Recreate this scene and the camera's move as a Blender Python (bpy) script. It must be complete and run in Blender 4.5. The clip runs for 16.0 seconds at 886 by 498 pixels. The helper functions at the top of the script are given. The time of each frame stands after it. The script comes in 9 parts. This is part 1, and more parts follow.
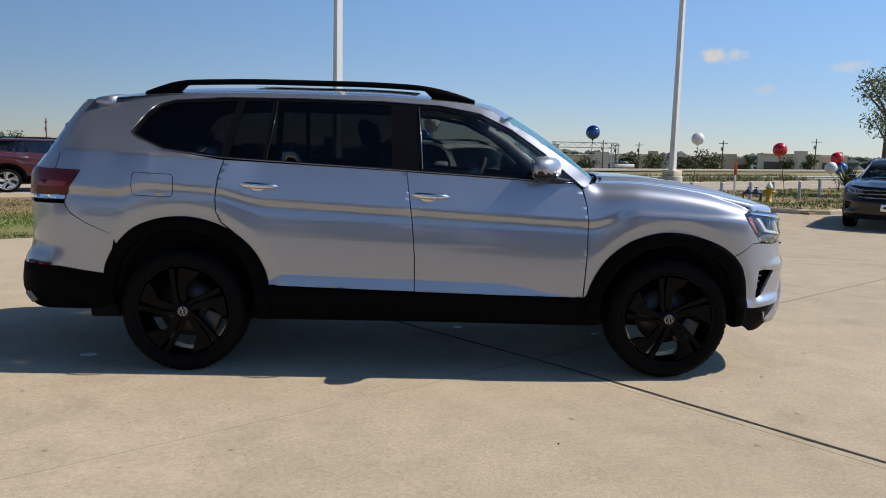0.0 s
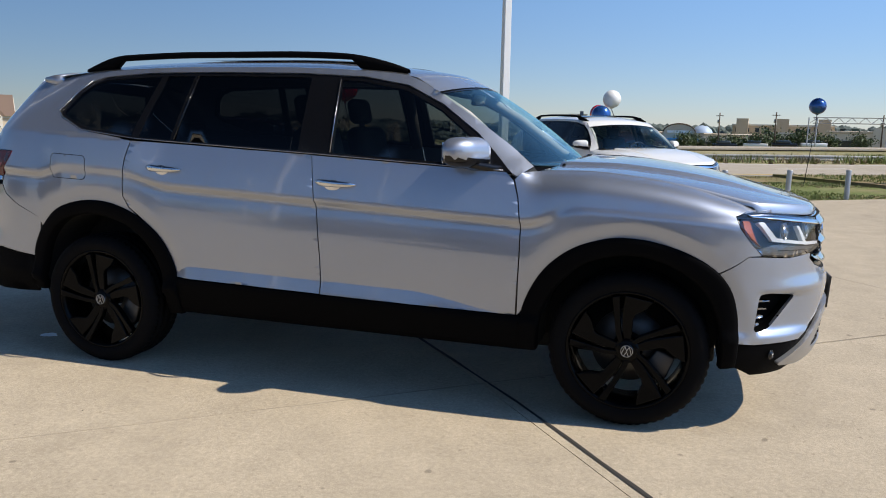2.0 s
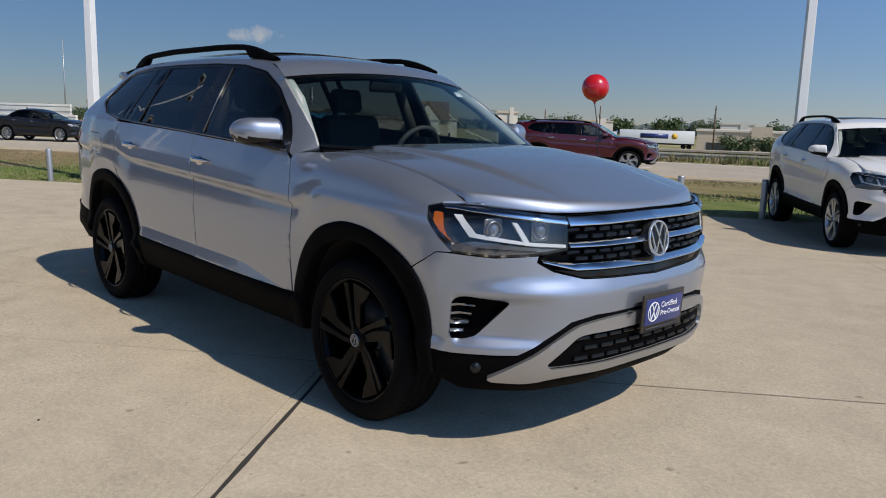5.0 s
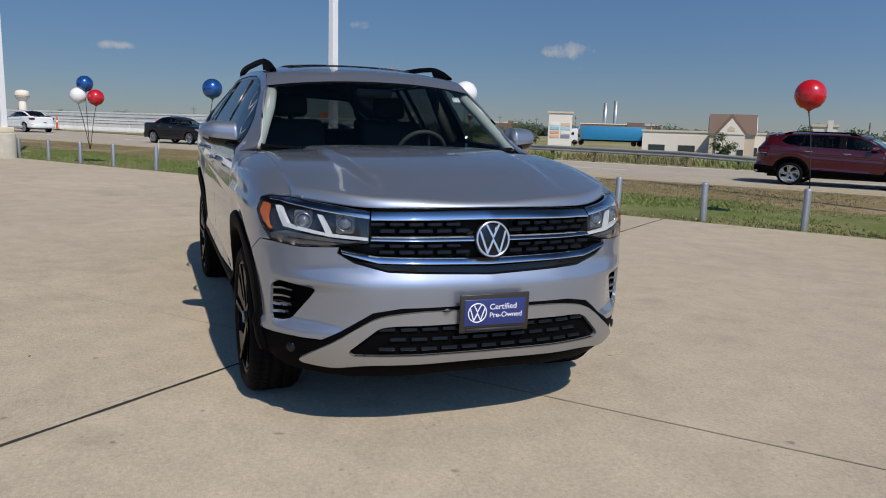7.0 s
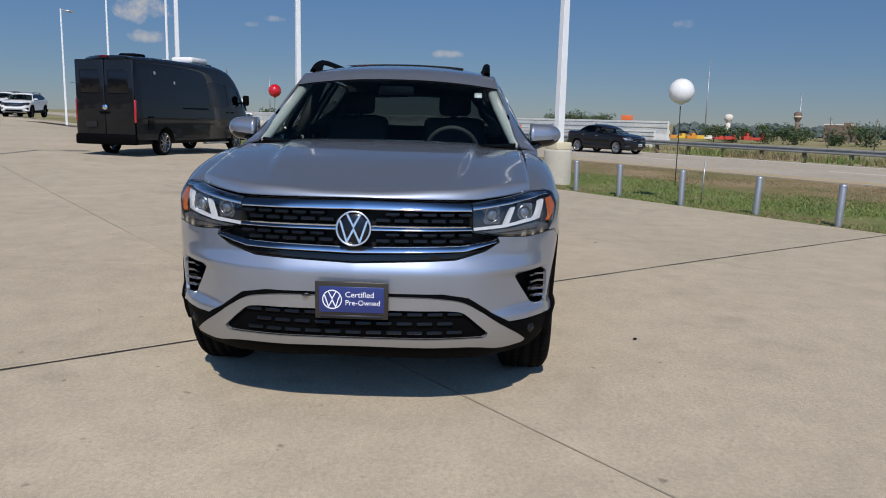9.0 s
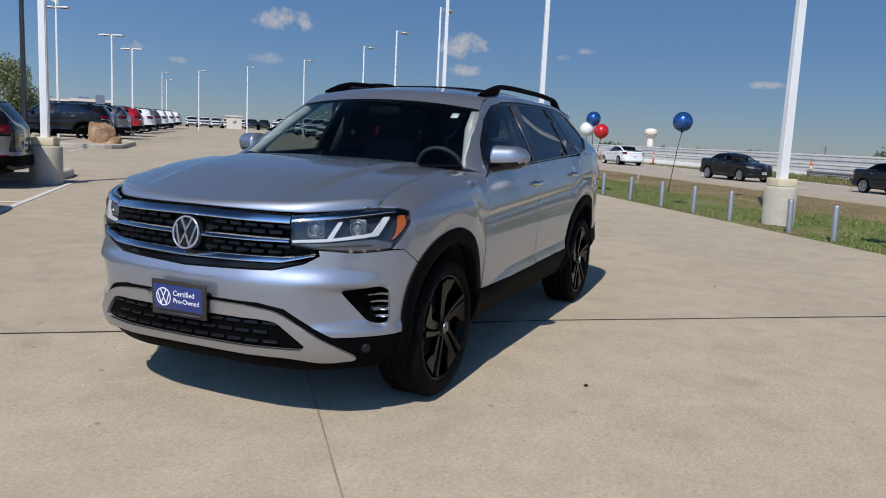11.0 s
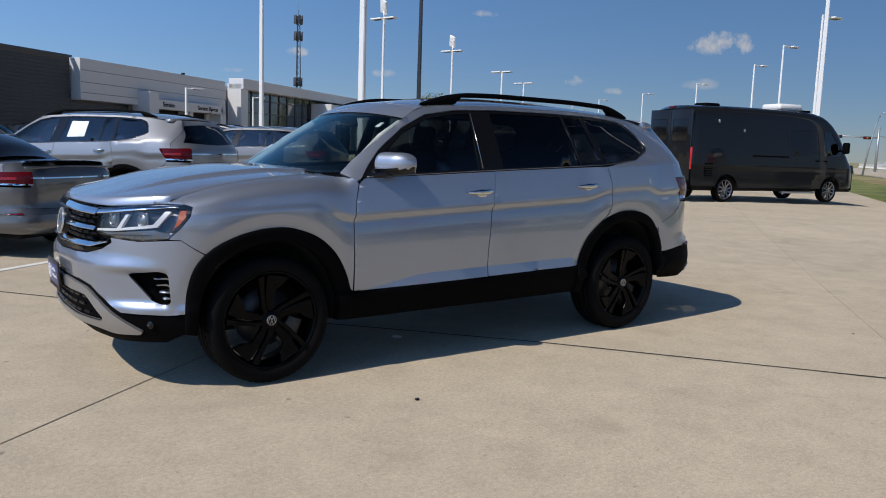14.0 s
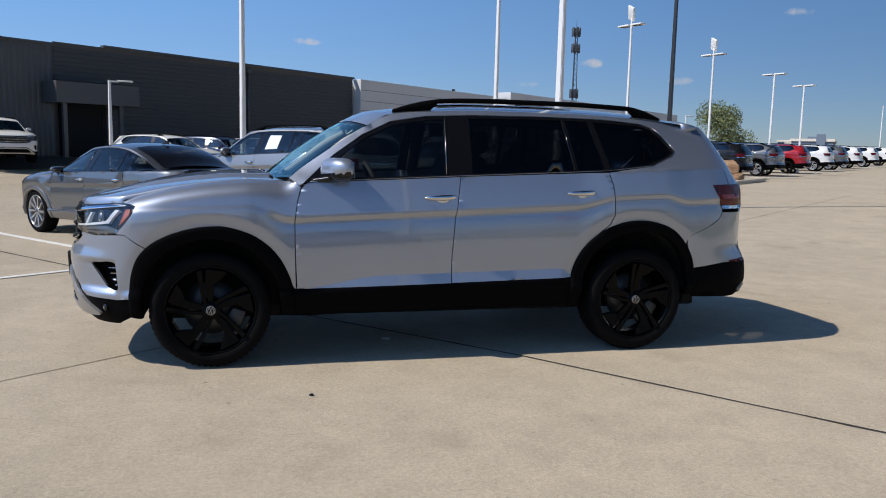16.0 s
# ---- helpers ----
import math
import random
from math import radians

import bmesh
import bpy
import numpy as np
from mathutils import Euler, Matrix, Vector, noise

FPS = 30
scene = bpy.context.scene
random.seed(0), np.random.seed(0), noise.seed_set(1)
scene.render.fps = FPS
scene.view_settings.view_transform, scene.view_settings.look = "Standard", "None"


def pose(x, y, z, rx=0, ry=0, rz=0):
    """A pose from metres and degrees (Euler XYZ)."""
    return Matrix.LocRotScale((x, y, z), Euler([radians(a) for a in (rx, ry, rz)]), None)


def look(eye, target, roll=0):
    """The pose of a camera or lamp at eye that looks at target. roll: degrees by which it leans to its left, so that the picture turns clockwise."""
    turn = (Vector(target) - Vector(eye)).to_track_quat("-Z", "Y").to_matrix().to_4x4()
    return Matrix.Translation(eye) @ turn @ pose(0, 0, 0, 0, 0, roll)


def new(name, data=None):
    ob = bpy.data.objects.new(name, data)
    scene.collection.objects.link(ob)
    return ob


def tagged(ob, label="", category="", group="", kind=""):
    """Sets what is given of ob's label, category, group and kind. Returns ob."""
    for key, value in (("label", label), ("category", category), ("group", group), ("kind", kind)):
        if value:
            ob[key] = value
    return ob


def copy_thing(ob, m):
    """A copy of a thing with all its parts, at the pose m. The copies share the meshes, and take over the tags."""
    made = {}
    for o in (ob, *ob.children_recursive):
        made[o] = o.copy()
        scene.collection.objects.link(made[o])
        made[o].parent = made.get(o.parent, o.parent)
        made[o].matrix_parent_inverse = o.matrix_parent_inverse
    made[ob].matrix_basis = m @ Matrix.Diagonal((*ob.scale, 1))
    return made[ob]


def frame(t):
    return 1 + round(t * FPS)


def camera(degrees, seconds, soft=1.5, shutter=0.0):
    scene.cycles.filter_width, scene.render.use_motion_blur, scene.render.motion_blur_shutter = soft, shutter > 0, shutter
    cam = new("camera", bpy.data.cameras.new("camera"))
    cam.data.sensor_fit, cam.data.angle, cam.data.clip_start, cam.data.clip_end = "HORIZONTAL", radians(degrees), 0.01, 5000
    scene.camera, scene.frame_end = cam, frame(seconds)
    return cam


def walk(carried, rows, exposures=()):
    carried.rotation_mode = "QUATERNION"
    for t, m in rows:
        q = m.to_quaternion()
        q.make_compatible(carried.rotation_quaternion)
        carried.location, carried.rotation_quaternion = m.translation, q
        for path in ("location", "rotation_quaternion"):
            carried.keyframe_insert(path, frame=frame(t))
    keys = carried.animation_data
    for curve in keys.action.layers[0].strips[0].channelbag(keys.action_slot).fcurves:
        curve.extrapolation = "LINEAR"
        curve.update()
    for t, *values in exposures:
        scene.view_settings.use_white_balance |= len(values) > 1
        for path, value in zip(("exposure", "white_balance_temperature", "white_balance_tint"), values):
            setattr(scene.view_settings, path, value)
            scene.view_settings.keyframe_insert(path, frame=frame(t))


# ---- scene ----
cam = camera(59.7, 16.0, soft=1.0)
# seconds, place, yaw, pitch, roll
PATH = [
    (0.0, -0.075, -5.581, 1.392, -1.74, -7.41, -1.37),
    (0.5, 0.391, -5.352, 1.380, 2.63, -7.56, -1.53),
    (1.0, 0.830, -5.085, 1.399, 6.94, -8.35, -1.56),
    (1.5, 1.224, -4.802, 1.417, 11.59, -8.88, -1.37),
    (2.0, 1.645, -4.567, 1.434, 16.65, -9.43, -1.05),
    (2.5, 2.063, -4.342, 1.436, 21.95, -9.52, -0.84),
    (3.0, 2.529, -4.144, 1.419, 27.19, -9.34, -0.85),
    (3.5, 2.980, -3.890, 1.404, 32.43, -9.19, -0.88),
    (4.0, 3.442, -3.664, 1.401, 37.12, -9.22, -1.36),
    (4.5, 3.858, -3.355, 1.390, 41.93, -9.65, -1.44),
    (5.0, 4.218, -2.991, 1.387, 46.98, -9.66, -1.69),
    (5.2, 4.365, -2.841, 1.389, 49.01, -9.49, -1.92),
    (7.3, 5.575, -1.121, 1.382, 72.68, -9.44, -1.33),
    (7.5, 5.662, -0.941, 1.388, 74.97, -9.56, -1.18),
    (8.0, 5.754, -0.492, 1.389, 80.58, -9.54, -1.21),
    (8.2, 5.801, -0.308, 1.379, 82.80, -9.58, -1.15),
    (10.3, 5.533, 1.848, 1.402, 106.46, -8.85, -2.23),
    (10.5, 5.459, 2.042, 1.373, 108.53, -8.55, -2.25),
    (11.0, 5.238, 2.545, 1.392, 113.90, -8.22, -2.76),
    (11.5, 4.969, 3.012, 1.399, 119.40, -8.06, -3.00),
    (12.0, 4.690, 3.490, 1.411, 124.87, -8.01, -3.13),
    (12.5, 4.372, 3.942, 1.398, 130.20, -7.73, -2.74),
    (13.0, 4.032, 4.389, 1.384, 135.21, -7.58, -2.25),
    (13.5, 3.638, 4.730, 1.386, 139.90, -7.52, -1.95),
    (14.0, 3.224, 5.065, 1.397, 144.76, -7.47, -1.88),
    (14.5, 2.754, 5.337, 1.413, 149.96, -7.52, -1.57),
    (15.0, 2.262, 5.607, 1.415, 155.21, -7.38, -1.42),
    (15.5, 1.735, 5.835, 1.414, 160.83, -7.32, -1.24),
    (16.0, 1.248, 5.982, 1.419, 165.94, -7.23, -1.33),
]
EXPOSURES = [(0.0, 0.14, 7450, 10), (1.5, 0.30, 7250, 10), (2.5, 0.25, 7150, 10), (5.0, -0.10, 6950, 10), (8.0, -0.22, 6800, 10), (10.5, -0.13, 6650, 10), (13.0, -0.13, 6800, 10), (16.0, 0.0, 6800, 10)]
walk(cam, [(t, pose(x, y, z, 90 + pitch, roll, yaw)) for t, x, y, z, yaw, pitch, roll in PATH], EXPOSURES)

# ---- light ----
SUN_DIR = Vector((0.91, 0.06, 1.0)).normalized()
SUN_EL = math.asin(SUN_DIR.z)
SUN_AZ = math.atan2(SUN_DIR.y, SUN_DIR.x)

world = bpy.data.worlds.new("sky")
scene.world = world
world.use_nodes = True
wn, wl = world.node_tree.nodes, world.node_tree.links
wn.clear()
sky = wn.new("ShaderNodeTexSky")
sky.sky_type = "NISHITA"
sky.sun_disc = False
sky.sun_elevation = SUN_EL
sky.sun_rotation = math.pi / 2 - SUN_AZ
sky.altitude = 200
sky.air_density, sky.dust_density, sky.ozone_density = 0.9, 0.05, 4.0
bg = wn.new("ShaderNodeBackground")
bg.inputs["Strength"].default_value = 0.075
wout = wn.new("ShaderNodeOutputWorld")

# a few small fair-weather clouds low over the horizon: azimuth, height, half width, half height in degrees, density
CLOUDS = [
    (-144.6, 7.7, 2.4, 0.75, 0.85), (-134.6, 5.0, 1.1, 0.42, 0.6), (-137.5, 4.4, 0.8, 0.3, 0.45), (-143.4, 4.9, 1.4, 0.4, 0.3),
    (-157.3, 6.7, 2.2, 0.85, 0.75), (-157.4, 4.9, 1.3, 0.42, 0.6), (-178.3, 4.5, 1.3, 0.3, 0.5), (-164.4, 6.1, 0.8, 0.28, 0.5),
    (-94.2, 7.5, 1.1, 0.3, 0.55), (-110.1, 4.9, 1.0, 0.26, 0.4), (-114.6, 6.4, 0.85, 0.36, 0.7), (-121.0, 5.2, 1.1, 0.32, 0.4),
    (69.1, 6.8, 1.8, 0.6, 0.8), (61.1, 5.9, 1.5, 0.5, 0.55), (150.2, 5.3, 1.9, 0.6, 0.6), (165.2, 6.7, 1.0, 0.4, 0.4),
    (-166.0, 6.5, 0.9, 0.26, 0.5), (-128.0, 9.6, 1.0, 0.3, 0.5), (66.0, 4.4, 0.9, 0.4, 0.3),
]
wtc = wn.new("ShaderNodeTexCoord")
puff = wn.new("ShaderNodeTexNoise")
puff.inputs["Scale"].default_value, puff.inputs["Detail"].default_value, puff.inputs["Roughness"].default_value = 42.0, 5, 0.62
wl.new(wtc.outputs["Generated"], puff.inputs["Vector"])
total = None


def wmath(op, a, b, clamp=False):
    n = wn.new("ShaderNodeMath")
    n.operation, n.use_clamp = op, clamp
    for i, q in enumerate((a, b)):
        if isinstance(q, (int, float)):
            n.inputs[i].default_value = q
        else:
            wl.new(q, n.inputs[i])
    return n.outputs[0]


for az, el, hw, hh, dens in CLOUDS:
    mp_ = wn.new("ShaderNodeMapping")
    mp_.vector_type = "TEXTURE"
    q = Euler((0, radians(-el), radians(az)), "XYZ")
    mp_.inputs["Rotation"].default_value = q
    wl.new(wtc.outputs["Generated"], mp_.inputs["Vector"])
    sp = wn.new("ShaderNodeSeparateXYZ")
    wl.new(mp_.outputs[0], sp.inputs[0])
    yy = wmath("MULTIPLY", sp.outputs[1], 1 / radians(hw))
    zz = wmath("MULTIPLY", sp.outputs[2], 1 / radians(hh))
    r2 = wmath("ADD", wmath("MULTIPLY", yy, yy), wmath("MULTIPLY", zz, zz))
    front = wmath("GREATER_THAN", sp.outputs[0], 0.0)
    f = wmath("SUBTRACT", wmath("MULTIPLY", puff.outputs["Fac"], 4.2), wmath("ADD", r2, 1.25))
    f = wmath("MULTIPLY", wmath("MULTIPLY", f, 0.85, True), front)
    f = wmath("MULTIPLY", f, dens)
    total = f if total is None else wmath("MAXIMUM", total, f)
mixc = wn.new("ShaderNodeMix")
mixc.data_type = "RGBA"
mixc.inputs["B"].default_value = (8.2, 7.9, 7.7, 1)
wl.new(total, mixc.inputs["Factor"])
tint = wn.new("ShaderNodeMix")
tint.data_type, tint.blend_type = "RGBA", "MULTIPLY"
tint.inputs["Factor"].default_value = 1.0
wsep = wn.new("ShaderNodeSeparateXYZ")
wl.new(wtc.outputs["Generated"], wsep.inputs[0])


def wrange(q, a, b, lo, hi):
    n = wn.new("ShaderNodeMapRange")
    n.interpolation_type = "SMOOTHSTEP"
    for k, v in zip((1, 2, 3, 4), (a, b, lo, hi)):
        n.inputs[k].default_value = v
    wl.new(q, n.inputs[0])
    return n.outputs[0]


# haze: paler towards the horizon, dimmer away from the sun, deep blue overhead
haze = wn.new("ShaderNodeMix")
haze.data_type = "RGBA"
haze.inputs["A"].default_value, haze.inputs["B"].default_value = (0.66, 0.79, 1.07, 1), (0.91, 1.21, 1.48, 1)
wl.new(wrange(wsep.outputs[2], 0.0, 0.28, 0.0, 1.0), haze.inputs["Factor"])
away = wn.new("ShaderNodeVectorMath")
away.operation = "SCALE"
wl.new(haze.outputs["Result"], away.inputs[0])
near_sun = wn.new("ShaderNodeVectorMath")
near_sun.operation = "DOT_PRODUCT"
near_sun.inputs[1].default_value = SUN_DIR
wl.new(wtc.outputs["Generated"], near_sun.inputs[0])
glow = wmath("MULTIPLY", wmath("POWER", wrange(near_sun.outputs["Value"], 0.7, 1.0, 0.0, 1.0), 2.0), 2.6)
deep = wrange(wsep.outputs[2], 0.36, 0.78, 1.0, 0.16)
wl.new(wmath("ADD", glow, wmath("MULTIPLY", deep, wrange(wsep.outputs[0], -1.0, 0.15, 0.66, 1.42))), away.inputs["Scale"])
# the far plain lies under a greyer haze
grey = wn.new("ShaderNodeMix")
grey.data_type, grey.blend_type = "RGBA", "MULTIPLY"
grey.inputs["B"].default_value = (1.0, 0.95, 0.93, 1)
wl.new(wrange(wsep.outputs[1], 0.25, 0.95, 0.0, 1.0), grey.inputs["Factor"])
wl.new(away.outputs[0], grey.inputs["A"])
wl.new(grey.outputs["Result"], tint.inputs["B"])
wl.new(sky.outputs[0], tint.inputs["A"])
wl.new(tint.outputs["Result"], mixc.inputs["A"])
wl.new(mixc.outputs["Result"], bg.inputs["Color"])
wl.new(bg.outputs[0], wout.inputs["Surface"])

sun_data = bpy.data.lights.new("sun", "SUN")
sun_data.energy, sun_data.angle, sun_data.color = 4.2, radians(0.53), (1.0, 0.95, 0.87)
sun = new("sun", sun_data)
sun.matrix_world = look(SUN_DIR * 50, (0, 0, 0))

# ---- materials ----
def mat(name, color, rough=0.6, metal=0.0, var=0.0, scale=3.0, bump=0.0, bump_scale=80.0, coat=0.0, emit=0.0, rand=0.0, spec=0.5, fine=0.0, fine_scale=120.0, coat_rough=0.03, island=0.0):
    """A procedural surface: colour varied by two noises, with bump, coat and a tint by piece."""
    m = bpy.data.materials.new(name)
    m.use_nodes = True
    nt = m.node_tree
    b = nt.nodes["Principled BSDF"]
    b.inputs["Roughness"].default_value = rough
    b.inputs["Metallic"].default_value = metal
    b.inputs["Specular IOR Level"].default_value = spec
    b.inputs["Coat Weight"].default_value = coat
    b.inputs["Coat Roughness"].default_value = coat_rough
    b.inputs["Base Color"].default_value = (*color, 1)
    if emit:
        b.inputs["Emission Color"].default_value = (*color, 1)
        b.inputs["Emission Strength"].default_value = emit
    if var or fine or rand or bump or island:
        tc = nt.nodes.new("ShaderNodeTexCoord")
        value = None

        def add(node_socket, low, high):
            nonlocal value
            mr = nt.nodes.new("ShaderNodeMapRange")
            nt.links.new(node_socket, mr.inputs[0])
            mr.inputs[3].default_value, mr.inputs[4].default_value = low, high
            if value is None:
                value = mr.outputs[0]
            else:
                mu = nt.nodes.new("ShaderNodeMath")
                mu.operation = "MULTIPLY"
                nt.links.new(value, mu.inputs[0])
                nt.links.new(mr.outputs[0], mu.inputs[1])
                value = mu.outputs[0]

        if var:
            n1 = nt.nodes.new("ShaderNodeTexNoise")
            n1.inputs["Scale"].default_value, n1.inputs["Detail"].default_value = scale, 6
            n1.inputs["Roughness"].default_value = 0.65
            nt.links.new(tc.outputs["Object"], n1.inputs["Vector"])
            add(n1.outputs["Fac"], 1 - var, 1 + var)
        if fine:
            n2 = nt.nodes.new("ShaderNodeTexNoise")
            n2.inputs["Scale"].default_value, n2.inputs["Detail"].default_value = fine_scale, 3
            nt.links.new(tc.outputs["Object"], n2.inputs["Vector"])
            add(n2.outputs["Fac"], 1 - fine, 1 + fine)
        if rand:
            oi = nt.nodes.new("ShaderNodeObjectInfo")
            add(oi.outputs["Random"], 1 - rand, 1 + rand)
        if island:
            ge = nt.nodes.new("ShaderNodeNewGeometry")
            add(ge.outputs["Random Per Island"], 1 - island, 1 + island)
        if value is not None:
            hs = nt.nodes.new("ShaderNodeVectorMath")
            hs.operation = "SCALE"
            hs.inputs[0].default_value = color
            nt.links.new(value, hs.inputs["Scale"])
            nt.links.new(hs.outputs[0], b.inputs["Base Color"])
        if bump:
            n3 = nt.nodes.new("ShaderNodeTexNoise")
            n3.inputs["Scale"].default_value, n3.inputs["Detail"].default_value = bump_scale, 5
            nt.links.new(tc.outputs["Object"], n3.inputs["Vector"])
            bp = nt.nodes.new("ShaderNodeBump")
            bp.inputs["Strength"].default_value, bp.inputs["Distance"].default_value = bump, 0.01
            nt.links.new(n3.outputs["Fac"], bp.inputs["Height"])
            nt.links.new(bp.outputs[0], b.inputs["Normal"])
    return m


GLASSES = set()


def glass(name, tint, rough=0.0, ior=1.62, sheen=(0.85, 0.85, 0.85)):
    """A thin tinted pane: clear tint below, a Fresnel gloss above."""
    m = bpy.data.materials.new(name)
    m.use_nodes = True
    nt = m.node_tree
    nt.nodes.clear()
    tr = nt.nodes.new("ShaderNodeBsdfTransparent")
    tr.inputs[0].default_value = (*tint, 1)
    gl = nt.nodes.new("ShaderNodeBsdfGlossy")
    gl.inputs["Roughness"].default_value = rough
    gl.inputs[0].default_value = (*sheen, 1)
    lw = nt.nodes.new("ShaderNodeLayerWeight")
    f0 = ((ior - 1) / (ior + 1)) ** 2
    p5 = nt.nodes.new("ShaderNodeMath")
    p5.operation, p5.inputs[1].default_value = "POWER", 5.0
    nt.links.new(lw.outputs["Facing"], p5.inputs[0])
    fr = nt.nodes.new("ShaderNodeMath")
    fr.operation, fr.inputs[1].default_value, fr.inputs[2].default_value = "MULTIPLY_ADD", 1 - 2 * f0, 2 * f0
    nt.links.new(p5.outputs[0], fr.inputs[0])
    GLASSES.add(m)
    mx = nt.nodes.new("ShaderNodeMixShader")
    out = nt.nodes.new("ShaderNodeOutputMaterial")
    nt.links.new(fr.outputs[0], mx.inputs[0])
    nt.links.new(tr.outputs[0], mx.inputs[1])
    nt.links.new(gl.outputs[0], mx.inputs[2])
    nt.links.new(mx.outputs[0], out.inputs[0])
    return m


def paint(name, color, metal=0.0, rough=0.4, flake=0.06, gloss=1.6, broad=0.5):
    m = mat(name, color, rough=rough, metal=metal, coat=1.0, var=0.02, scale=1.5, fine=flake if metal else 0.0, fine_scale=900.0)
    nt = m.node_tree
    b = nt.nodes["Principled BSDF"]
    b.inputs["Coat IOR"].default_value = gloss
    if not metal:
        b.inputs["Specular IOR Level"].default_value = 0.08   # the clear coat alone shines
    if metal > 0.5:
        # flakes lie at two slants: a tight mirror-like lobe and a broad one
        c = nt.nodes.new("ShaderNodeBsdfPrincipled")
        for k in ("Metallic", "Coat Weight", "Coat Roughness", "Coat IOR"):
            c.inputs[k].default_value = b.inputs[k].default_value
        b.inputs["Roughness"].default_value, c.inputs["Roughness"].default_value = 0.16, broad
        nt.links.new(b.inputs["Base Color"].links[0].from_socket, c.inputs["Base Color"])
        mx = nt.nodes.new("ShaderNodeMixShader")
        mx.inputs[0].default_value = 0.66
        nt.links.new(b.outputs[0], mx.inputs[1])
        nt.links.new(c.outputs[0], mx.inputs[2])
        nt.links.new(mx.outputs[0], nt.nodes["Material Output"].inputs[0])
    return m


M_SILVER = paint("silver_paint", (0.352, 0.386, 0.452), 0.80, 0.40, gloss=1.6, broad=0.5)
M_WHITE = paint("white_paint", (0.78, 0.78, 0.76))
M_BLACKP = paint("black_paint", (0.008, 0.008, 0.009), gloss=1.45)
M_REDP = paint("red_paint", (0.42, 0.012, 0.02), 0.3, 0.35)
M_MAROON = paint("maroon_paint", (0.075, 0.004, 0.010), 0.3, 0.35)
M_GREYP = paint("grey_paint", (0.18, 0.183, 0.19), 0.7, 0.35)
M_GUN = paint("gunmetal_paint", (0.125, 0.13, 0.14), 0.7, 0.35)
M_PALEP = paint("pale_silver_paint", (0.29, 0.293, 0.30), 0.62, 0.3, gloss=1.5)
M_MOON = paint("stone_grey_paint", (0.155, 0.15, 0.14), 0.2, 0.4)
M_BLUEP = paint("blue_paint", (0.02, 0.035, 0.08), 0.4, 0.35)
M_CLAD = mat("black_plastic", (0.003, 0.003, 0.0034), 0.6, var=0.12, scale=9, bump=0.1, bump_scale=600, fine=0.1, fine_scale=300, spec=0.03)
M_GLOSS = mat("gloss_black", (0.006, 0.006, 0.007), 0.15, spec=0.4)
M_TRIMD = mat("dark_chrome", (0.30, 0.30, 0.31), 0.25, metal=0.9)
M_UNDER = mat("dark_underbody", (0.006, 0.006, 0.006), 0.9, var=0.2, scale=6)
M_RUBBER = mat("tyre_rubber", (0.005, 0.005, 0.0055), 0.75, var=0.2, scale=14, bump=0.12, bump_scale=220, spec=0.07)
M_RIMBLK = mat("black_alloy", (0.0025, 0.0025, 0.0028), 0.22, var=0.1, scale=20, spec=0.09)
M_RIMSIL = mat("silver_alloy", (0.55, 0.55, 0.56), 0.3, metal=0.9, var=0.05, scale=15)
M_STEEL = mat("brake_steel", (0.075, 0.074, 0.073), 0.45, metal=0.8, var=0.2, scale=30)
M_CHROME = mat("chrome", (0.82, 0.83, 0.85), 0.06, metal=1.0)
M_HANDLE = mat("brushed_chrome", (0.66, 0.67, 0.69), 0.16, metal=1.0, var=0.05, scale=30)
M_SATIN = mat("satin_silver", (0.42, 0.42, 0.425), 0.38, metal=0.8, var=0.05, scale=8, fine=0.05, fine_scale=500)
M_BLOCK = mat("grille_plastic", (0.004, 0.004, 0.0045), 0.25, spec=0.3)
M_GLASSD = glass("privacy_glass", (0.11, 0.113, 0.113), sheen=(0.75, 0.75, 0.75))
M_GLASSF = glass("door_glass", (0.34, 0.365, 0.355))
M_GLASSW = glass("windscreen_glass", (0.70, 0.84, 0.83), 0.0, 1.55, sheen=(0.62, 0.92, 0.92))
M_LENS = glass("clear_lens", (0.72, 0.74, 0.76), 0.0, 1.45)
M_AMBER = mat("amber_lens", (0.52, 0.12, 0.014), 0.25, coat=0.2, var=0.25, scale=60)
M_REDLENS = mat("red_lens", (0.10, 0.003, 0.006), 0.2, spec=0.3, var=0.2, scale=18)
M_DRL = mat("white_light_guide", (0.80, 0.82, 0.85), 0.4)
M_LAMPIN = mat("lamp_housing", (0.055, 0.056, 0.06), 0.3, metal=0.6, var=0.3, scale=30)
M_REFLECT = mat("lamp_reflector", (0.22, 0.225, 0.235), 0.28, metal=0.6, var=0.35, scale=70)
M_SEAT = mat("seat_cloth", (0.022, 0.022, 0.024), 0.8, var=0.15, scale=20)
M_INTER = mat("dark_interior", (0.028, 0.028, 0.029), 0.75, var=0.1, scale=10)
M_PILLAR = mat("pale_trim", (0.42, 0.41, 0.39), 0.8)
M_PLATEW = mat("plate_white", (0.72, 0.73, 0.74), 0.4)
M_PLATEB = mat("plate_blue", (0.02, 0.035, 0.16), 0.35, coat=0.3)
M_INK = mat("dark_ink", (0.03, 0.03, 0.04), 0.6)
M_LETTER = mat("white_lettering", (0.8, 0.8, 0.82), 0.5)
M_FRAMEG = mat("plate_frame_bronze", (0.045, 0.038, 0.03), 0.4, metal=0.3, var=0.15, scale=30)
M_EMBLEM = mat("emblem_chrome", (0.66, 0.67, 0.69), 0.2, metal=0.8)


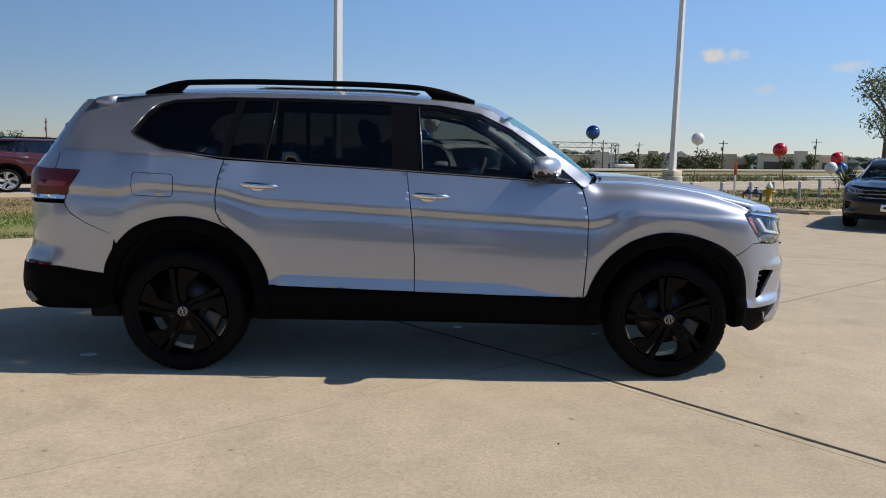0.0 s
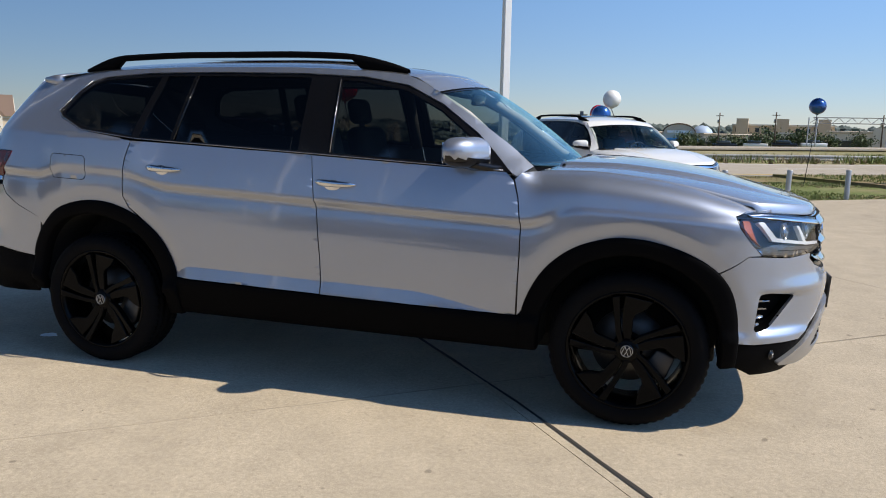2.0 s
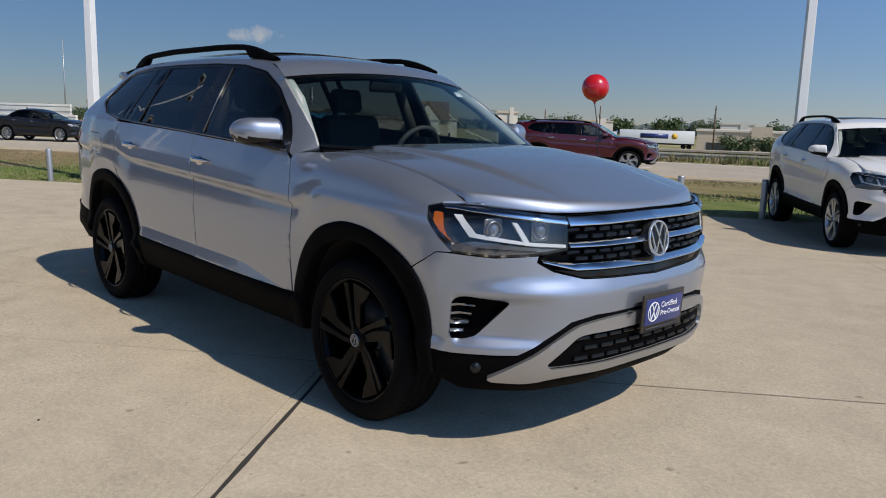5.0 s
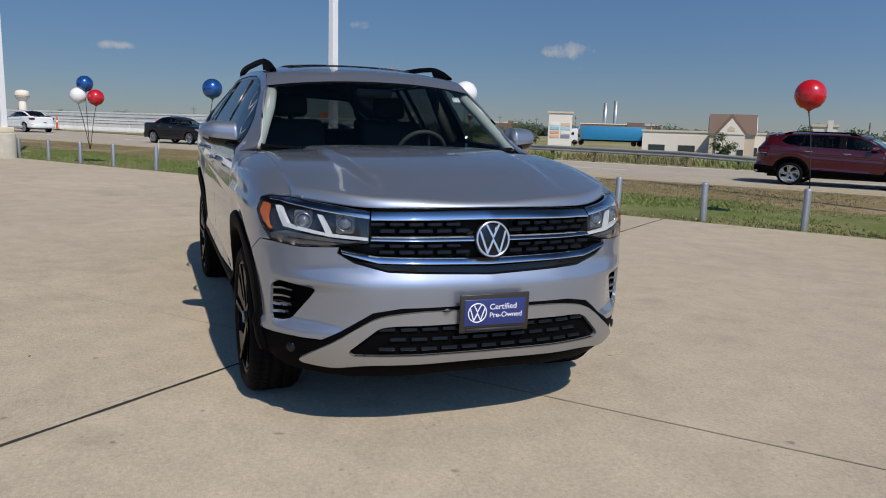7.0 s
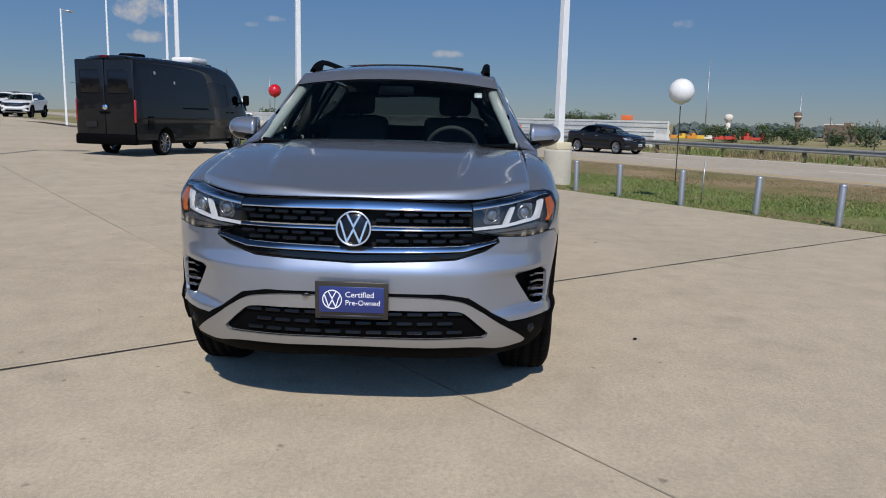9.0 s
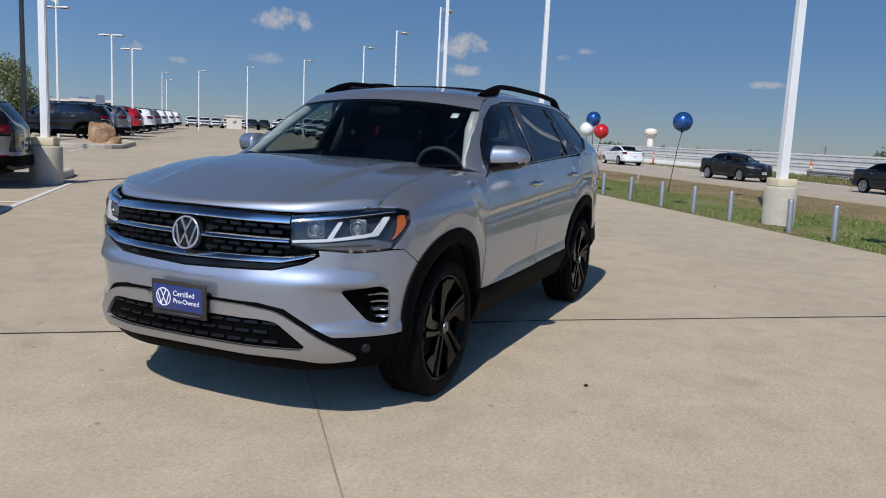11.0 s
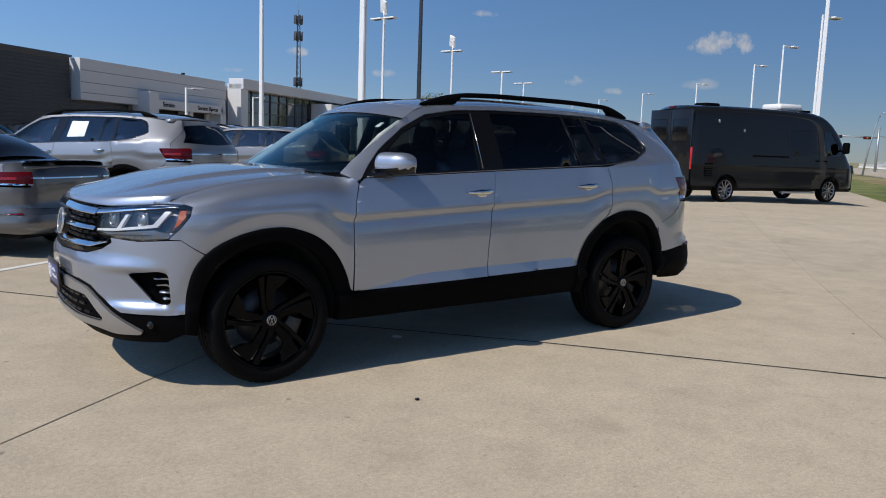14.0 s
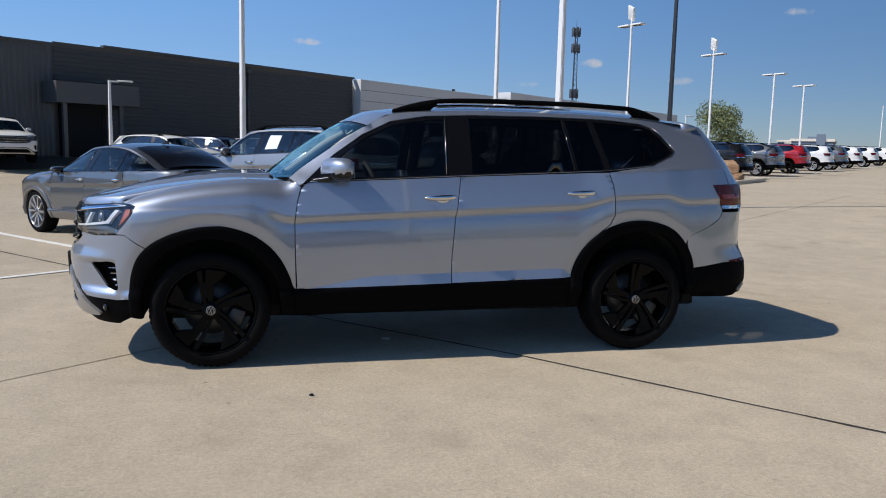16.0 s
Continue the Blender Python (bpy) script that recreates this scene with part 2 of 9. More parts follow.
# ---- mesh tools ----
def link(name, bm, material, parent=None, label="", smooth=True, at=None):
    """One bmesh as one mesh object, under a parent if given."""
    me = bpy.data.meshes.new(name)
    bm.to_mesh(me)
    bm.free()
    for p in me.polygons:
        p.use_smooth = smooth
    for mm in material if isinstance(material, (list, tuple)) else [material]:
        me.materials.append(mm)
    ob = new(name, me)
    if me.materials[0] in (M_LENS, M_GLASSW, M_GLASSF):
        ob.visible_shadow = False
    if parent is not None:
        ob.parent = parent
    if at is not None:
        ob.matrix_basis = at
    if label:
        ob["label"] = label
    return ob


part = link


def empty(name, label, category, group="", kind=""):
    return tagged(new(name), label, category, group, kind)


def share(name, me, parent, at):
    ob = new(name, me)
    ob.parent = parent
    ob.matrix_basis = at
    return ob


def add_box(bm, size, m=Matrix(), bevel=0.0, seg=2):
    r = bmesh.ops.create_cube(bm, size=1.0, matrix=m @ Matrix.Diagonal((*size, 1)))
    if bevel:
        es = {e for v in r["verts"] for e in v.link_edges}
        bmesh.ops.bevel(bm, geom=list(es), offset=bevel, segments=seg, affect="EDGES", profile=0.5)
    return bm


def box(size, m=Matrix(), bevel=0.0, seg=2):
    return add_box(bmesh.new(), size, m, bevel, seg)


def add_cyl(bm, r1, r2, depth, m=Matrix(), seg=16, caps=True):
    bmesh.ops.create_cone(bm, cap_ends=caps, segments=seg, radius1=r1, radius2=r2, depth=depth, matrix=m)
    return bm


def cyl(r1, r2, depth, m=Matrix(), seg=16, caps=True):
    return add_cyl(bmesh.new(), r1, r2, depth, m, seg, caps)


def revolve(profile, seg=32, m=Matrix(), closed=False):
    """Turn (radius, height) pairs about z."""
    bm = bmesh.new()
    rings = []
    for r, h in profile:
        rings.append([bm.verts.new(m @ Vector((r * math.cos(a), r * math.sin(a), h))) for a in (2 * math.pi * i / seg for i in range(seg))])
    pairs = list(zip(rings, rings[1:])) + ([(rings[-1], rings[0])] if closed else [])
    for a, b in pairs:
        for i in range(seg):
            j = (i + 1) % seg
            bm.faces.new((a[i], a[j], b[j], b[i]))
    return bm


def add_tube(bm, pts, radius, seg=8, cap=True):
    """A round tube along points; radius may be a list."""
    pts = [Vector(p) for p in pts]
    rad = radius if isinstance(radius, (list, tuple)) else [radius] * len(pts)
    rings = []
    for i, p in enumerate(pts):
        d = (pts[min(i + 1, len(pts) - 1)] - pts[max(i - 1, 0)]).normalized()
        side = d.cross(Vector((0, 0, 1)) if abs(d.z) < 0.95 else Vector((1, 0, 0))).normalized()
        up = side.cross(d)
        rings.append([bm.verts.new(p + rad[i] * (math.cos(a) * side + math.sin(a) * up)) for a in (2 * math.pi * k / seg for k in range(seg))])
    for a, b in zip(rings, rings[1:]):
        for k in range(seg):
            bm.faces.new((a[k], a[(k + 1) % seg], b[(k + 1) % seg], b[k]))
    if cap:
        bm.faces.new(rings[0][::-1])
        bm.faces.new(rings[-1])
    return bm


def tube(pts, radius, seg=8, cap=True):
    return add_tube(bmesh.new(), pts, radius, seg, cap)


def loft(curves, close=False):
    """A skin through rows of points of equal count."""
    bm = bmesh.new()
    rows = [[bm.verts.new(p) for p in c] for c in curves]
    for a, b in zip(rows, rows[1:]):
        for i in range(len(a) - 1 + (1 if close else 0)):
            j = (i + 1) % len(a)
            bm.faces.new((a[i], a[j], b[j], b[i]))
    return bm


def extrude_poly(pts, depth, m=Matrix(), bevel=0.0):
    """A flat outline in its xy plane, made depth thick along z, placed by m."""
    bm = bmesh.new()
    lo = [bm.verts.new((x, y, 0)) for x, y in pts]
    f = bm.faces.new(lo)
    r = bmesh.ops.extrude_face_region(bm, geom=[f])
    bmesh.ops.translate(bm, vec=(0, 0, depth), verts=[v for v in r["geom"] if isinstance(v, bmesh.types.BMVert)])
    bmesh.ops.recalc_face_normals(bm, faces=bm.faces)
    if bevel:
        bmesh.ops.bevel(bm, geom=list(bm.edges), offset=bevel, segments=2, affect="EDGES", profile=0.5)
    bmesh.ops.transform(bm, matrix=m, verts=bm.verts)
    return bm


def pchip(xs, ys):
    """A smooth function through the given pairs, without overshoot."""
    xs, ys = np.array(xs, float), np.array(ys, float)
    h = np.diff(xs)
    d = np.diff(ys) / h
    m = np.zeros(len(xs))
    for i in range(1, len(xs) - 1):
        if d[i - 1] * d[i] > 0:
            w1, w2 = 2 * h[i] + h[i - 1], h[i] + 2 * h[i - 1]
            m[i] = (w1 + w2) / (w1 / d[i - 1] + w2 / d[i])
    m[0], m[-1] = d[0], d[-1]

    def f(x):
        x = np.clip(np.asarray(x, float), xs[0], xs[-1])
        i = np.clip(np.searchsorted(xs, x, side="right") - 1, 0, len(h) - 1)
        t = (x - xs[i]) / h[i]
        return ys[i] * (2 * t**3 - 3 * t**2 + 1) + m[i] * h[i] * (t**3 - 2 * t**2 + t) + ys[i + 1] * (3 * t**2 - 2 * t**3) + m[i + 1] * h[i] * (t**3 - t**2)

    return f


def sstep(a, b, x):
    t = np.clip((np.asarray(x, float) - a) / (b - a), 0, 1)
    return t * t * (3 - 2 * t)


def inside(px, py, poly):
    """Which of the points lie in the outline."""
    px, py = np.asarray(px, float), np.asarray(py, float)
    res = np.zeros(px.shape, bool)
    n = len(poly)
    for i in range(n):
        (x1, y1), (x2, y2) = poly[i], poly[(i + 1) % n]
        if y1 == y2:
            continue
        c = ((y1 > py) != (y2 > py)) & (px < (x2 - x1) * (py - y1) / (y2 - y1) + x1)
        res ^= c
    return res


def edge_dist(px, py, poly):
    best = np.full(np.shape(px), 1e9)
    n = len(poly)
    for i in range(n):
        (x1, y1), (x2, y2) = poly[i], poly[(i + 1) % n]
        dx, dy = x2 - x1, y2 - y1
        t = np.clip(((px - x1) * dx + (py - y1) * dy) / max(dx * dx + dy * dy, 1e-12), 0, 1)
        best = np.minimum(best, np.hypot(px - x1 - t * dx, py - y1 - t * dy))
    return best


def resample(poly, step):
    out = []
    for i in range(len(poly)):
        (x1, y1), (x2, y2) = poly[i], poly[(i + 1) % len(poly)]
        k = max(1, int(math.ceil(math.hypot(x2 - x1, y2 - y1) / step)))
        out += [(x1 + (x2 - x1) * j / k, y1 + (y2 - y1) * j / k) for j in range(k)]
    return out


def rounded(poly, r=0.03, k=4):
    """The outline with its corners rounded."""
    out = []
    n = len(poly)
    for i in range(n):
        a, p, b = (Vector(poly[(i + o) % n]) for o in (-1, 0, 1))
        la, lb = (a - p).length, (b - p).length
        q = min(r, la * 0.45, lb * 0.45)
        s, e = p + (a - p) * (q / la), p + (b - p) * (q / lb)
        out += [tuple(s * (1 - t) ** 2 + p * 2 * t * (1 - t) + e * t * t) for t in (j / k for j in range(k + 1))]
    return out


from mathutils.geometry import delaunay_2d_cdt


def skin(outline, fn, step=0.04, holes=(), flange=0.012, lift=0.0, mirror=False, centre=(0, 0, 0.9), fine=1.0, lines=()):
    """A body panel: the outline in surface coordinates, filled, laid on fn(u, v) -> x, y, z, with its rim turned inwards; fine packs its rows closer; lines are sharp folds."""
    outline, holes = [(a, b * fine) for a, b in outline], [[(a, b * fine) for a, b in h] for h in holes]
    outline = resample(outline, step)
    loops = [outline] + [resample(h, step) for h in holes]
    xs, ys = [p[0] for p in outline], [p[1] for p in outline]
    gx, gy = np.meshgrid(np.arange(min(xs) + step / 2, max(xs), step), np.arange(min(ys) + step * 0.4, max(ys), step * 0.8))
    gx = gx + (np.arange(gx.shape[0])[:, None] % 2) * step * 0.5
    gx, gy = gx.ravel(), gy.ravel()
    ok = inside(gx, gy, outline) & (edge_dist(gx, gy, outline) > step * 0.4)
    for h in loops[1:]:
        ok &= ~inside(gx, gy, h) & (edge_dist(gx, gy, h) > step * 0.4)
    pts, edges = [], []
    for lp in loops:
        o = len(pts)
        pts += lp
        edges += [(o + i, o + (i + 1) % len(lp)) for i in range(len(lp))]
    folds = set()
    for ln in lines:
        a, b = spread([(i, j * fine) for i, j in ln], 4 + int(abs(ln[-1][0] - ln[0][0]) / (step * 0.8)))
        away = inside(a, b, outline) & (edge_dist(a, b, outline) > step * 0.25)
        cloud = list(zip(a[away], b[away]))
        if len(cloud) > 1:
            ok &= edge_dist(gx, gy, cloud + cloud[::-1]) > step * 0.35
            o = len(pts)
            pts += cloud
            edges += [(o + i, o + i + 1) for i in range(len(cloud) - 1)]
            folds |= {(round(float(i), 4), round(float(j), 4)) for i, j in cloud}
    pts += list(zip(gx[ok], gy[ok]))
    vs, _, fs, *_ = delaunay_2d_cdt([Vector((float(a), float(b))) for a, b in pts], edges, [], 0, 1e-6)
    vs = np.array([(v.x, v.y) for v in vs])
    cx = np.array([vs[list(f)].mean(axis=0) for f in fs])
    keep = inside(cx[:, 0], cx[:, 1], outline)
    for h in loops[1:]:
        keep &= ~inside(cx[:, 0], cx[:, 1], h)
    P = np.array(fn(vs[:, 0], vs[:, 1] / fine)).T
    if mirror:
        P = P * np.array((1, -1, 1))
    bm = bmesh.new()
    bv = [bm.verts.new(p) for p in P]
    for f, k in zip(fs, keep):
        if k:
            try:
                bm.faces.new([bv[i] for i in f])
            except ValueError:
                pass
    if folds:
        on = {bv[i] for i, p in enumerate(vs) if (round(float(p[0]), 4), round(float(p[1]), 4)) in folds}
        for e in bm.edges:
            if e.verts[0] in on and e.verts[1] in on and abs(e.verts[0].co.x - e.verts[1].co.x) > abs(e.verts[0].co.z - e.verts[1].co.z):
                e.smooth = False
    bmesh.ops.delete(bm, geom=[v for v in bm.verts if not v.link_faces], context="VERTS")
    bm.normal_update()
    c = Vector(centre)
    side = sum(f.normal.dot(f.calc_center_median() - c) * f.calc_area() for f in bm.faces)
    if side < 0:
        bmesh.ops.reverse_faces(bm, faces=bm.faces)
        bm.normal_update()
    if lift:
        for v in bm.verts:
            v.co += v.normal * lift
    if flange:
        be = [e for e in bm.edges if e.is_boundary]
        norm = {v: v.normal.copy() for e in be for v in e.verts}
        r = bmesh.ops.extrude_edge_only(bm, edges=be)
        news = [g for g in r["geom"] if isinstance(g, bmesh.types.BMVert)]
        for v in news:
            src = next((e.other_vert(v) for e in v.link_edges if e.other_vert(v) in norm), None)
            if src is not None:
                v.co = v.co - norm[src] * flange
        for e in be:
            e.smooth = False
    return bm

# ---- the large sport utility car ----
# plan line at bumper height: s is x along the flanks and runs on round the corners to the middle of nose and tail
_S = [-3.333, -2.883, -2.648, -2.47, -2.252, -2.0, -1.75, -1.3, 0.0, 1.3, 1.75, 1.932, 2.079, 2.240, 2.410, 2.585, 2.790, 3.090]
_X = [-2.63, -2.61, -2.56, -2.45, -2.25, -2.0, -1.75, -1.3, 0.0, 1.3, 1.75, 1.93, 2.07, 2.20, 2.31, 2.38, 2.425, 2.44]
_Y = [0.0, 0.45, 0.68, 0.82, 0.905, 0.94, 0.957, 0.965, 0.965, 0.965, 0.955, 0.93, 0.885, 0.79, 0.66, 0.50, 0.30, 0.0]
S_NOSE, S_TAIL = 3.09, -3.333
plan_x, plan_y = pchip(_S, _X), pchip(_S, _Y)
flank = pchip([0.15, 0.25, 0.33, 0.42, 0.50, 0.568, 0.70, 0.78, 0.85, 0.90, 0.934, 0.942, 0.968, 0.976, 1.02, 1.08, 1.14, 1.20],
              [0.86, 0.885, 0.915, 0.942, 0.948, 0.9515, 0.9580, 0.960, 0.9570, 0.9520, 0.9470, 0.9480, 0.9665, 0.9675, 0.9610, 0.950, 0.9365, 0.921])
soft_flank = pchip([0.15, 0.25, 0.33, 0.42, 0.50, 0.512, 0.60, 0.70, 0.78, 0.85, 0.92, 0.938, 0.964, 0.985, 1.02, 1.08, 1.14, 1.20],
                   [0.86, 0.885, 0.915, 0.945, 0.953, 0.954, 0.957, 0.9595, 0.962, 0.9630, 0.9612, 0.9600, 0.9492, 0.9472, 0.9455, 0.941, 0.9335, 0.922])
nose_in = pchip([0.2, 0.27, 0.33, 0.40, 0.5, 0.58, 0.66, 0.69, 0.705, 0.74, 0.76, 0.85, 0.95, 1.02, 1.07], [0.16, 0.11, 0.05, 0.024, 0.012, 0.008, 0.001, 0.0, 0.002, 0.016, 0.024, 0.032, 0.043, 0.06, 0.09])
tail_in = pchip([0.2, 0.33, 0.40, 0.5, 0.62, 0.70, 0.74, 0.85, 1.05, 1.19, 1.23, 1.3, 1.45, 1.6, 1.70], [0.2, 0.10, 0.03, 0.0, 0.01, 0.035, 0.065, 0.062, 0.064, 0.075, 0.10, 0.15, 0.255, 0.375, 0.465])
roof_edge = pchip([-2.1, -1.9, -1.5, -1.0, -0.5, 0.0, 0.30, 0.45, 0.60, 0.80, 0.90, 1.0], [1.645, 1.668, 1.695, 1.708, 1.708, 1.692, 1.664, 1.588, 1.495, 1.365, 1.295, 1.222])
roof_half = pchip([-2.1, -1.6, -1.0, 0.0, 0.3, 0.6, 1.0], [0.585, 0.64, 0.66, 0.665, 0.66, 0.72, 0.80])
hood_mid = pchip([0, 0.2, 0.4, 0.62, 0.85, 0.95, 1.0], [1.232, 1.226, 1.200, 1.156, 1.092, 1.063, 1.044])


def hood_back(y):
    return 1.02 + 0.13 * (1 - (np.abs(y) / 0.8) ** 2)


hood_front = pchip([0, 0.3, 0.5, 0.62, 0.735, 0.80, 0.9], [2.370, 2.352, 2.294, 2.236, 2.145, 2.06, 1.93])


def hood_lip(a):
    """The front edge of the hood: an even bow, quicker towards the lamps."""
    return 2.372 - 0.110 * (a / 0.5) ** 2 * 0.72 - 0.145 * np.clip((a - 0.42) / 0.38, 0, 1) ** 2.2


def hood_z(x, y):
    a = np.abs(y)
    t = np.clip((x - hood_back(a)) / (hood_front(a) - hood_back(a)), 0, 1)
    z = hood_mid(t) - 0.03 * (a / 0.8) ** 2.5 * (1 - t) + 0.028 * (a / 0.8) ** 2 * t
    return z + 0.017 * (1 - sstep(0.0, 0.04, a - (0.54 - 0.12 * t))) * sstep(1.0, 0.55, t)


def sill_fold(x):
    """Height of the fold over the sill."""
    return 0.5276 - 0.024 * x + 0.066 * (1 - sstep(0.38, 0.93, x)) * sstep(-1.03, -0.88, x)


def door_fold(c, x0, x1):
    """A fold of the door skin at the flank height c."""
    return [(x, c - 0.046 * (x - 0.96) + 0.055 * float(rear_haunch(x))) for x in np.linspace(x0, x1, 40)]


def rear_haunch(x):
    """The swell over the rear wheel that lifts the fold."""
    return sstep(-0.99, -1.30, x) * (1 - sstep(-1.66, -1.90, x))


def body(s, z):
    """A point of the left flank, corner, nose or tail."""
    s, z = np.broadcast_arrays(np.asarray(s, float), np.asarray(z, float))
    x0, y0 = plan_x(s), plan_y(s)
    e = 1e-3
    tx, ty = plan_x(s + e) - plan_x(s - e), plan_y(s + e) - plan_y(s - e)
    ln = np.hypot(tx, ty) + 1e-12
    nx, ny = -ty / ln, tx / ln
    nx, ny = np.where(np.abs(s) > 3.088, np.sign(s), nx), np.where(np.abs(s) > 3.088, 0, ny)
    xs = np.clip(s, -2.1, 2.1)
    bf = sstep(0.965, 1.27, xs) * (1 - sstep(1.9, 2.15, xs))
    br = rear_haunch(xs)
    k = 0.02 + 0.026 * sstep(0.55, 0.95, z)
    zc = z + k * (xs - 0.96) - (0.105 * bf + 0.055 * br) * sstep(0.6, 0.9, z)
    doors = (1 - sstep(0.975, 1.22, xs)) * (1 - 0.45 * br)
    low = flank(zc) * doors + soft_flank(zc) * (1 - doors) + 0.026 * bf + 0.020 * br
    # the wedge over the sill, dying out towards both wheels
    low = low + 0.0175 * np.clip((sill_fold(xs) - z) / 0.066, 0, 1) * (z > 0.45)
    for cx, cz, r0 in ((1.478, 0.42, 0.50), (-1.48, 0.44, 0.515)):
        low = low - 0.012 * (1 - sstep(r0 + 0.01, r0 + 0.085, np.hypot(xs - cx, z - cz))) * (z > 0.5)
    zb = 1.20 - 0.046 * (xs - 0.96)
    ze = roof_edge(np.clip(xs, -2.1, 1.0))
    t = np.clip((z - zb) / np.maximum(ze - zb, 0.02), 0, 1.3)
    up = 0.918 + (roof_half(np.clip(xs, -2.1, 1.0)) - 0.918) * t**1.12
    upper = np.where(z > zb, np.minimum(up, 0.928), low)
    he = hood_z(np.clip(xs, 1.03, 2.13), np.full(xs.shape, 0.80))
    q = np.clip(he - z, 0, 1)
    top = 0.80 + (low - 0.80) * (1 - np.exp(-q / 0.032))
    w = sstep(0.93, 1.05, xs)
    side = upper * (1 - w) + np.minimum(top, low) * w
    off_side = side - 0.965
    wf, wr = sstep(1.95, 2.5, s), sstep(-2.05, -2.6, s)
    off = off_side * (1 - wf) * (1 - wr) - nose_in(z) * wf - tail_in(z) * wr
    # the pocket that leads into the corner vent
    off = off - 0.030 * sstep(2.56, 2.24, s) * sstep(2.055, 2.085, s) * np.clip((0.692 - z) / 0.022, 0, 1) * np.clip((z - 0.485) / 0.025, 0, 1)
    return x0 + nx * off, y0 + ny * off, z + 0 * s


def nose(u, z):
    """The front, across the middle: u is the way along the skin from the middle."""
    x, y, zz = body(S_NOSE - np.abs(u), z)
    return x, y * np.where(np.asarray(u) < 0, -1, 1), zz


def tail(u, z):
    x, y, zz = body(S_TAIL + np.abs(u), z)
    return x, y * np.where(np.asarray(u) < 0, -1, 1), zz


_ys = np.linspace(1.75, 3.09, 300)
_yy = plan_y(_ys)


def uy(y):
    """The way along the nose at which the plan reaches y."""
    return float(S_NOSE - np.interp(y, _yy[::-1], _ys[::-1]))


def both(half):
    """An outline over both halves from its right half, top middle first and bottom middle last."""
    return list(half) + [(-a, b) for a, b in reversed(half) if abs(a) > 1e-6]


F_ARCH = [(0.965, 0.33), (0.972, 0.50), (1.02, 0.64), (1.10, 0.76), (1.22, 0.855), (1.36, 0.905), (1.47, 0.915), (1.60, 0.90), (1.74, 0.855), (1.85, 0.79), (1.925, 0.70), (1.962, 0.58), (1.972, 0.46), (1.972, 0.34)]
F_ARCH_IN = [(1.045, 0.33), (1.06, 0.5), (1.11, 0.62), (1.19, 0.72), (1.30, 0.80), (1.47, 0.838), (1.62, 0.815), (1.74, 0.755), (1.83, 0.67), (1.885, 0.55), (1.905, 0.44), (1.908, 0.33)]
R_ARCH = [(-0.97, 0.33), (-0.975, 0.55), (-1.02, 0.69), (-1.10, 0.80), (-1.22, 0.89), (-1.36, 0.94), (-1.495, 0.953), (-1.63, 0.935), (-1.76, 0.885), (-1.86, 0.80), (-1.93, 0.70), (-1.965, 0.59), (-1.975, 0.40)]
R_ARCH_IN = [(-1.05, 0.33), (-1.06, 0.52), (-1.10, 0.65), (-1.18, 0.76), (-1.30, 0.84), (-1.495, 0.877), (-1.66, 0.85), (-1.78, 0.78), (-1.86, 0.68), (-1.90, 0.56), (-1.912, 0.40)]
DLO = [(0.885, 1.198), (0.80, 1.285), (0.70, 1.375), (0.50, 1.515), (0.30, 1.612), (0.05, 1.655), (-0.3, 1.672), (-0.8, 1.678), (-1.3, 1.672), (-1.60, 1.655), (-1.70, 1.625), (-1.76, 1.57), (-1.83, 1.455), (-1.78, 1.415), (-1.60, 1.345), (-1.235, 1.303), (-0.15, 1.253)]
FWIN = [(0.80, 1.225), (0.685, 1.355), (0.49, 1.495), (0.29, 1.592), (0.04, 1.636), (-0.075, 1.642), (-0.045, 1.263)]
RWIN = [(-0.255, 1.655), (-0.7, 1.662), (-0.955, 1.662), (-0.985, 1.302), (-0.235, 1.272)]
VWIN = [(-0.98, 1.662), (-1.155, 1.660), (-1.215, 1.318), (-1.01, 1.306)]
QWIN = [(-1.20, 1.658), (-1.585, 1.640), (-1.67, 1.612), (-1.735, 1.555), (-1.795, 1.455), (-1.765, 1.430), (-1.58, 1.362), (-1.262, 1.322)]


def smooth_line(pts, n=6):
    """A rounded line through points, ends kept."""
    out = []
    for i in range(len(pts) - 1):
        p0, p1, p2, p3 = (Vector(pts[max(0, min(len(pts) - 1, i + o))]) for o in (-1, 0, 1, 2))
        for j in range(n):
            t = j / n
            out.append(tuple(0.5 * (2 * p1 + (p2 - p0) * t + (2 * p0 - 5 * p1 + 4 * p2 - p3) * t * t + (3 * p1 - p0 - 3 * p2 + p3) * t**3)))
    return out + [tuple(pts[-1])]


F_ARCH, F_ARCH_IN, R_ARCH, R_ARCH_IN = (smooth_line(a, 4) for a in (F_ARCH, F_ARCH_IN, R_ARCH, R_ARCH_IN))


def spread(line, n):
    """n points evenly along an open line."""
    p = np.array(line, float)
    d = np.concatenate([[0], np.cumsum(np.hypot(*np.diff(p, axis=0).T))])
    k = np.linspace(0, d[-1], n)
    return np.interp(k, d, p[:, 0]), np.interp(k, d, p[:, 1])


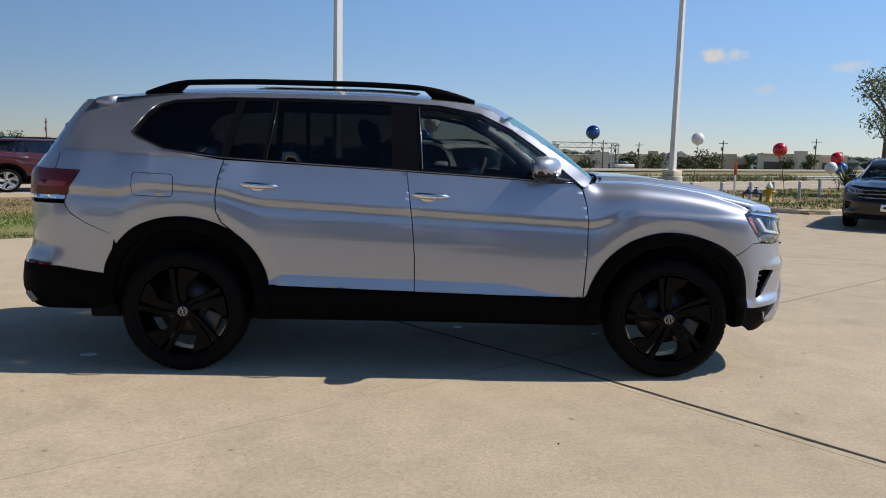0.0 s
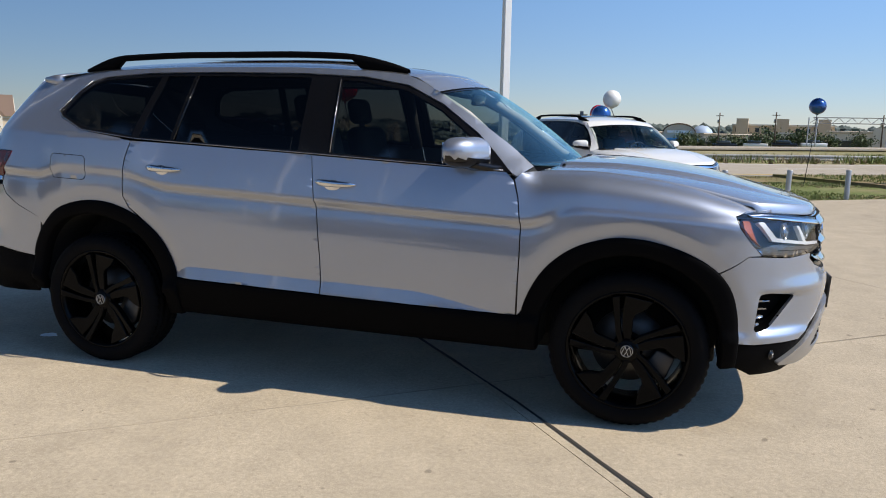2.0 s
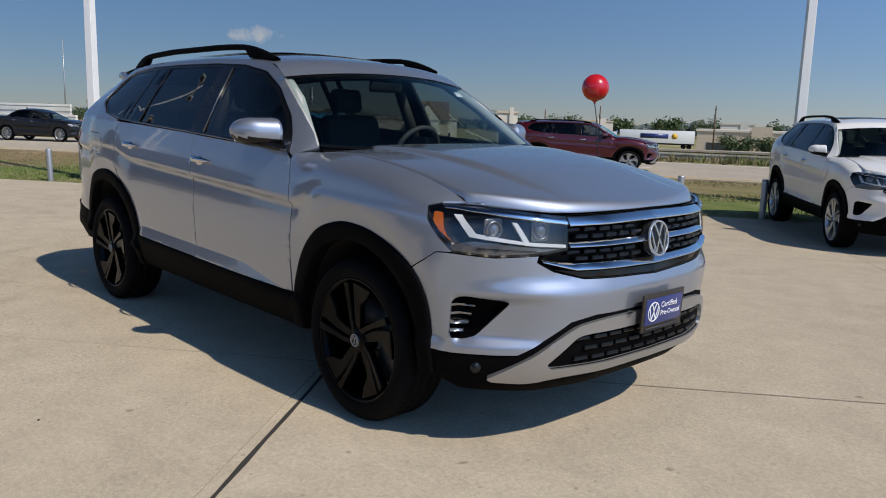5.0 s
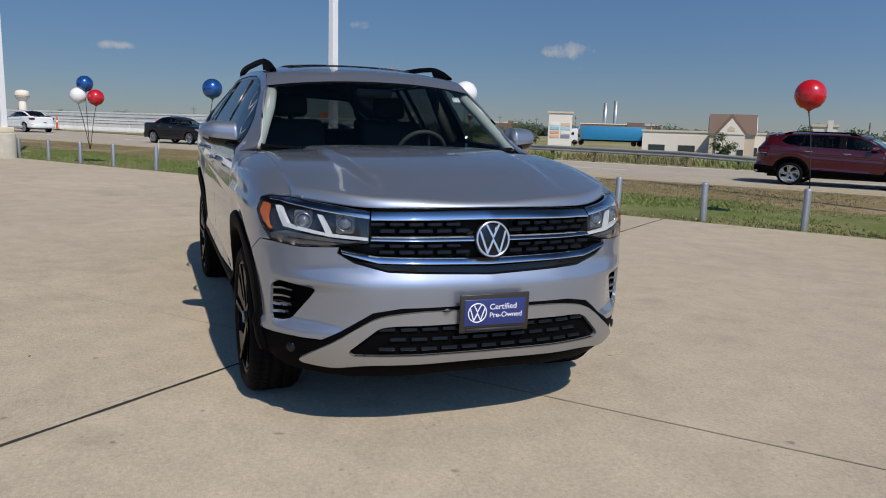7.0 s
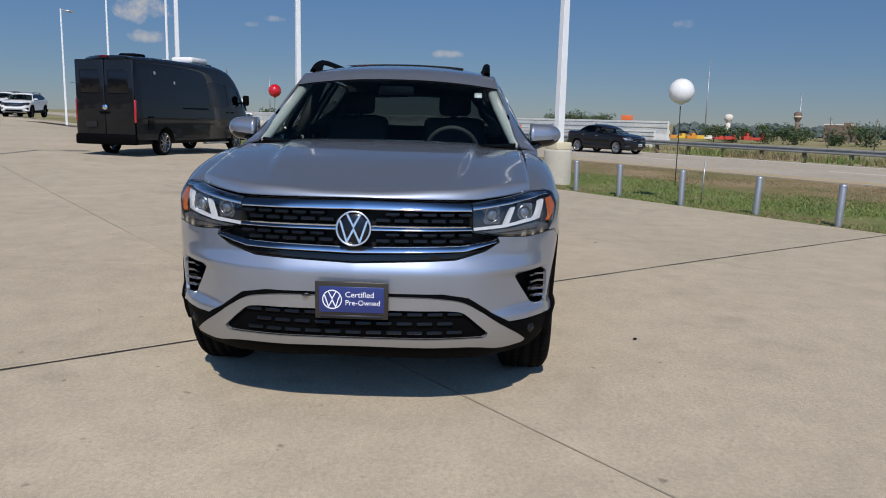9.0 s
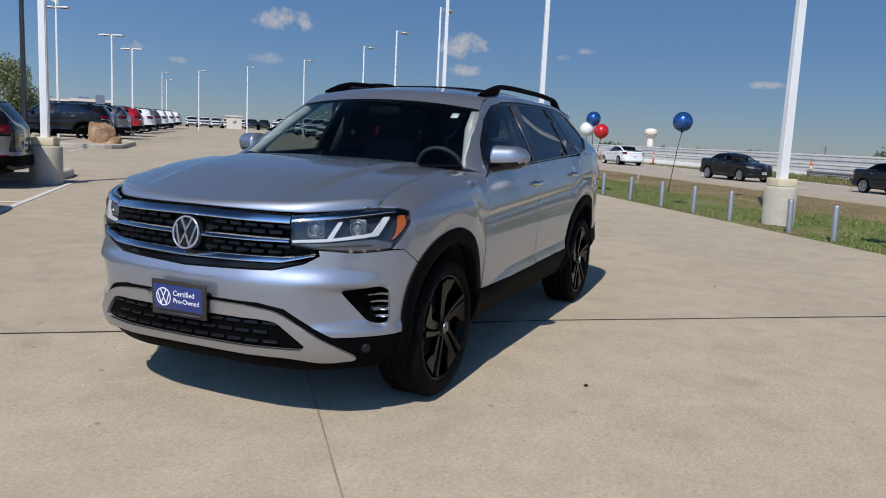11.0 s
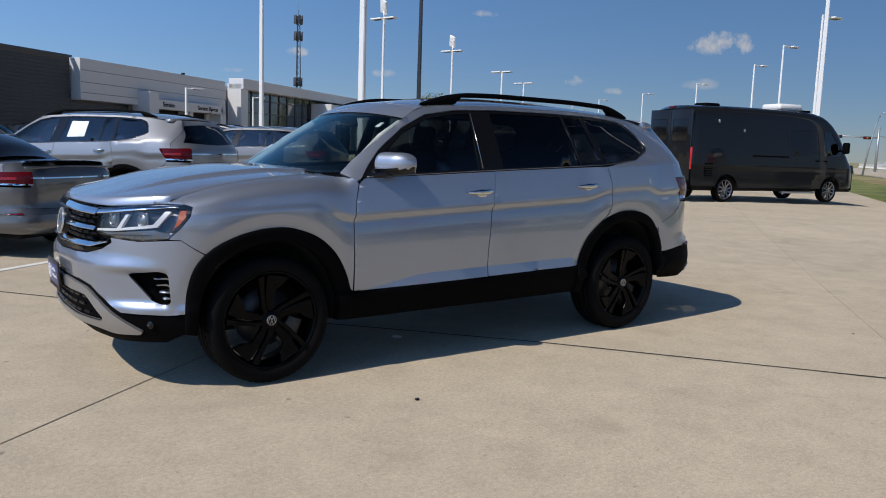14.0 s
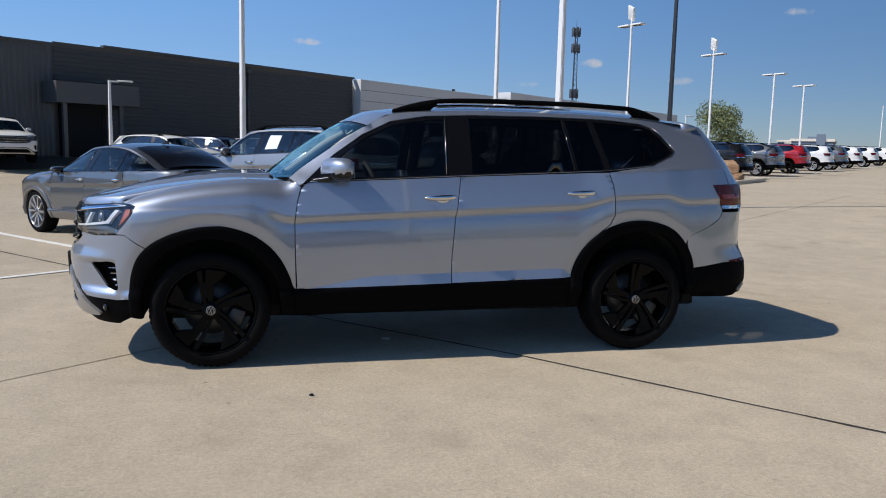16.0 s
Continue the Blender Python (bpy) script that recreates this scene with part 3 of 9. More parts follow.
def band(fn, edge1, edge2, lifts, n=64, mirror=False, close=False):
    """A strip over fn between two lines; lifts: (share of the way across, height over the skin) pairs."""
    u1, v1 = spread(edge1, n)
    u2, v2 = spread(edge2, n)
    rows = []
    for f, h in lifts:
        u, v = u1 + (u2 - u1) * f, v1 + (v2 - v1) * f
        x, y, z = fn(u, v)
        xa, ya, _ = fn(u - 2e-3, v)
        xb, yb, _ = fn(u + 2e-3, v)
        tx, ty = xb - xa, yb - ya
        ln = np.hypot(tx, ty) + 1e-9
        nx, ny = -ty / ln, tx / ln
        flip = np.where(nx * np.clip(x, -2, 2) * 0.3 + ny * y < 0, -1.0, 1.0)
        x, y = x + nx * flip * h, y + ny * flip * h
        rows.append([(i, -j if mirror else j, k) for i, j, k in zip(x, y, z)])
    bm = loft(rows)
    bmesh.ops.recalc_face_normals(bm, faces=bm.faces)
    c = Vector((0, 0, 0.6))
    if sum(f.normal.dot(f.calc_center_median() - c) * f.calc_area() for f in bm.faces) < 0:
        bmesh.ops.reverse_faces(bm, faces=bm.faces)
    return bm


def arch_part(arch, lo, hi):
    return [p for p in arch if lo <= p[0] <= hi]


def make_wheel(rim_mat, style="twin"):
    """An alloy wheel with its tyre, axle along y, outer face towards +y."""
    w = empty("wheel", "", "")
    turn = pose(0, 0, 0, -90, 0, 0)
    R, hw = 0.378, 0.127
    prof = [(0.285, -hw + 0.012), (0.30, -hw), (0.335, -hw - 0.004), (0.360, -hw + 0.012), (0.372, -hw + 0.03)]
    for g in (-0.075, -0.03, 0.03, 0.075):
        prof += [(R - 0.001, g - 0.007), (R - 0.009, g - 0.005), (R - 0.009, g + 0.005), (R - 0.001, g + 0.007)]
    prof += [(0.372, hw - 0.03), (0.360, hw - 0.012), (0.335, hw + 0.004), (0.318, hw + 0.002), (0.30, hw), (0.285, hw - 0.012)]
    bm = revolve(prof, 180, turn)
    for i, v in enumerate(bm.verts):
        row, col = divmod(i, 180)
        if 3 <= row <= len(prof) - 6 and col % 3 == 0 and abs(prof[row][1]) > 0.065:
            v.co.x, v.co.z = v.co.x * 0.982, v.co.z * 0.982
    part("tyre", bm, M_RUBBER, w)
    rim = part("rim", revolve([(0.287, -0.11), (0.262, -0.09), (0.255, 0.06), (0.268, 0.098), (0.276, 0.118), (0.288, 0.119), (0.290, 0.108)], 64, turn), rim_mat, w)
    face = pose(0, 0.085, 0, -90, 0, 0)
    bm = bmesh.new()

    def spoke(rows, depth, dish, rise):
        """A blade from (radius, angle of one edge, angle of the other) rows, flat on its face, chamfered, dished towards the hub."""
        pts = [(r * math.cos(radians(a)), r * math.sin(radians(a))) for r, a, _ in rows] + [(r * math.cos(radians(b)), r * math.sin(radians(b))) for r, _, b in rows[::-1]]
        sp = extrude_poly(pts, depth, Matrix(), 0.004)
        for v in sp.verts:
            rr = math.hypot(v.co.x, v.co.y)
            v.co.z += dish * (rr / 0.27) ** 2 + rise
        tmp = bpy.data.meshes.new("t")
        sp.to_mesh(tmp)
        sp.free()
        bm.from_mesh(tmp)
        bpy.data.meshes.remove(tmp)

    if style == "twin":
        for k in range(5):
            o = 72 * k
            # a straight narrow blade and a broad one that sweeps into the rim
            spoke([(0.048, o + 40, o + 8), (0.10, o + 20, o + 5), (0.18, o + 8, o - 1), (0.269, o + 3, o - 4.5)], 0.036, 0.022, -0.012)
            spoke([(0.048, o + 6, o - 34), (0.10, o + 1, o - 25), (0.155, o - 3, o - 22), (0.175, o - 4.5, o - 23.5), (0.215, o - 7, o - 34), (0.269, o - 10, o - 38)], 0.030, 0.020, -0.013)
    else:
        for k in range(10):
            o = 36 * k
            spoke([(0.045, o + 18, o - 18), (0.15, o + 6.5, o - 6.5), (0.268, o + 4.2, o - 4.2)], 0.035, 0.022, -0.012)
    bmesh.ops.transform(bm, matrix=face, verts=bm.verts)
    part("spokes", bm, rim_mat, rim, smooth=False)
    part("hub", revolve([(0.0, 0.028), (0.04, 0.027), (0.058, 0.018), (0.068, 0.0), (0.066, -0.05)], 32, face), rim_mat, rim)
    bolt = None
    for k in range(5 if style == "twin" else 0):
        a = 2 * math.pi * (k + 0.5) / 5
        m = face @ pose(0.052 * math.cos(a), 0.052 * math.sin(a), 0.012)
        if bolt is None:
            bolt = part("bolt", cyl(0.011, 0.010, 0.02, Matrix(), 6), M_RIMBLK, rim, smooth=False, at=m)
        else:
            share("bolt", bolt.data, rim, m)
    cap = part("centre_cap", revolve([(0.0, 0.036), (0.028, 0.035), (0.033, 0.028)], 28, face), M_GLOSS, rim, "black cap with a pale emblem")
    emblem(cap, face @ pose(0, 0, 0.0365), 0.029, 0.0022)
    part("brake_disc", revolve([(0.07, 0.01), (0.175, 0.01), (0.175, -0.02), (0.07, -0.02)], 40, pose(0, 0.0, 0, -90, 0, 0)), M_STEEL, w)
    part("brake_caliper", extrude_poly([(0.11, -0.08), (0.20, -0.10), (0.225, 0.0), (0.20, 0.10), (0.11, 0.08)], 0.06, pose(0, 0.0, 0, -90, 0, 0) @ pose(0, 0, 0, 0, 0, 150), 0.01), M_STEEL, w)
    return w


def emblem(parent, m, r, h, material=None):
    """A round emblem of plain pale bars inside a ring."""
    material = material or M_SATIN
    part("emblem_ring", revolve([(r, -h), (r, h), (r * 0.98, h * 1.4), (r * 0.91, h * 1.4), (r * 0.89, h), (r * 0.89, -h)], 40, m), material, parent)
    w = r * 0.055
    for nm, line in (("emblem_upper", ((-0.38, 0.80), (0.0, 0.10), (0.38, 0.80))), ("emblem_lower", ((-0.76, 0.44), (-0.36, -0.76), (0.0, -0.04), (0.36, -0.76), (0.76, 0.44)))):
        pts = [Vector(p) * r for p in line]
        left, right = [], []
        for k, p in enumerate(pts):
            d0 = (p - pts[k - 1]).normalized() if k else (pts[1] - p).normalized()
            d1 = (pts[k + 1] - p).normalized() if k + 1 < len(pts) else d0
            n0, n1 = Vector((-d0.y, d0.x)), Vector((-d1.y, d1.x))
            n = (n0 + n1).normalized()
            n *= min(w / max(n.dot(n0), 0.25), 2.6 * w)
            left.append(tuple(p + n))
            right.append(tuple(p - n))
        part(nm, extrude_poly(left + right[::-1], 2 * h, m @ pose(0, 0, -0.8 * h)), material, parent, smooth=False)


def build_suv(name, label, paint_mat, rim_mat, clad_mat, step=0.035, plate="show"):
    car = empty(name, label, "car")
    fine = 2.6 if plate == "show" else 1.8

    def both_sides(nm, outline, fn, material, parent=None, lab="", **kw):
        obs = []
        for mir in (False, True):
            holder = parent[1 if mir else 0] if isinstance(parent, (list, tuple)) else (parent or car)
            obs.append(part(nm, skin(outline, fn, mirror=mir, **kw), material, holder, lab))
        return obs

    # flanks
    seam = [(2.17, 1.054), (2.08, 1.056), (1.99, 1.056), (1.928, 1.038), (1.944, 0.986), (1.996, 0.918), (2.052, 0.863), (1.991, 0.862), (1.938, 0.824), (1.868, 0.783)]
    tops = [(x, float(hood_z(np.array([max(x, 1.03)]), np.array([0.80]))[0]) - 0.002) for x in np.linspace(0.99, 1.96, 17)] + [(2.05, 1.072), (2.12, 1.068), (2.17, 1.064)]
    fender = [(0.953, 0.502), (0.962, 0.80), (0.962, 0.952), (0.945, 1.08), (0.922, 1.165), (0.95, 1.195)] + tops + seam + arch_part(F_ARCH, 0.9721, 1.86)[::-1]
    both_sides("front_fender", fender, body, paint_mat, step=step, fine=fine)
    fdoor = [(0.944, 0.505), (0.956, 0.80), (0.956, 0.952), (0.939, 1.08), (0.914, 1.160), (0.875, 1.196), (-0.145, 1.246), (-0.125, 1.10), (-0.104, 0.93), (-0.088, 0.72), (-0.086, 0.527)]
    sill_line = [(float(x), float(sill_fold(x))) for x in np.linspace(-1.0, 0.92, 90)]
    folds = [sill_line] + [door_fold(c, -1.26, 0.935) for c in (0.942, 0.968)] if plate == "show" else []
    fd = both_sides("front_door", fdoor, body, paint_mat, step=step, fine=fine, lines=folds)
    rdoor = [(-0.150, 1.248), (-0.131, 1.10), (-0.110, 0.93), (-0.094, 0.72), (-0.092, 0.529), (-0.976, 0.551)] + arch_part(R_ARCH, -1.13, -0.9751) + [(-1.19, 0.885), (-1.245, 0.93), (-1.272, 0.99), (-1.275, 1.08), (-1.255, 1.20), (-1.225, 1.294)]
    rd = both_sides("rear_door", rdoor, body, paint_mat, step=step, fine=fine, lines=folds)
    quarter = [(-1.231, 1.294), (-1.262, 1.20), (-1.281, 1.08), (-1.278, 0.99), (-1.252, 0.927), (-1.198, 0.880)] + arch_part(R_ARCH, -1.885, -1.20) + [(-1.905, 0.84), (-2.05, 0.90), (-2.16, 0.965), (-2.195, 1.02), (-2.18, 1.065), (-2.085, 1.217), (-2.262, 1.221), (-2.245, 1.30), (-2.38, 1.445), (-2.515, 1.59), (-2.50, 1.64), (-2.30, 1.655), (-2.06, 1.645)]
    quarter += [(x, float(roof_edge(x)) - 0.001) for x in np.linspace(-1.9, -1.3, 7)] + [(-1.3, 1.676)] + [(a - 0.002, b) for a, b in DLO[9:15]] 
    flap = rounded([(-1.77, 1.215), (-1.52, 1.205), (-1.525, 1.068), (-1.775, 1.075)], 0.03)
    folds = [door_fold(c, -2.06, -1.29) for c in (0.942, 0.968)] if plate == "show" else []
    part("quarter_panel", skin(quarter, body, step=step, fine=fine, flange=0.008, lines=folds), paint_mat, car)
    q = part("quarter_panel", skin(quarter, body, step=step, fine=fine, holes=[flap], flange=0.008, mirror=True, lines=folds), paint_mat, car)
    part("fuel_flap", skin([(-1.6475 + (a + 1.6475) * 0.97, 1.141 + (b - 1.141) * 0.95) for a, b in flap], body, step=0.02, flange=0.006, mirror=True), paint_mat, q)
    part("flap_bed", skin([(-1.6475 + (a + 1.6475) * 1.03, 1.141 + (b - 1.141) * 1.05) for a, b in flap], body, step=0.04, lift=-0.009, flange=0, mirror=True), M_UNDER, q)
    # pillar and roof edge strip over the windows
    cant = [(0.99, 1.222), (0.90, 1.294)] + [(x, float(roof_edge(x)) - 0.001) for x in np.linspace(0.85, -1.3, 24)] + [(-1.3, 1.677)] + [(a, b + 0.004) for a, b in DLO[7:0:-1]] + [(0.895, 1.2), (0.93, 1.178)]
    both_sides("roof_side_rail", cant, body, paint_mat, step=step)
    both_sides("window_surround", DLO, body, M_GLOSS, step=0.06, lift=-0.006, holes=[FWIN, RWIN, VWIN, QWIN], flange=0.02)
    for nm, o, m in (("front_window", FWIN, M_GLASSF), ("rear_window", RWIN, M_GLASSD), ("vent_window", VWIN, M_GLASSD), ("quarter_window", QWIN, M_GLASSD)):
        both_sides(nm, o, body, m, step=0.08, lift=-0.009, flange=0)
    # bright lines at the foot of the windows and round the rear one
    for sgn in (1, -1):
        line = [(0.86, 1.204), (-0.15, 1.2555), (-1.235, 1.3065)]
        pts = resample([line[0], line[1], line[2], line[1]], 0.05)
        pts = pts[: len(pts) // 2 + 1] + [(-1.60, 1.348), (-1.775, 1.418), (-1.826, 1.457), (-1.758, 1.572), (-1.698, 1.627)]
        a, b = np.array([p[0] for p in pts]), np.array([p[1] for p in pts])
        x, y, z = body(a, b)
        part("window_trim", tube([(i, sgn * (j + 0.001), k) for i, j, k in zip(x, y, z)], 0.0038, 6), M_TRIMD, car, "thin dark chrome trim line")
        x, y, z = body(np.array([-0.985, -0.968, -0.955]), np.array([1.305, 1.5, 1.66]))
        part("window_divider", tube([(i, sgn * (j - 0.006), k) for i, j, k in zip(x, y, z)], 0.0045, 6), M_GLOSS, car)
        x, y, z = body(np.array([-0.052, -0.066, -0.082]), np.array([1.265, 1.45, 1.64]))
        part("window_divider", tube([(i, sgn * (j - 0.002), k) for i, j, k in zip(x, y, z)], 0.0035, 6), M_TRIMD, car)
    # handles
    for holder, cx, cz in ((fd, 0.0, 1.106), (rd, -1.02, 1.146)):
        for sgn, h in ((1, holder[0]), (-1, holder[1])):
            y0 = float(body(np.array([cx]), np.array([cz]))[1][0])
            bm = loft([[(cx + 0.112 * f, sgn * (y0 + 0.008 + 0.030 * (1 - f * f)) + sgn * 0.010 * math.cos(a) * math.sqrt(max(0.03, 1 - f**4)), cz + 0.004 - 0.004 * f + (0.017 - 0.004 * f) * math.sqrt(max(0.03, 1 - f**4)) * math.sin(a)) for a in (2 * math.pi * k / 10 for k in range(10))] for f in np.linspace(-1, 1, 13)], True)
            bmesh.ops.recalc_face_normals(bm, faces=bm.faces)
            part("door_handle", bm, M_HANDLE, h, "bright chrome-topped door handle")
            bm = bmesh.new()
            bmesh.ops.create_uvsphere(bm, u_segments=16, v_segments=8, radius=1, matrix=Matrix.Translation((cx - 0.02, sgn * (y0 - 0.002), cz - 0.012)) @ Matrix.Diagonal((0.052, 0.010, 0.034, 1)))
            part("handle_cup", bm, M_HANDLE, h)
    # cladding
    rim_lifts = [(-0.06, -0.02), (-0.05, 0.006), (0.02, 0.012), (0.3, 0.013), (0.6, 0.012), (0.92, 0.010), (1.0, 0.004), (1.02, -0.05)]
    for mir in (False, True):
        part("front_arch_trim", band(body, F_ARCH, F_ARCH_IN, rim_lifts, 72, mir), clad_mat, car)
        part("rear_arch_trim", band(body, R_ARCH, R_ARCH_IN, rim_lifts, 72, mir), clad_mat, car)
        part("sill_cladding", band(body, [(0.985, 0.500), (0.45, 0.511), (-0.3, 0.528), (-0.985, 0.546)], [(0.985, 0.318), (0.45, 0.322), (-0.3, 0.328), (-0.985, 0.335)], [(-0.02, -0.02), (0.0, 0.002), (0.03, 0.005), (0.2, 0.005), (0.5, 0.003), (0.8, 0.0), (0.97, -0.006), (1.0, -0.02), (1.02, -0.30)], 40, mir), clad_mat, car)
    for sgn in (1, -1):
        for arch, c in ((F_ARCH_IN, 1.487), (R_ARCH_IN, -1.487)):
            ends = [(arch[0][0], 0.325)] + list(arch) + [(arch[-1][0], 0.325)]
            x, y, z = body(np.array([p[0] for p in ends]), np.array([max(p[1], 0.3) for p in ends]))
            z = np.array([p[1] for p in ends])
            bm = loft([[(i, sgn * (j - d), k) for i, j, k in zip(x, y, z)] for d in (0.008, 0.2, 0.42)])
            bm.faces.new([v for v in list(bm.verts)[-len(ends):]])
            part("wheel_housing", bm, M_UNDER, car, smooth=False)
    # hood, roof, windscreen
    hy = np.concatenate([[-0.798], np.linspace(-0.796, 0.796, 81), [0.798]])
    hb, hf = hood_back(hy), hood_lip(np.abs(hy))
    rows = []
    for t in np.linspace(0, 1, 61) ** 0.85:
        x = hb + (hf - hb) * 0.968 * t
        rows.append((x, hood_z(x, hy)))
    foot = pchip([0, 0.535, 0.62, 0.70, 0.80, 0.84, 0.9], [1.026, 1.020, 1.026, 1.034, 1.046, 1.051, 1.056])(np.abs(hy))
    x, z = rows[-1]
    rows += [(x + (hf - x) * f, z + (np.minimum(foot, z - 0.004) - z) * g) for f, g in ((0.18, 0.05), (0.4, 0.16), (0.6, 0.31), (0.78, 0.5), (0.9, 0.68), (0.97, 0.84), (1.0, 0.95), (0.97, 1.0))]
    rows.append((rows[-1][0] - 0.05, rows[-1][1] + 0.002))
    rows.insert(0, (rows[0][0] - 0.002, rows[0][1] - 0.03))
    drop_ = np.where(np.abs(hy) > 0.797, 0.02, 0.0)
    bm = loft([[(float(i), float(j), float(k)) for i, j, k in zip(x, hy, z - drop_)] for x, z in rows])
    bmesh.ops.recalc_face_normals(bm, faces=bm.faces)
    if sum(f.normal.z * f.calc_area() for f in bm.faces) < 0:
        bmesh.ops.reverse_faces(bm, faces=bm.faces)
    part("hood", bm, paint_mat, car)
    js = np.linspace(-1, 1, 25)

    def ws_row(x):
        k = (0.985 - x) / 0.685
        ze, yh = float(roof_edge(x)), float(roof_half(x))
        return [(x + (0.16 - 0.08 * k) * (1 - j * j), (yh - 0.012) * j, ze - 0.004 + (-0.02 + 0.06 * k) * (1 - abs(j) ** 2.4) + 0.03 * math.sin(math.pi * k) * (1 - j * j)) for j in js]

    def roof_row(x):
        if x > 0.3:
            return [(p[0], p[1] * 1.012, p[2] + 0.004) for p in ws_row(x)]
        f = min(1.0, max(0.0, (0.3 - x) / 0.6))
        crown = 0.040 + 0.030 * f * f * (3 - 2 * f)
        if x < -1.6:
            crown -= 0.02 * ((-1.6 - x) / 0.5)
        fwd = 0.08 * (1 - f)
        return [(x + fwd * (1 - j * j), float(roof_half(x)) * j, float(roof_edge(x)) + crown * (1 - abs(j) ** 2.4)) for j in js]

    part("roof", loft([roof_row(x) for x in np.linspace(0.46, -2.02, 40)]), paint_mat, car)
    part("sunroof", loft([[(p[0], p[1] * 0.66, p[2] + 0.006 - 0.0 * abs(p[1]) + (0.075 * (abs(p[1]) / 0.66) ** 2.4 - 0.075 * (abs(p[1] * 0.66) / 0.66) ** 2.4)) for p in roof_row(x)] for x in np.linspace(-0.10, -1.15, 16)]), M_GLOSS, car, "dark glass sunroof")
    ws = [ws_row(x) for x in np.linspace(0.985, 0.44, 14)]
    part("windscreen", loft(ws), M_GLASSW, car, "clear laminated windscreen")
    part("windscreen_frame", loft([[Vector(p) + Vector((0.0, 0, -0.004)) for p in ws[0]], [Vector(p) + Vector((-0.03, 0, 0.012)) for p in ws[0]]]), M_GLOSS, car)
    part("windscreen_header", loft([[Vector(p) + Vector((0.04, 0, -0.018)) for p in ws[-1]], [Vector(p) + Vector((0.0, 0, -0.002)) for p in ws[-1]]]), M_GLOSS, car)
    part("inspection_sticker", box((0.005, 0.05, 0.05), pose(0.56, 0.55, 1.535, 0, -54, 0)), M_PLATEW, car)
    cowl = [[(float(hood_back(abs(0.80 * j))) + 0.02, 0.80 * j, 1.19 - 0.025 * abs(j) ** 2) for j in js], [Vector(p) + Vector((0.0, 0, -0.012)) for p in ws[0]], [Vector(p) + Vector((-0.06, 0, 0.0)) for p in ws[0]]]
    part("cowl", loft(cowl), M_CLAD, car)
    for sgn in (1, -1):
        y0 = 0.66 if sgn > 0 else 0.02
        part("wiper", tube([(1.07 + 0.07 * (1 - (j / 0.8) ** 2), j, 1.206 + 0.03 * (1 - (j / 0.8) ** 2)) for j in (y0, y0 - 0.2, y0 - 0.4, y0 - 0.6)], 0.008, 6), M_CLAD, car)
    for sgn in (1, -1):
        xs = np.linspace(0.27, -1.80, 40)
        top, bot = [], []
        for i, x in enumerate(xs):
            f = min(1, (0.27 - x) / 0.42, (x + 1.80) / 0.30)
            f = max(f, 0)
            ease = math.sin(f * math.pi / 2)
            base = float(roof_edge(x)) + 0.022
            top.append(base + 0.010 + 0.058 * ease)
            bot.append(base - 0.012 if f < 0.72 else base + 0.034)
        rows = [[(x, sgn * (float(roof_half(x)) - 0.052 + dy), zz + dz) for dy, zz, dz in ((0.022, b, 0), (0.020, t, -0.008), (0.0, t, 0), (-0.02, t, -0.008), (-0.022, b, 0))] for x, t, b in zip(xs, top, bot)]
        bm = loft(rows, True)
        bmesh.ops.recalc_face_normals(bm, faces=bm.faces)
        part("roof_rail", bm, M_CLAD, car, "black raised roof rail")
    # tail
    part("tailgate", skin(both([(0.0, 1.66), (0.55, 1.65), (0.80, 1.60)] + [(1.08, 1.30), (1.06, 1.215), (0.75, 1.20), (0.72, 1.05), (0.80, 0.72), (0.0, 0.70)]), tail, step=0.07, holes=[both([(0.0, 1.60), (0.60, 1.57), (0.86, 1.31), (0.0, 1.28)])], centre=(-1, 0, 1)), paint_mat, car)
    part("rear_screen", skin(both([(0.0, 1.61), (0.61, 1.58), (0.87, 1.30), (0.0, 1.27)]), tail, step=0.1, lift=-0.004, flange=0, centre=(-1, 0, 1)), M_GLASSD, car)
    bm = loft([[(-1.98 - 0.19 * k + 0.07 * abs(j) ** 3 * k, 0.61 * j, float(roof_edge(-2.0)) + 0.045 * (1 - abs(j) ** 2.4) + 0.012 - 0.018 * k * k - dz) for k, dz in ((0, 0.004), (0.5, 0), (1, 0), (1.01, 0.012), (0.98, 0.026), (0, 0.07))] for j in js], True)
    for end in (list(bm.verts)[:6], list(bm.verts)[-6:]):
        bm.faces.new(end)
    bmesh.ops.recalc_face_normals(bm, faces=bm.faces)
    part("roof_spoiler", bm, paint_mat, car)
    lamp = [(S_TAIL + 0.70, 1.225), (-2.40, 1.222), (-2.085, 1.213), (-2.18, 1.068), (-2.28, 1.062), (S_TAIL + 0.70, 1.062)]
    lamps = both_sides("tail_light", lamp, body, M_REDLENS, step=0.05, lift=0.004, flange=0.02, lab="dark red tail light")
    both_sides("tail_light_bar", [(-2.42, 1.15), (-2.16, 1.145), (-2.18, 1.115), (-2.42, 1.115)], body, mat("bright_red_lens", (0.26, 0.012, 0.016), 0.2, coat=0.3), lamps, step=0.04, lift=0.006, flange=0)
    both_sides("tail_chrome", [(S_TAIL + 0.70, 1.058), (-2.185, 1.062), (-2.19, 1.040), (S_TAIL + 0.70, 1.036)], body, M_CHROME, step=0.05, lift=0.008)
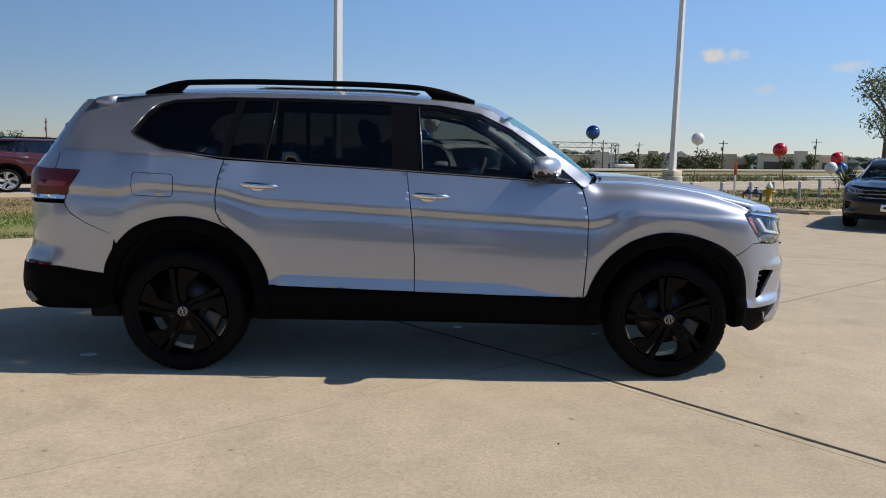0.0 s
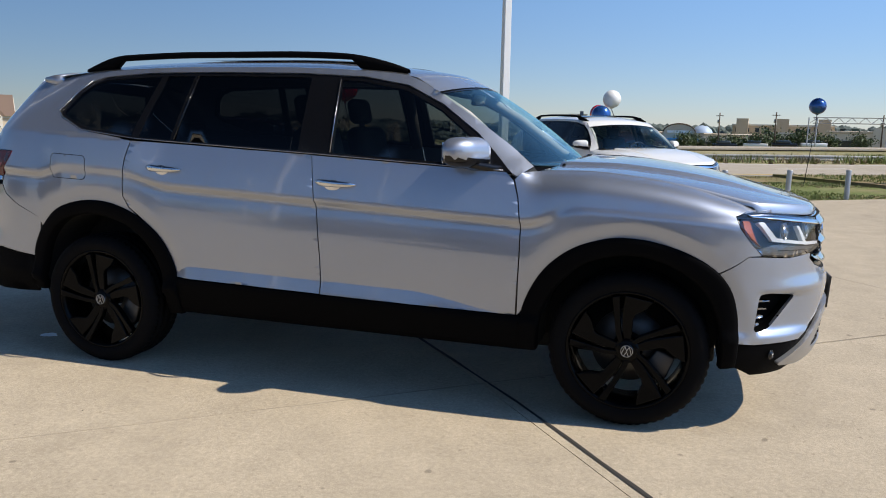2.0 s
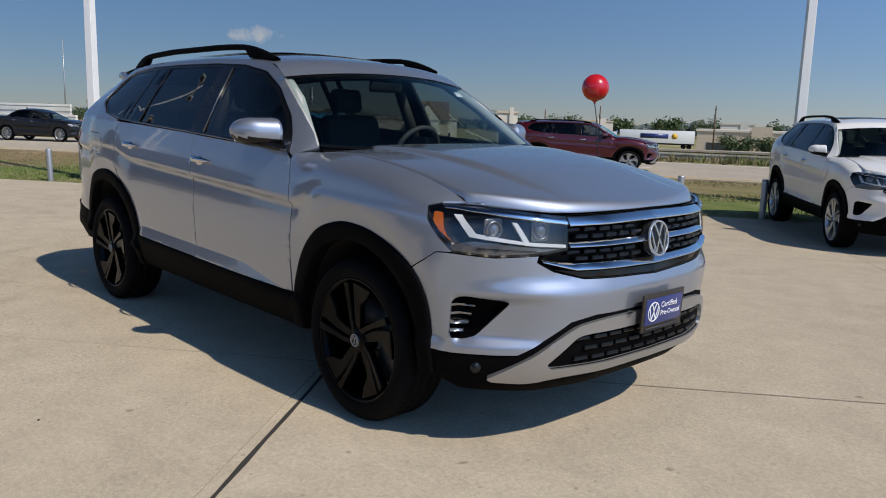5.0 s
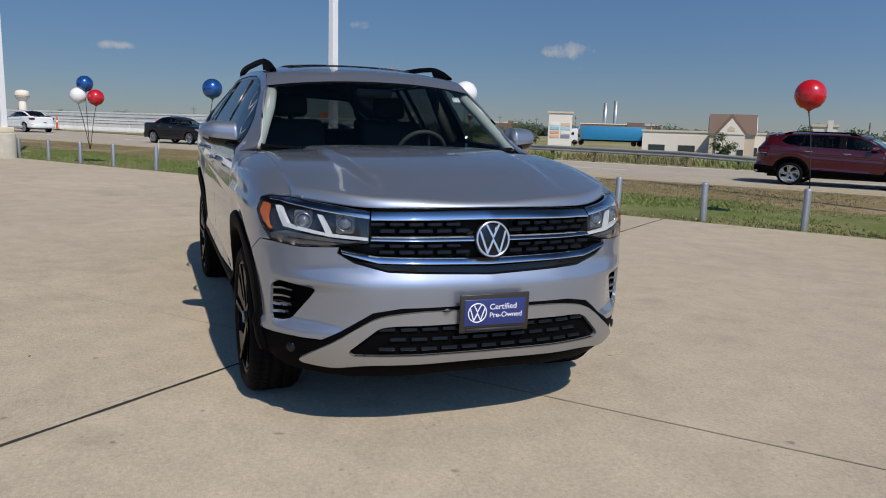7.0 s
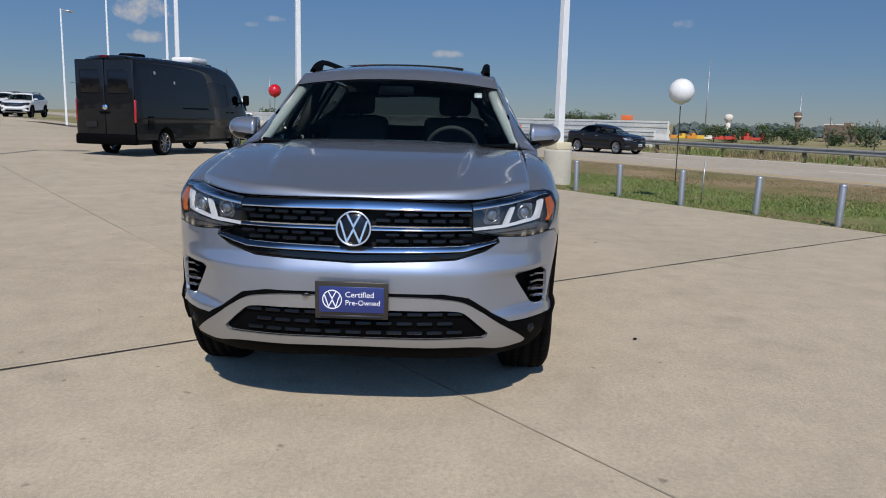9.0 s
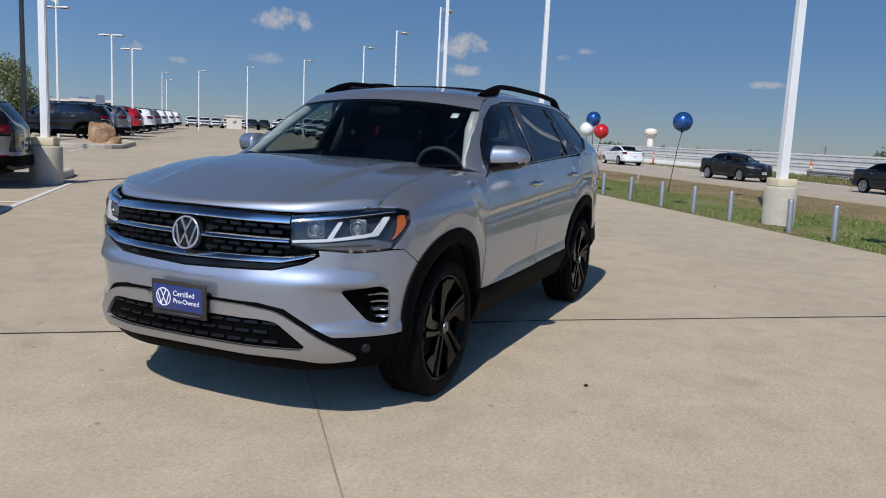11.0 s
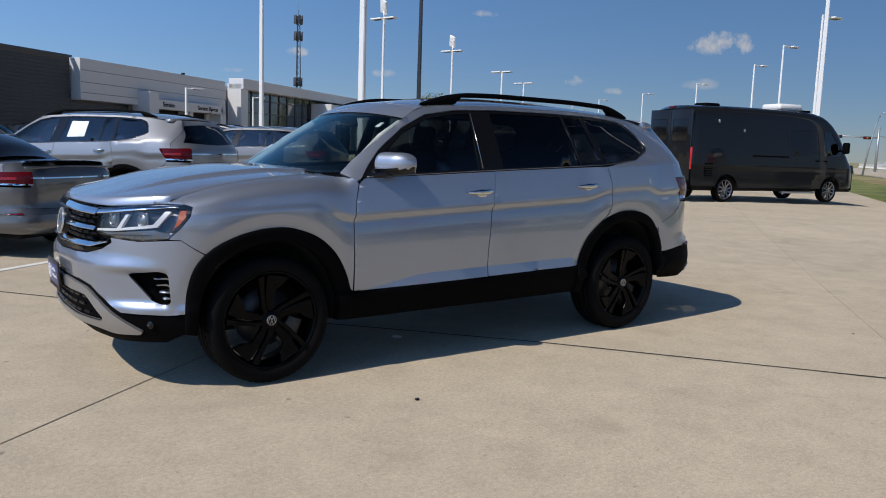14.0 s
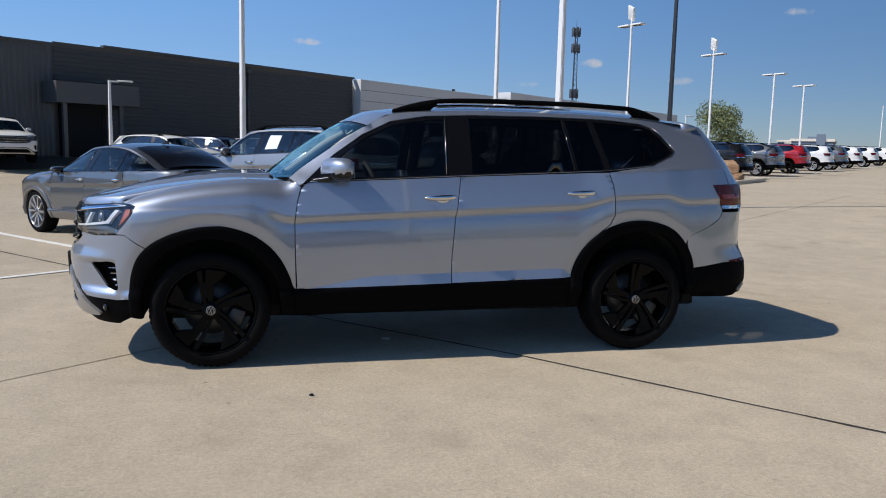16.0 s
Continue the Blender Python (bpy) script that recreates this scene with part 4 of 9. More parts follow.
    rb = [(0.0, 0.695), (0.805, 0.714), (0.728, 1.01), (S_TAIL * -1 - 2.40, 1.01), (S_TAIL * -1 - 2.20, 1.013), (S_TAIL * -1 - 2.16, 0.957), (S_TAIL * -1 - 2.05, 0.895), (S_TAIL * -1 - 1.888, 0.832), (S_TAIL * -1 - 1.922, 0.70), (S_TAIL * -1 - 1.968, 0.60), (1.1, 0.635), (0.0, 0.64)]
    rbump = part("rear_bumper", skin(both(rb), tail, step=0.05, centre=(-1, 0, 0.7)), paint_mat, car)
    part("rear_cladding", skin(both([(0.0, 0.635), (1.1, 0.63), (S_TAIL * -1 - 1.970, 0.595), (S_TAIL * -1 - 1.978, 0.38), (0.95, 0.36), (0.0, 0.36)]), tail, step=0.06, lift=0.004, centre=(-1, 0, 0.5)), clad_mat, rbump)
    part("rear_skid_trim", skin(both([(0.0, 0.44), (0.70, 0.43), (0.86, 0.47), (0.90, 0.41), (0.72, 0.37), (0.0, 0.37)]), tail, step=0.06, lift=0.012, centre=(-1, 0, 0.5)), M_SATIN, rbump)
    both_sides("rear_reflector", [(-2.50, 0.655), (-2.30, 0.650), (-2.30, 0.632), (-2.50, 0.635)], body, M_REDLENS, [rbump, rbump], step=0.05, lift=0.008)
    # nose
    hl_u = [(uy(0.54), 1.010), (uy(0.70), 1.028), (uy(0.84), 1.045), (S_NOSE - 1.99, 1.050), (S_NOSE - 1.932, 1.034), (S_NOSE - 1.950, 0.985), (S_NOSE - 2.0, 0.915), (S_NOSE - 2.06, 0.862), (uy(0.80), 0.850), (uy(0.64), 0.860), (uy(0.54), 0.878)]
    tilt0 = [(0.0, -0.02), (0.0, -0.006), (0.5, 0.004), (0.85, 0.010), (1.0, 0.008), (1.0, -0.02)]
    for sgn in (1, -1):
        def sk(o, **kw):
            return skin([(sgn * a, b) for a, b in o], nose, centre=(1.2, 0, 0.9), **kw)

        hl = part("headlight", sk(hl_u, step=0.04, lift=-0.035, flange=-0.034), M_LAMPIN, car, "clear headlight with white light guides and amber corner")
        part("lens", sk(hl_u, step=0.04, lift=0.002, flange=0), M_LENS, hl)
        part("chrome_strip", band(nose, [(uy(0.54), 1.008), (uy(0.70), 1.026), (uy(0.84), 1.043), (S_NOSE - 1.985, 1.046)], [(uy(0.54), 0.978), (uy(0.70), 0.998), (uy(0.84), 1.020), (S_NOSE - 2.0, 1.034)], tilt0, 30, sgn < 0), M_CHROME, hl)
        part("light_guide", sk([(uy(0.899), 1.012), (uy(0.886), 1.012), (uy(0.852), 0.939), (uy(0.700), 0.910), (uy(0.700), 0.898), (uy(0.866), 0.925)], step=0.015, lift=-0.004, flange=0.02), M_DRL, hl)
        part("light_guide", sk([(uy(0.753), 0.988), (uy(0.737), 0.986), (uy(0.694), 0.910), (uy(0.545), 0.898), (uy(0.545), 0.886), (uy(0.708), 0.897)], step=0.015, lift=-0.004, flange=0.02), M_DRL, hl)
        part("turn_signal", sk([(S_NOSE - 1.962, 1.020), (S_NOSE - 1.995, 1.018), (uy(0.905), 0.925), (S_NOSE - 2.048, 0.905), (S_NOSE - 2.000, 0.943), (S_NOSE - 1.967, 0.988)], step=0.02, lift=-0.005, flange=0.02), M_AMBER, hl, "amber corner lens")
        part("lower_reflector", sk([(S_NOSE - 2.045, 0.890), (uy(0.855), 0.911), (uy(0.72), 0.891), (uy(0.58), 0.880), (uy(0.66), 0.866), (uy(0.80), 0.856), (S_NOSE - 2.055, 0.868)], step=0.02, lift=-0.008, flange=0.01), M_REFLECT, hl)
        part("reflector_rib", sk([(uy(0.845), 0.885), (uy(0.64), 0.874), (uy(0.64), 0.870), (uy(0.845), 0.880)], step=0.02, lift=-0.004, flange=0.004), M_LAMPIN, hl)
        for yy in (0.79, 0.63):
            x, y, z = (float(v[0]) for v in nose(np.array([sgn * uy(yy)]), np.array([0.953])))
            aim = pose(x - 0.035, y, z, 0, 90, sgn * 18)
            pr = part("projector", revolve([(0.040, 0.0), (0.036, 0.016), (0.030, 0.014), (0.027, 0.006)], 24, aim), M_TRIMD, hl)
            part("projector_bezel", extrude_poly(rounded([(-0.046, -0.040), (0.046, -0.040), (0.046, 0.040), (-0.046, 0.040)], 0.012, 3), 0.012, aim @ pose(0, 0, -0.006), 0.003), M_REFLECT, pr)
            part("projector_lens", revolve([(0.0, 0.020), (0.013, 0.018), (0.023, 0.011), (0.028, 0.002)], 24, aim), mat("projector_glass", (0.30, 0.32, 0.34), 0.08, metal=0.6, coat=1.0), pr)
    g_half = [(0.0, 1.024), (uy(0.535), 1.016), (uy(0.535), 0.872), (uy(0.62), 0.858), (uy(0.665), 0.832), (uy(0.60), 0.795), (uy(0.46), 0.758), (0.0, 0.742)]
    gr = part("grille", skin(both(g_half), nose, step=0.06, lift=-0.05, flange=-0.05, centre=(1.5, 0, 0.9)), M_UNDER, car, "black honeycomb grille with three chrome bars")
    bars = [([(0.0, 1.020), (uy(0.533), 1.012)], [(0.0, 0.976), (uy(0.533), 0.972)]), ([(0.0, 0.909), (uy(0.533), 0.910)], [(0.0, 0.884), (uy(0.533), 0.887)]), ([(0.0, 0.812), (uy(0.50), 0.822), (uy(0.655), 0.850)], [(0.0, 0.783), (uy(0.50), 0.793), (uy(0.645), 0.830)])]
    tilt = [(0.0, -0.03), (0.0, -0.010), (0.12, -0.006), (0.5, 0.004), (0.8, 0.011), (0.92, 0.012), (1.0, 0.008), (1.0, -0.03)]
    for top_e, low_e in bars:
        a, b = [(-u, z) for u, z in top_e[:0:-1]] + top_e, [(-u, z) for u, z in low_e[:0:-1]] + low_e
        part("chrome_bar", band(nose, a, b, tilt, 50), M_CHROME, gr)
    part("grille_sill", skin(both([(0.0, 0.775), (uy(0.48), 0.786), (uy(0.60), 0.80), (uy(0.46), 0.762), (0.0, 0.746)]), nose, step=0.05, lift=-0.01, flange=0.03, centre=(1.5, 0, 0.9)), M_GLOSS, gr)
    block = None
    for row, (z0, hh) in enumerate(((0.952, 0.02), (0.925, 0.018), (0.862, 0.02), (0.835, 0.018))):
        for i in range(-8, 9):
            u = (i + 0.5 * (row % 2)) * 0.084
            if abs(u) > uy(0.525) - 0.02 or abs(u) < 0.095:
                continue
            x, y, z = (float(v[0]) for v in nose(np.array([u]), np.array([z0])))
            ang = math.degrees(math.atan2(y, x - 0.4)) * 0.9
            m = pose(x - 0.03, y, z, 0, -12, ang)
            if block is None:
                block = part("grille_block", box((0.05, 0.066, 0.017), Matrix(), 0.004, 1), M_BLOCK, gr, smooth=False, at=m)
            else:
                share("grille_block", block.data, gr, m)
    bd = part("badge", revolve([(0.0, 0.012), (0.06, 0.010), (0.078, 0.0), (0.08, -0.03)], 40, pose(2.412, 0, 0.893, 0, 82, 0) @ pose(0, 0, 0, 0, 0, 90)), M_GLOSS, gr, "round black badge with a pale emblem")
    emblem(bd, pose(2.424, 0, 0.894, 0, 82, 0) @ pose(0, 0, 0, 0, 0, 90), 0.079, 0.004, M_EMBLEM)
    bump_half = [(0.0, 0.738), (uy(0.46), 0.754), (uy(0.60), 0.790), (uy(0.668), 0.830), (uy(0.66), 0.855), (uy(0.80), 0.845), (S_NOSE - 2.06, 0.856), (S_NOSE - 1.991, 0.858), (S_NOSE - 1.940, 0.820), (S_NOSE - 1.873, 0.778), (S_NOSE - 1.925, 0.70), (S_NOSE - 1.962, 0.58), (S_NOSE - 1.973, 0.458), (S_NOSE - 2.06, 0.448), (uy(0.72), 0.452), (uy(0.64), 0.50), (uy(0.52), 0.582), (uy(0.40), 0.604), (0.0, 0.608)]
    vent = [(uy(0.893), 0.672), (uy(0.868), 0.690), (uy(0.748), 0.665), (uy(0.765), 0.638), (uy(0.845), 0.518), (uy(0.880), 0.502), (uy(0.898), 0.512)]
    vent = rounded(vent, 0.02, 3)
    vent_m = [(-a, b) for a, b in vent]
    fb = part("front_bumper", skin(both(bump_half), nose, step=0.02 if plate == "show" else 0.04, holes=[vent, vent_m], flange=0.015, centre=(1.5, 0, 0.6)), paint_mat, car)
    clad_half = [(0.0, 0.604), (uy(0.40), 0.600), (uy(0.52), 0.578), (uy(0.64), 0.496), (uy(0.72), 0.448), (S_NOSE - 2.06, 0.444), (S_NOSE - 1.975, 0.452), (S_NOSE - 1.978, 0.335), (S_NOSE - 2.08, 0.285), (uy(0.62), 0.262), (0.0, 0.285)]
    fc = part("bumper_cladding", skin(both(clad_half), nose, step=0.05, flange=0.02, lift=-0.004, centre=(1.5, 0, 0.6)), clad_mat, fb)
    skid = both([(0.0, 0.592), (uy(0.34), 0.588), (uy(0.50), 0.566), (uy(0.66), 0.455), (uy(0.81), 0.352), (uy(0.80), 0.338), (uy(0.68), 0.330), (uy(0.56), 0.352), (0.0, 0.362)])
    low_open = both([(0.0, 0.533), (uy(0.42), 0.530), (uy(0.49), 0.522), (uy(0.615), 0.412), (uy(0.60), 0.392), (0.0, 0.396)])
    part("skid_trim", skin(rounded(skid, 0.06, 5), nose, step=0.025, lift=0.016, flange=0.03, holes=[rounded(low_open, 0.03, 4)], centre=(1.5, 0, 0.6)), M_SATIN, fb, "satin silver lower bumper trim")
    lg = part("lower_grille", skin([(a * 1.01, b) for a, b in low_open], nose, step=0.06, lift=-0.02, flange=-0.03, centre=(1.5, 0, 0.6)), M_UNDER, fb)
    block = None
    for row, z0 in enumerate((0.508, 0.464, 0.420)):
        for i in range(-9, 10):
            u = (i + 0.5 * (row % 2)) * 0.092
            if abs(u) > uy(0.49 + 0.03 * row) - 0.03:
                continue
            x, y, z = (float(v[0]) for v in nose(np.array([u]), np.array([z0])))
            m = pose(x - 0.012, y, z, 0, -14, math.degrees(math.atan2(y, x - 0.4)) * 0.9)
            if block is None:
                block = part("grille_block", box((0.04, 0.074, 0.018), Matrix(), 0.004, 1), M_BLOCK, lg, smooth=False, at=m)
            else:
                share("grille_block", block.data, lg, m)
    for sgn in (1, -1):
        def sk2(o, **kw):
            return skin([(sgn * a, b) for a, b in o], nose, centre=(1.5, 0, 0.6), **kw)

        fv = part("side_vent", sk2(vent, step=0.05, lift=-0.05, flange=-0.05), M_CLAD, fb)
        for k in range(4):
            z0 = 0.645 - 0.035 * k
            part("vent_slat", sk2([(uy(0.893), z0 + 0.006), (uy(0.848 + 0.009 * k), z0 + 0.001), (uy(0.848 + 0.009 * k), z0 - 0.006), (uy(0.893), z0 - 0.004)], step=0.03, lift=-0.010, flange=0.025), M_TRIMD if plate == "show" else M_CLAD, fv)
        x, y, z = (float(v[0]) for v in nose(np.array([sgn * uy(0.84)]), np.array([0.392])))
        part("parking_sensor", revolve([(0.0, 0.005), (0.014, 0.005), (0.016, 0.0), (0.02, 0.003), (0.022, 0.0)], 20, pose(x + 0.002, y, z, 0, 90, sgn * 38)), M_GLOSS, fb)
    # plate and its holder
    if plate:
        pl = part("number_plate", box((0.012, 0.325, 0.170), pose(2.468, 0, 0.580, 0, 3, 0), 0.004), M_FRAMEG if plate == "show" else M_CHROME, fb, "dark blue dealer plate in a bronze frame" if plate == "show" else "white plate in a frame")
        part("plate_face", box((0.004, 0.288, 0.118), pose(2.4755, 0, 0.584, 0, 3, 0), 0.002), M_PLATEB if plate == "show" else M_PLATEW, pl)
        if plate == "show":
            for txt, size, yy, zz in (("Certified", 0.036, -0.028, 0.596), ("Pre-Owned", 0.033, -0.028, 0.560)):
                cu = bpy.data.curves.new("lettering", "FONT")
                cu.body, cu.size, cu.extrude = txt, size, 0.0006
                tmp = bpy.data.objects.new("tmp", cu)
                me = bpy.data.meshes.new_from_object(tmp)
                bpy.data.objects.remove(tmp)
                ob = new("lettering", me)
                me.materials.append(M_LETTER)
                ob.parent = pl
                ob.matrix_basis = pose(2.4755, 0, 0.584, 0, 3, 0) @ pose(0.0026, yy, zz - 0.584, 90, 0, 90)
            emblem(pl, pose(2.479, -0.085, 0.584, 0, 93, 0) @ pose(0, 0, 0, 0, 0, 90), 0.044, 0.001, M_LETTER)
            part("dealer_strip", box((0.002, 0.27, 0.012), pose(2.4735, 0, 0.508, 0, 3, 0)), M_INK, pl)
            part("dealer_strip", box((0.002, 0.12, 0.007), pose(2.4765, 0, 0.655, 0, 3, 0)), M_INK, pl)
        else:
            part("plate_bars", box((0.002, 0.22, 0.05), pose(2.4785, 0, 0.58, 0, 3, 0)), M_INK, pl)
    # mirrors
    for sgn in (1, -1):
        h = fd[0] if sgn > 0 else fd[1]
        secs, low = [], []
        for f in np.linspace(0, 1, 14):
            y = 0.895 + 0.20 * f
            rx = 0.105 * (1 - 0.25 * f) * math.sqrt(max(0.0, 1 - max(0, f * 1.02 - 0.55) ** 2 / 0.235)) + 0.002
            rz = 0.078 * (1 - 0.18 * f) * math.sqrt(max(0.0, 1 - max(0, f * 1.02 - 0.55) ** 2 / 0.235)) + 0.002
            cx = 0.685 - 0.055 * f
            sec = []
            for a in (2 * math.pi * k / 24 for k in range(24)):
                c, s_ = math.cos(a), math.sin(a)
                ex = math.copysign(abs(c) ** 0.75, c) * rx
                ez = math.copysign(abs(s_) ** 0.75, s_) * rz
                if ex < 0:
                    ex *= 0.72
                sec.append((cx + ex, sgn * y, 1.282 + ez + 0.01 * f))
            secs.append(sec)
        bm = loft(secs, True)
        bmesh.ops.contextual_create(bm, geom=list(bm.verts)[:24])
        bmesh.ops.contextual_create(bm, geom=list(bm.verts)[-24:])
        bmesh.ops.recalc_face_normals(bm, faces=bm.faces)
        me_mat = [paint_mat, M_GLOSS]
        for f in bm.faces:
            cm = f.calc_center_median()
            ff = (abs(cm.y) - 0.895) / 0.20
            if (cm.z - 1.282 - 0.01 * ff) / (0.078 * (1 - 0.18 * ff)) < -0.42:
                f.material_index = 1
        mi = part("door_mirror", bm, me_mat, h, "door mirror with a body-coloured cap and black base")
        part("mirror_foot", loft([[(0.86 - 0.10 * f + dx * (1 - 0.4 * f), sgn * (0.885 + 0.06 * f), 1.205 + 0.02 * f + dz) for dx, dz in ((0.03, 0.012), (0.03, -0.02), (-0.12, -0.02), (-0.12, 0.012))] for f in (0, 0.5, 1.0, 2.0)], True), M_GLOSS, mi)
        part("mirror_glass", box((0.004, 0.15, 0.10), pose(0.600, sgn * 0.985, 1.285, 0, 0, sgn * 4), 0.002), M_CHROME, mi)
        part("mirror_sail", skin([(0.905, 1.19), (0.80, 1.285), (0.74, 1.34), (0.755, 1.215)], body, mirror=sgn < 0, step=0.05, lift=0.004), M_GLOSS, h)
    # wheels and underside
    w0 = make_wheel(rim_mat)
    w0.parent = car
    w0.matrix_basis = pose(1.487, 0.83, 0.378, 0, -3, 0)
    for x, y, a in ((-1.487, 0.83, -12), (1.487, -0.83, -4), (-1.487, -0.83, -4)):
        copy_thing(w0, pose(x, y, 0.378, 0, a, 180 if y < 0 else 0)).parent = car
    part("floor_pan_shell", box((1.86, 1.70, 0.62), pose(0, 0, 0.66)), M_UNDER, car, smooth=False)
    part("engine_bay_shell", box((1.25, 1.20, 0.62), pose(1.55, 0, 0.66)), M_UNDER, car, smooth=False)
    part("boot_shell", box((1.3, 1.18, 0.70), pose(-1.62, 0, 0.68)), M_UNDER, car, smooth=False)
    part("floor_pan", box((4.1, 1.15, 0.10), pose(-0.15, 0, 0.30), 0.02), M_UNDER, car, smooth=False)
    # inside
    part("dashboard", skin(both([(0.0, 1.02), (0.0, 0.74)][:1] + [(0.78, 1.02), (0.84, 0.55), (0.0, 0.42)]), lambda u, v: (v, u, 1.02 + 0.13 * sstep(0.42, 0.62, v) + 0.03 * sstep(0.6, 1.0, v)), step=0.08, flange=0.25, centre=(0.6, 0, 0)), M_INTER, car)
    for yy in (0.38, -0.38):
        seat = part("front_seat", box((0.50, 0.50, 0.16), pose(-0.05, yy, 0.98), 0.05), M_SEAT, car)
        part("seat_back", box((0.12, 0.48, 0.50), pose(-0.33, yy, 1.14, 0, -14, 0), 0.055, 3), M_SEAT, seat)
        part("headrest", box((0.09, 0.25, 0.17), pose(-0.425, yy, 1.485, 0, -12, 0), 0.042, 3), M_SEAT, seat)
        part("headrest_post", tube([(-0.40, yy, 1.36), (-0.415, yy, 1.43)], 0.02, 6), M_INTER, seat)
    rs = part("rear_seat", box((0.14, 1.25, 0.46), pose(-1.12, 0, 1.08, 0, -14, 0), 0.05), M_SEAT, car)
    for yy in (0.42, -0.42):
        part("headrest", box((0.08, 0.24, 0.10), pose(-1.20, yy, 1.345, 0, -12, 0), 0.035), M_SEAT, rs)
    part("third_row_seat", box((0.14, 1.1, 0.36), pose(-1.82, 0, 1.06, 0, -12, 0), 0.05), M_SEAT, car)
    part("steering_wheel", revolve([(0.175 + 0.016 * math.cos(a), 0.016 * math.sin(a)) for a in (2 * math.pi * k / 8 for k in range(8))], 28, pose(0.36, 0.38, 1.16, 0, -66, 0), True), M_INTER, car)
    part("rear_view_mirror", box((0.03, 0.24, 0.07), pose(0.50, 0, 1.56, 0, 10, 0), 0.012), M_GLOSS, car)
    for sgn in (1, -1):
        part("inner_pillar", tube([(0.93, sgn * 0.80, 1.21), (0.62, sgn * 0.685, 1.45), (0.30, sgn * 0.615, 1.635)], 0.035, 8), M_PILLAR, car)
        part("inner_pillar", tube([(-0.15, sgn * 0.80, 1.24), (-0.17, sgn * 0.62, 1.66)], 0.04, 8), M_INTER, car)
    part("headliner", loft([[(p[0], p[1] * 0.94, p[2] - 0.05) for p in roof_row(x)] for x in np.linspace(0.24, -1.95, 10)]), M_PILLAR, car)
    return car


hero = build_suv("large_suv", "silver metallic large SUV with black wheels and cladding on the concrete", M_SILVER, M_RIMBLK, M_CLAD)
# ---- ground ----
LOT = 38.65   # the slab joints and the parking bays run this way, in degrees
ROAD = 34.6   # the verge and the road


def lot(a, b, z=0.0, rz=0.0):
    """A pose in the lot's own directions: a along the bays, b across them, towards the road."""
    return pose(0, 0, 0, 0, 0, LOT) @ pose(a, b, z, 0, 0, rz)


def verge(u, v, z=0.0, rz=0.0):
    return pose(0, 0, 0, 0, 0, ROAD) @ pose(u, v, z, 0, 0, rz)


_c, _s = math.cos(radians(ROAD)), math.sin(radians(ROAD))
_lc, _ls = math.cos(radians(LOT)), math.sin(radians(LOT))


def land_z(x, y):
    """The land falls away beyond the road, and the lot rises towards the building."""
    v = -_s * x + _c * y
    b = -_ls * x + _lc * y
    a = _lc * x + _ls * y
    rise = 0.013 * np.clip(-a - 3.0, 0, 88) * (1 - sstep(1.0, 7.5, v)) * sstep(-32, -18, b)
    return float(-4.0 * sstep(32, 150, v) + 0.9 * (1 - sstep(-31, -26, b)) + rise)


def m_ground(name, c1, c2, c3, scale, fine_scale, rough=0.95, bump=0.4, bump_scale=30.0):
    """Ground of three colours mixed in uneven patches."""
    m = bpy.data.materials.new(name)
    m.use_nodes = True
    nt = m.node_tree
    b = nt.nodes["Principled BSDF"]
    b.inputs["Roughness"].default_value = rough
    b.inputs["Specular IOR Level"].default_value = 0.2
    tc = nt.nodes.new("ShaderNodeTexCoord")
    socks = []
    for sc, det in ((scale, 8), (fine_scale, 4)):
        n = nt.nodes.new("ShaderNodeTexNoise")
        n.inputs["Scale"].default_value, n.inputs["Detail"].default_value, n.inputs["Roughness"].default_value = sc, det, 0.7
        nt.links.new(tc.outputs["Object"], n.inputs["Vector"])
        socks.append(n.outputs["Fac"])
    r = nt.nodes.new("ShaderNodeValToRGB")
    r.color_ramp.elements[0].position, r.color_ramp.elements[0].color = 0.36, (*c1, 1)
    r.color_ramp.elements[1].position, r.color_ramp.elements[1].color = 0.66, (*c3, 1)
    e = r.color_ramp.elements.new(0.5)
    e.color = (*c2, 1)
    nt.links.new(socks[0], r.inputs[0])
    mr = nt.nodes.new("ShaderNodeMapRange")
    mr.inputs[3].default_value, mr.inputs[4].default_value = 0.65, 1.35
    nt.links.new(socks[1], mr.inputs[0])
    sc = nt.nodes.new("ShaderNodeVectorMath")
    sc.operation = "SCALE"
    nt.links.new(r.outputs[0], sc.inputs[0])
    nt.links.new(mr.outputs[0], sc.inputs["Scale"])
    nt.links.new(sc.outputs[0], b.inputs["Base Color"])
    n3 = nt.nodes.new("ShaderNodeTexNoise")
    n3.inputs["Scale"].default_value, n3.inputs["Detail"].default_value = bump_scale, 6
    nt.links.new(tc.outputs["Object"], n3.inputs["Vector"])
    bp = nt.nodes.new("ShaderNodeBump")
    bp.inputs["Strength"].default_value, bp.inputs["Distance"].default_value = bump, 0.02
    nt.links.new(n3.outputs["Fac"], bp.inputs["Height"])
    nt.links.new(bp.outputs[0], b.inputs["Normal"])
    return m


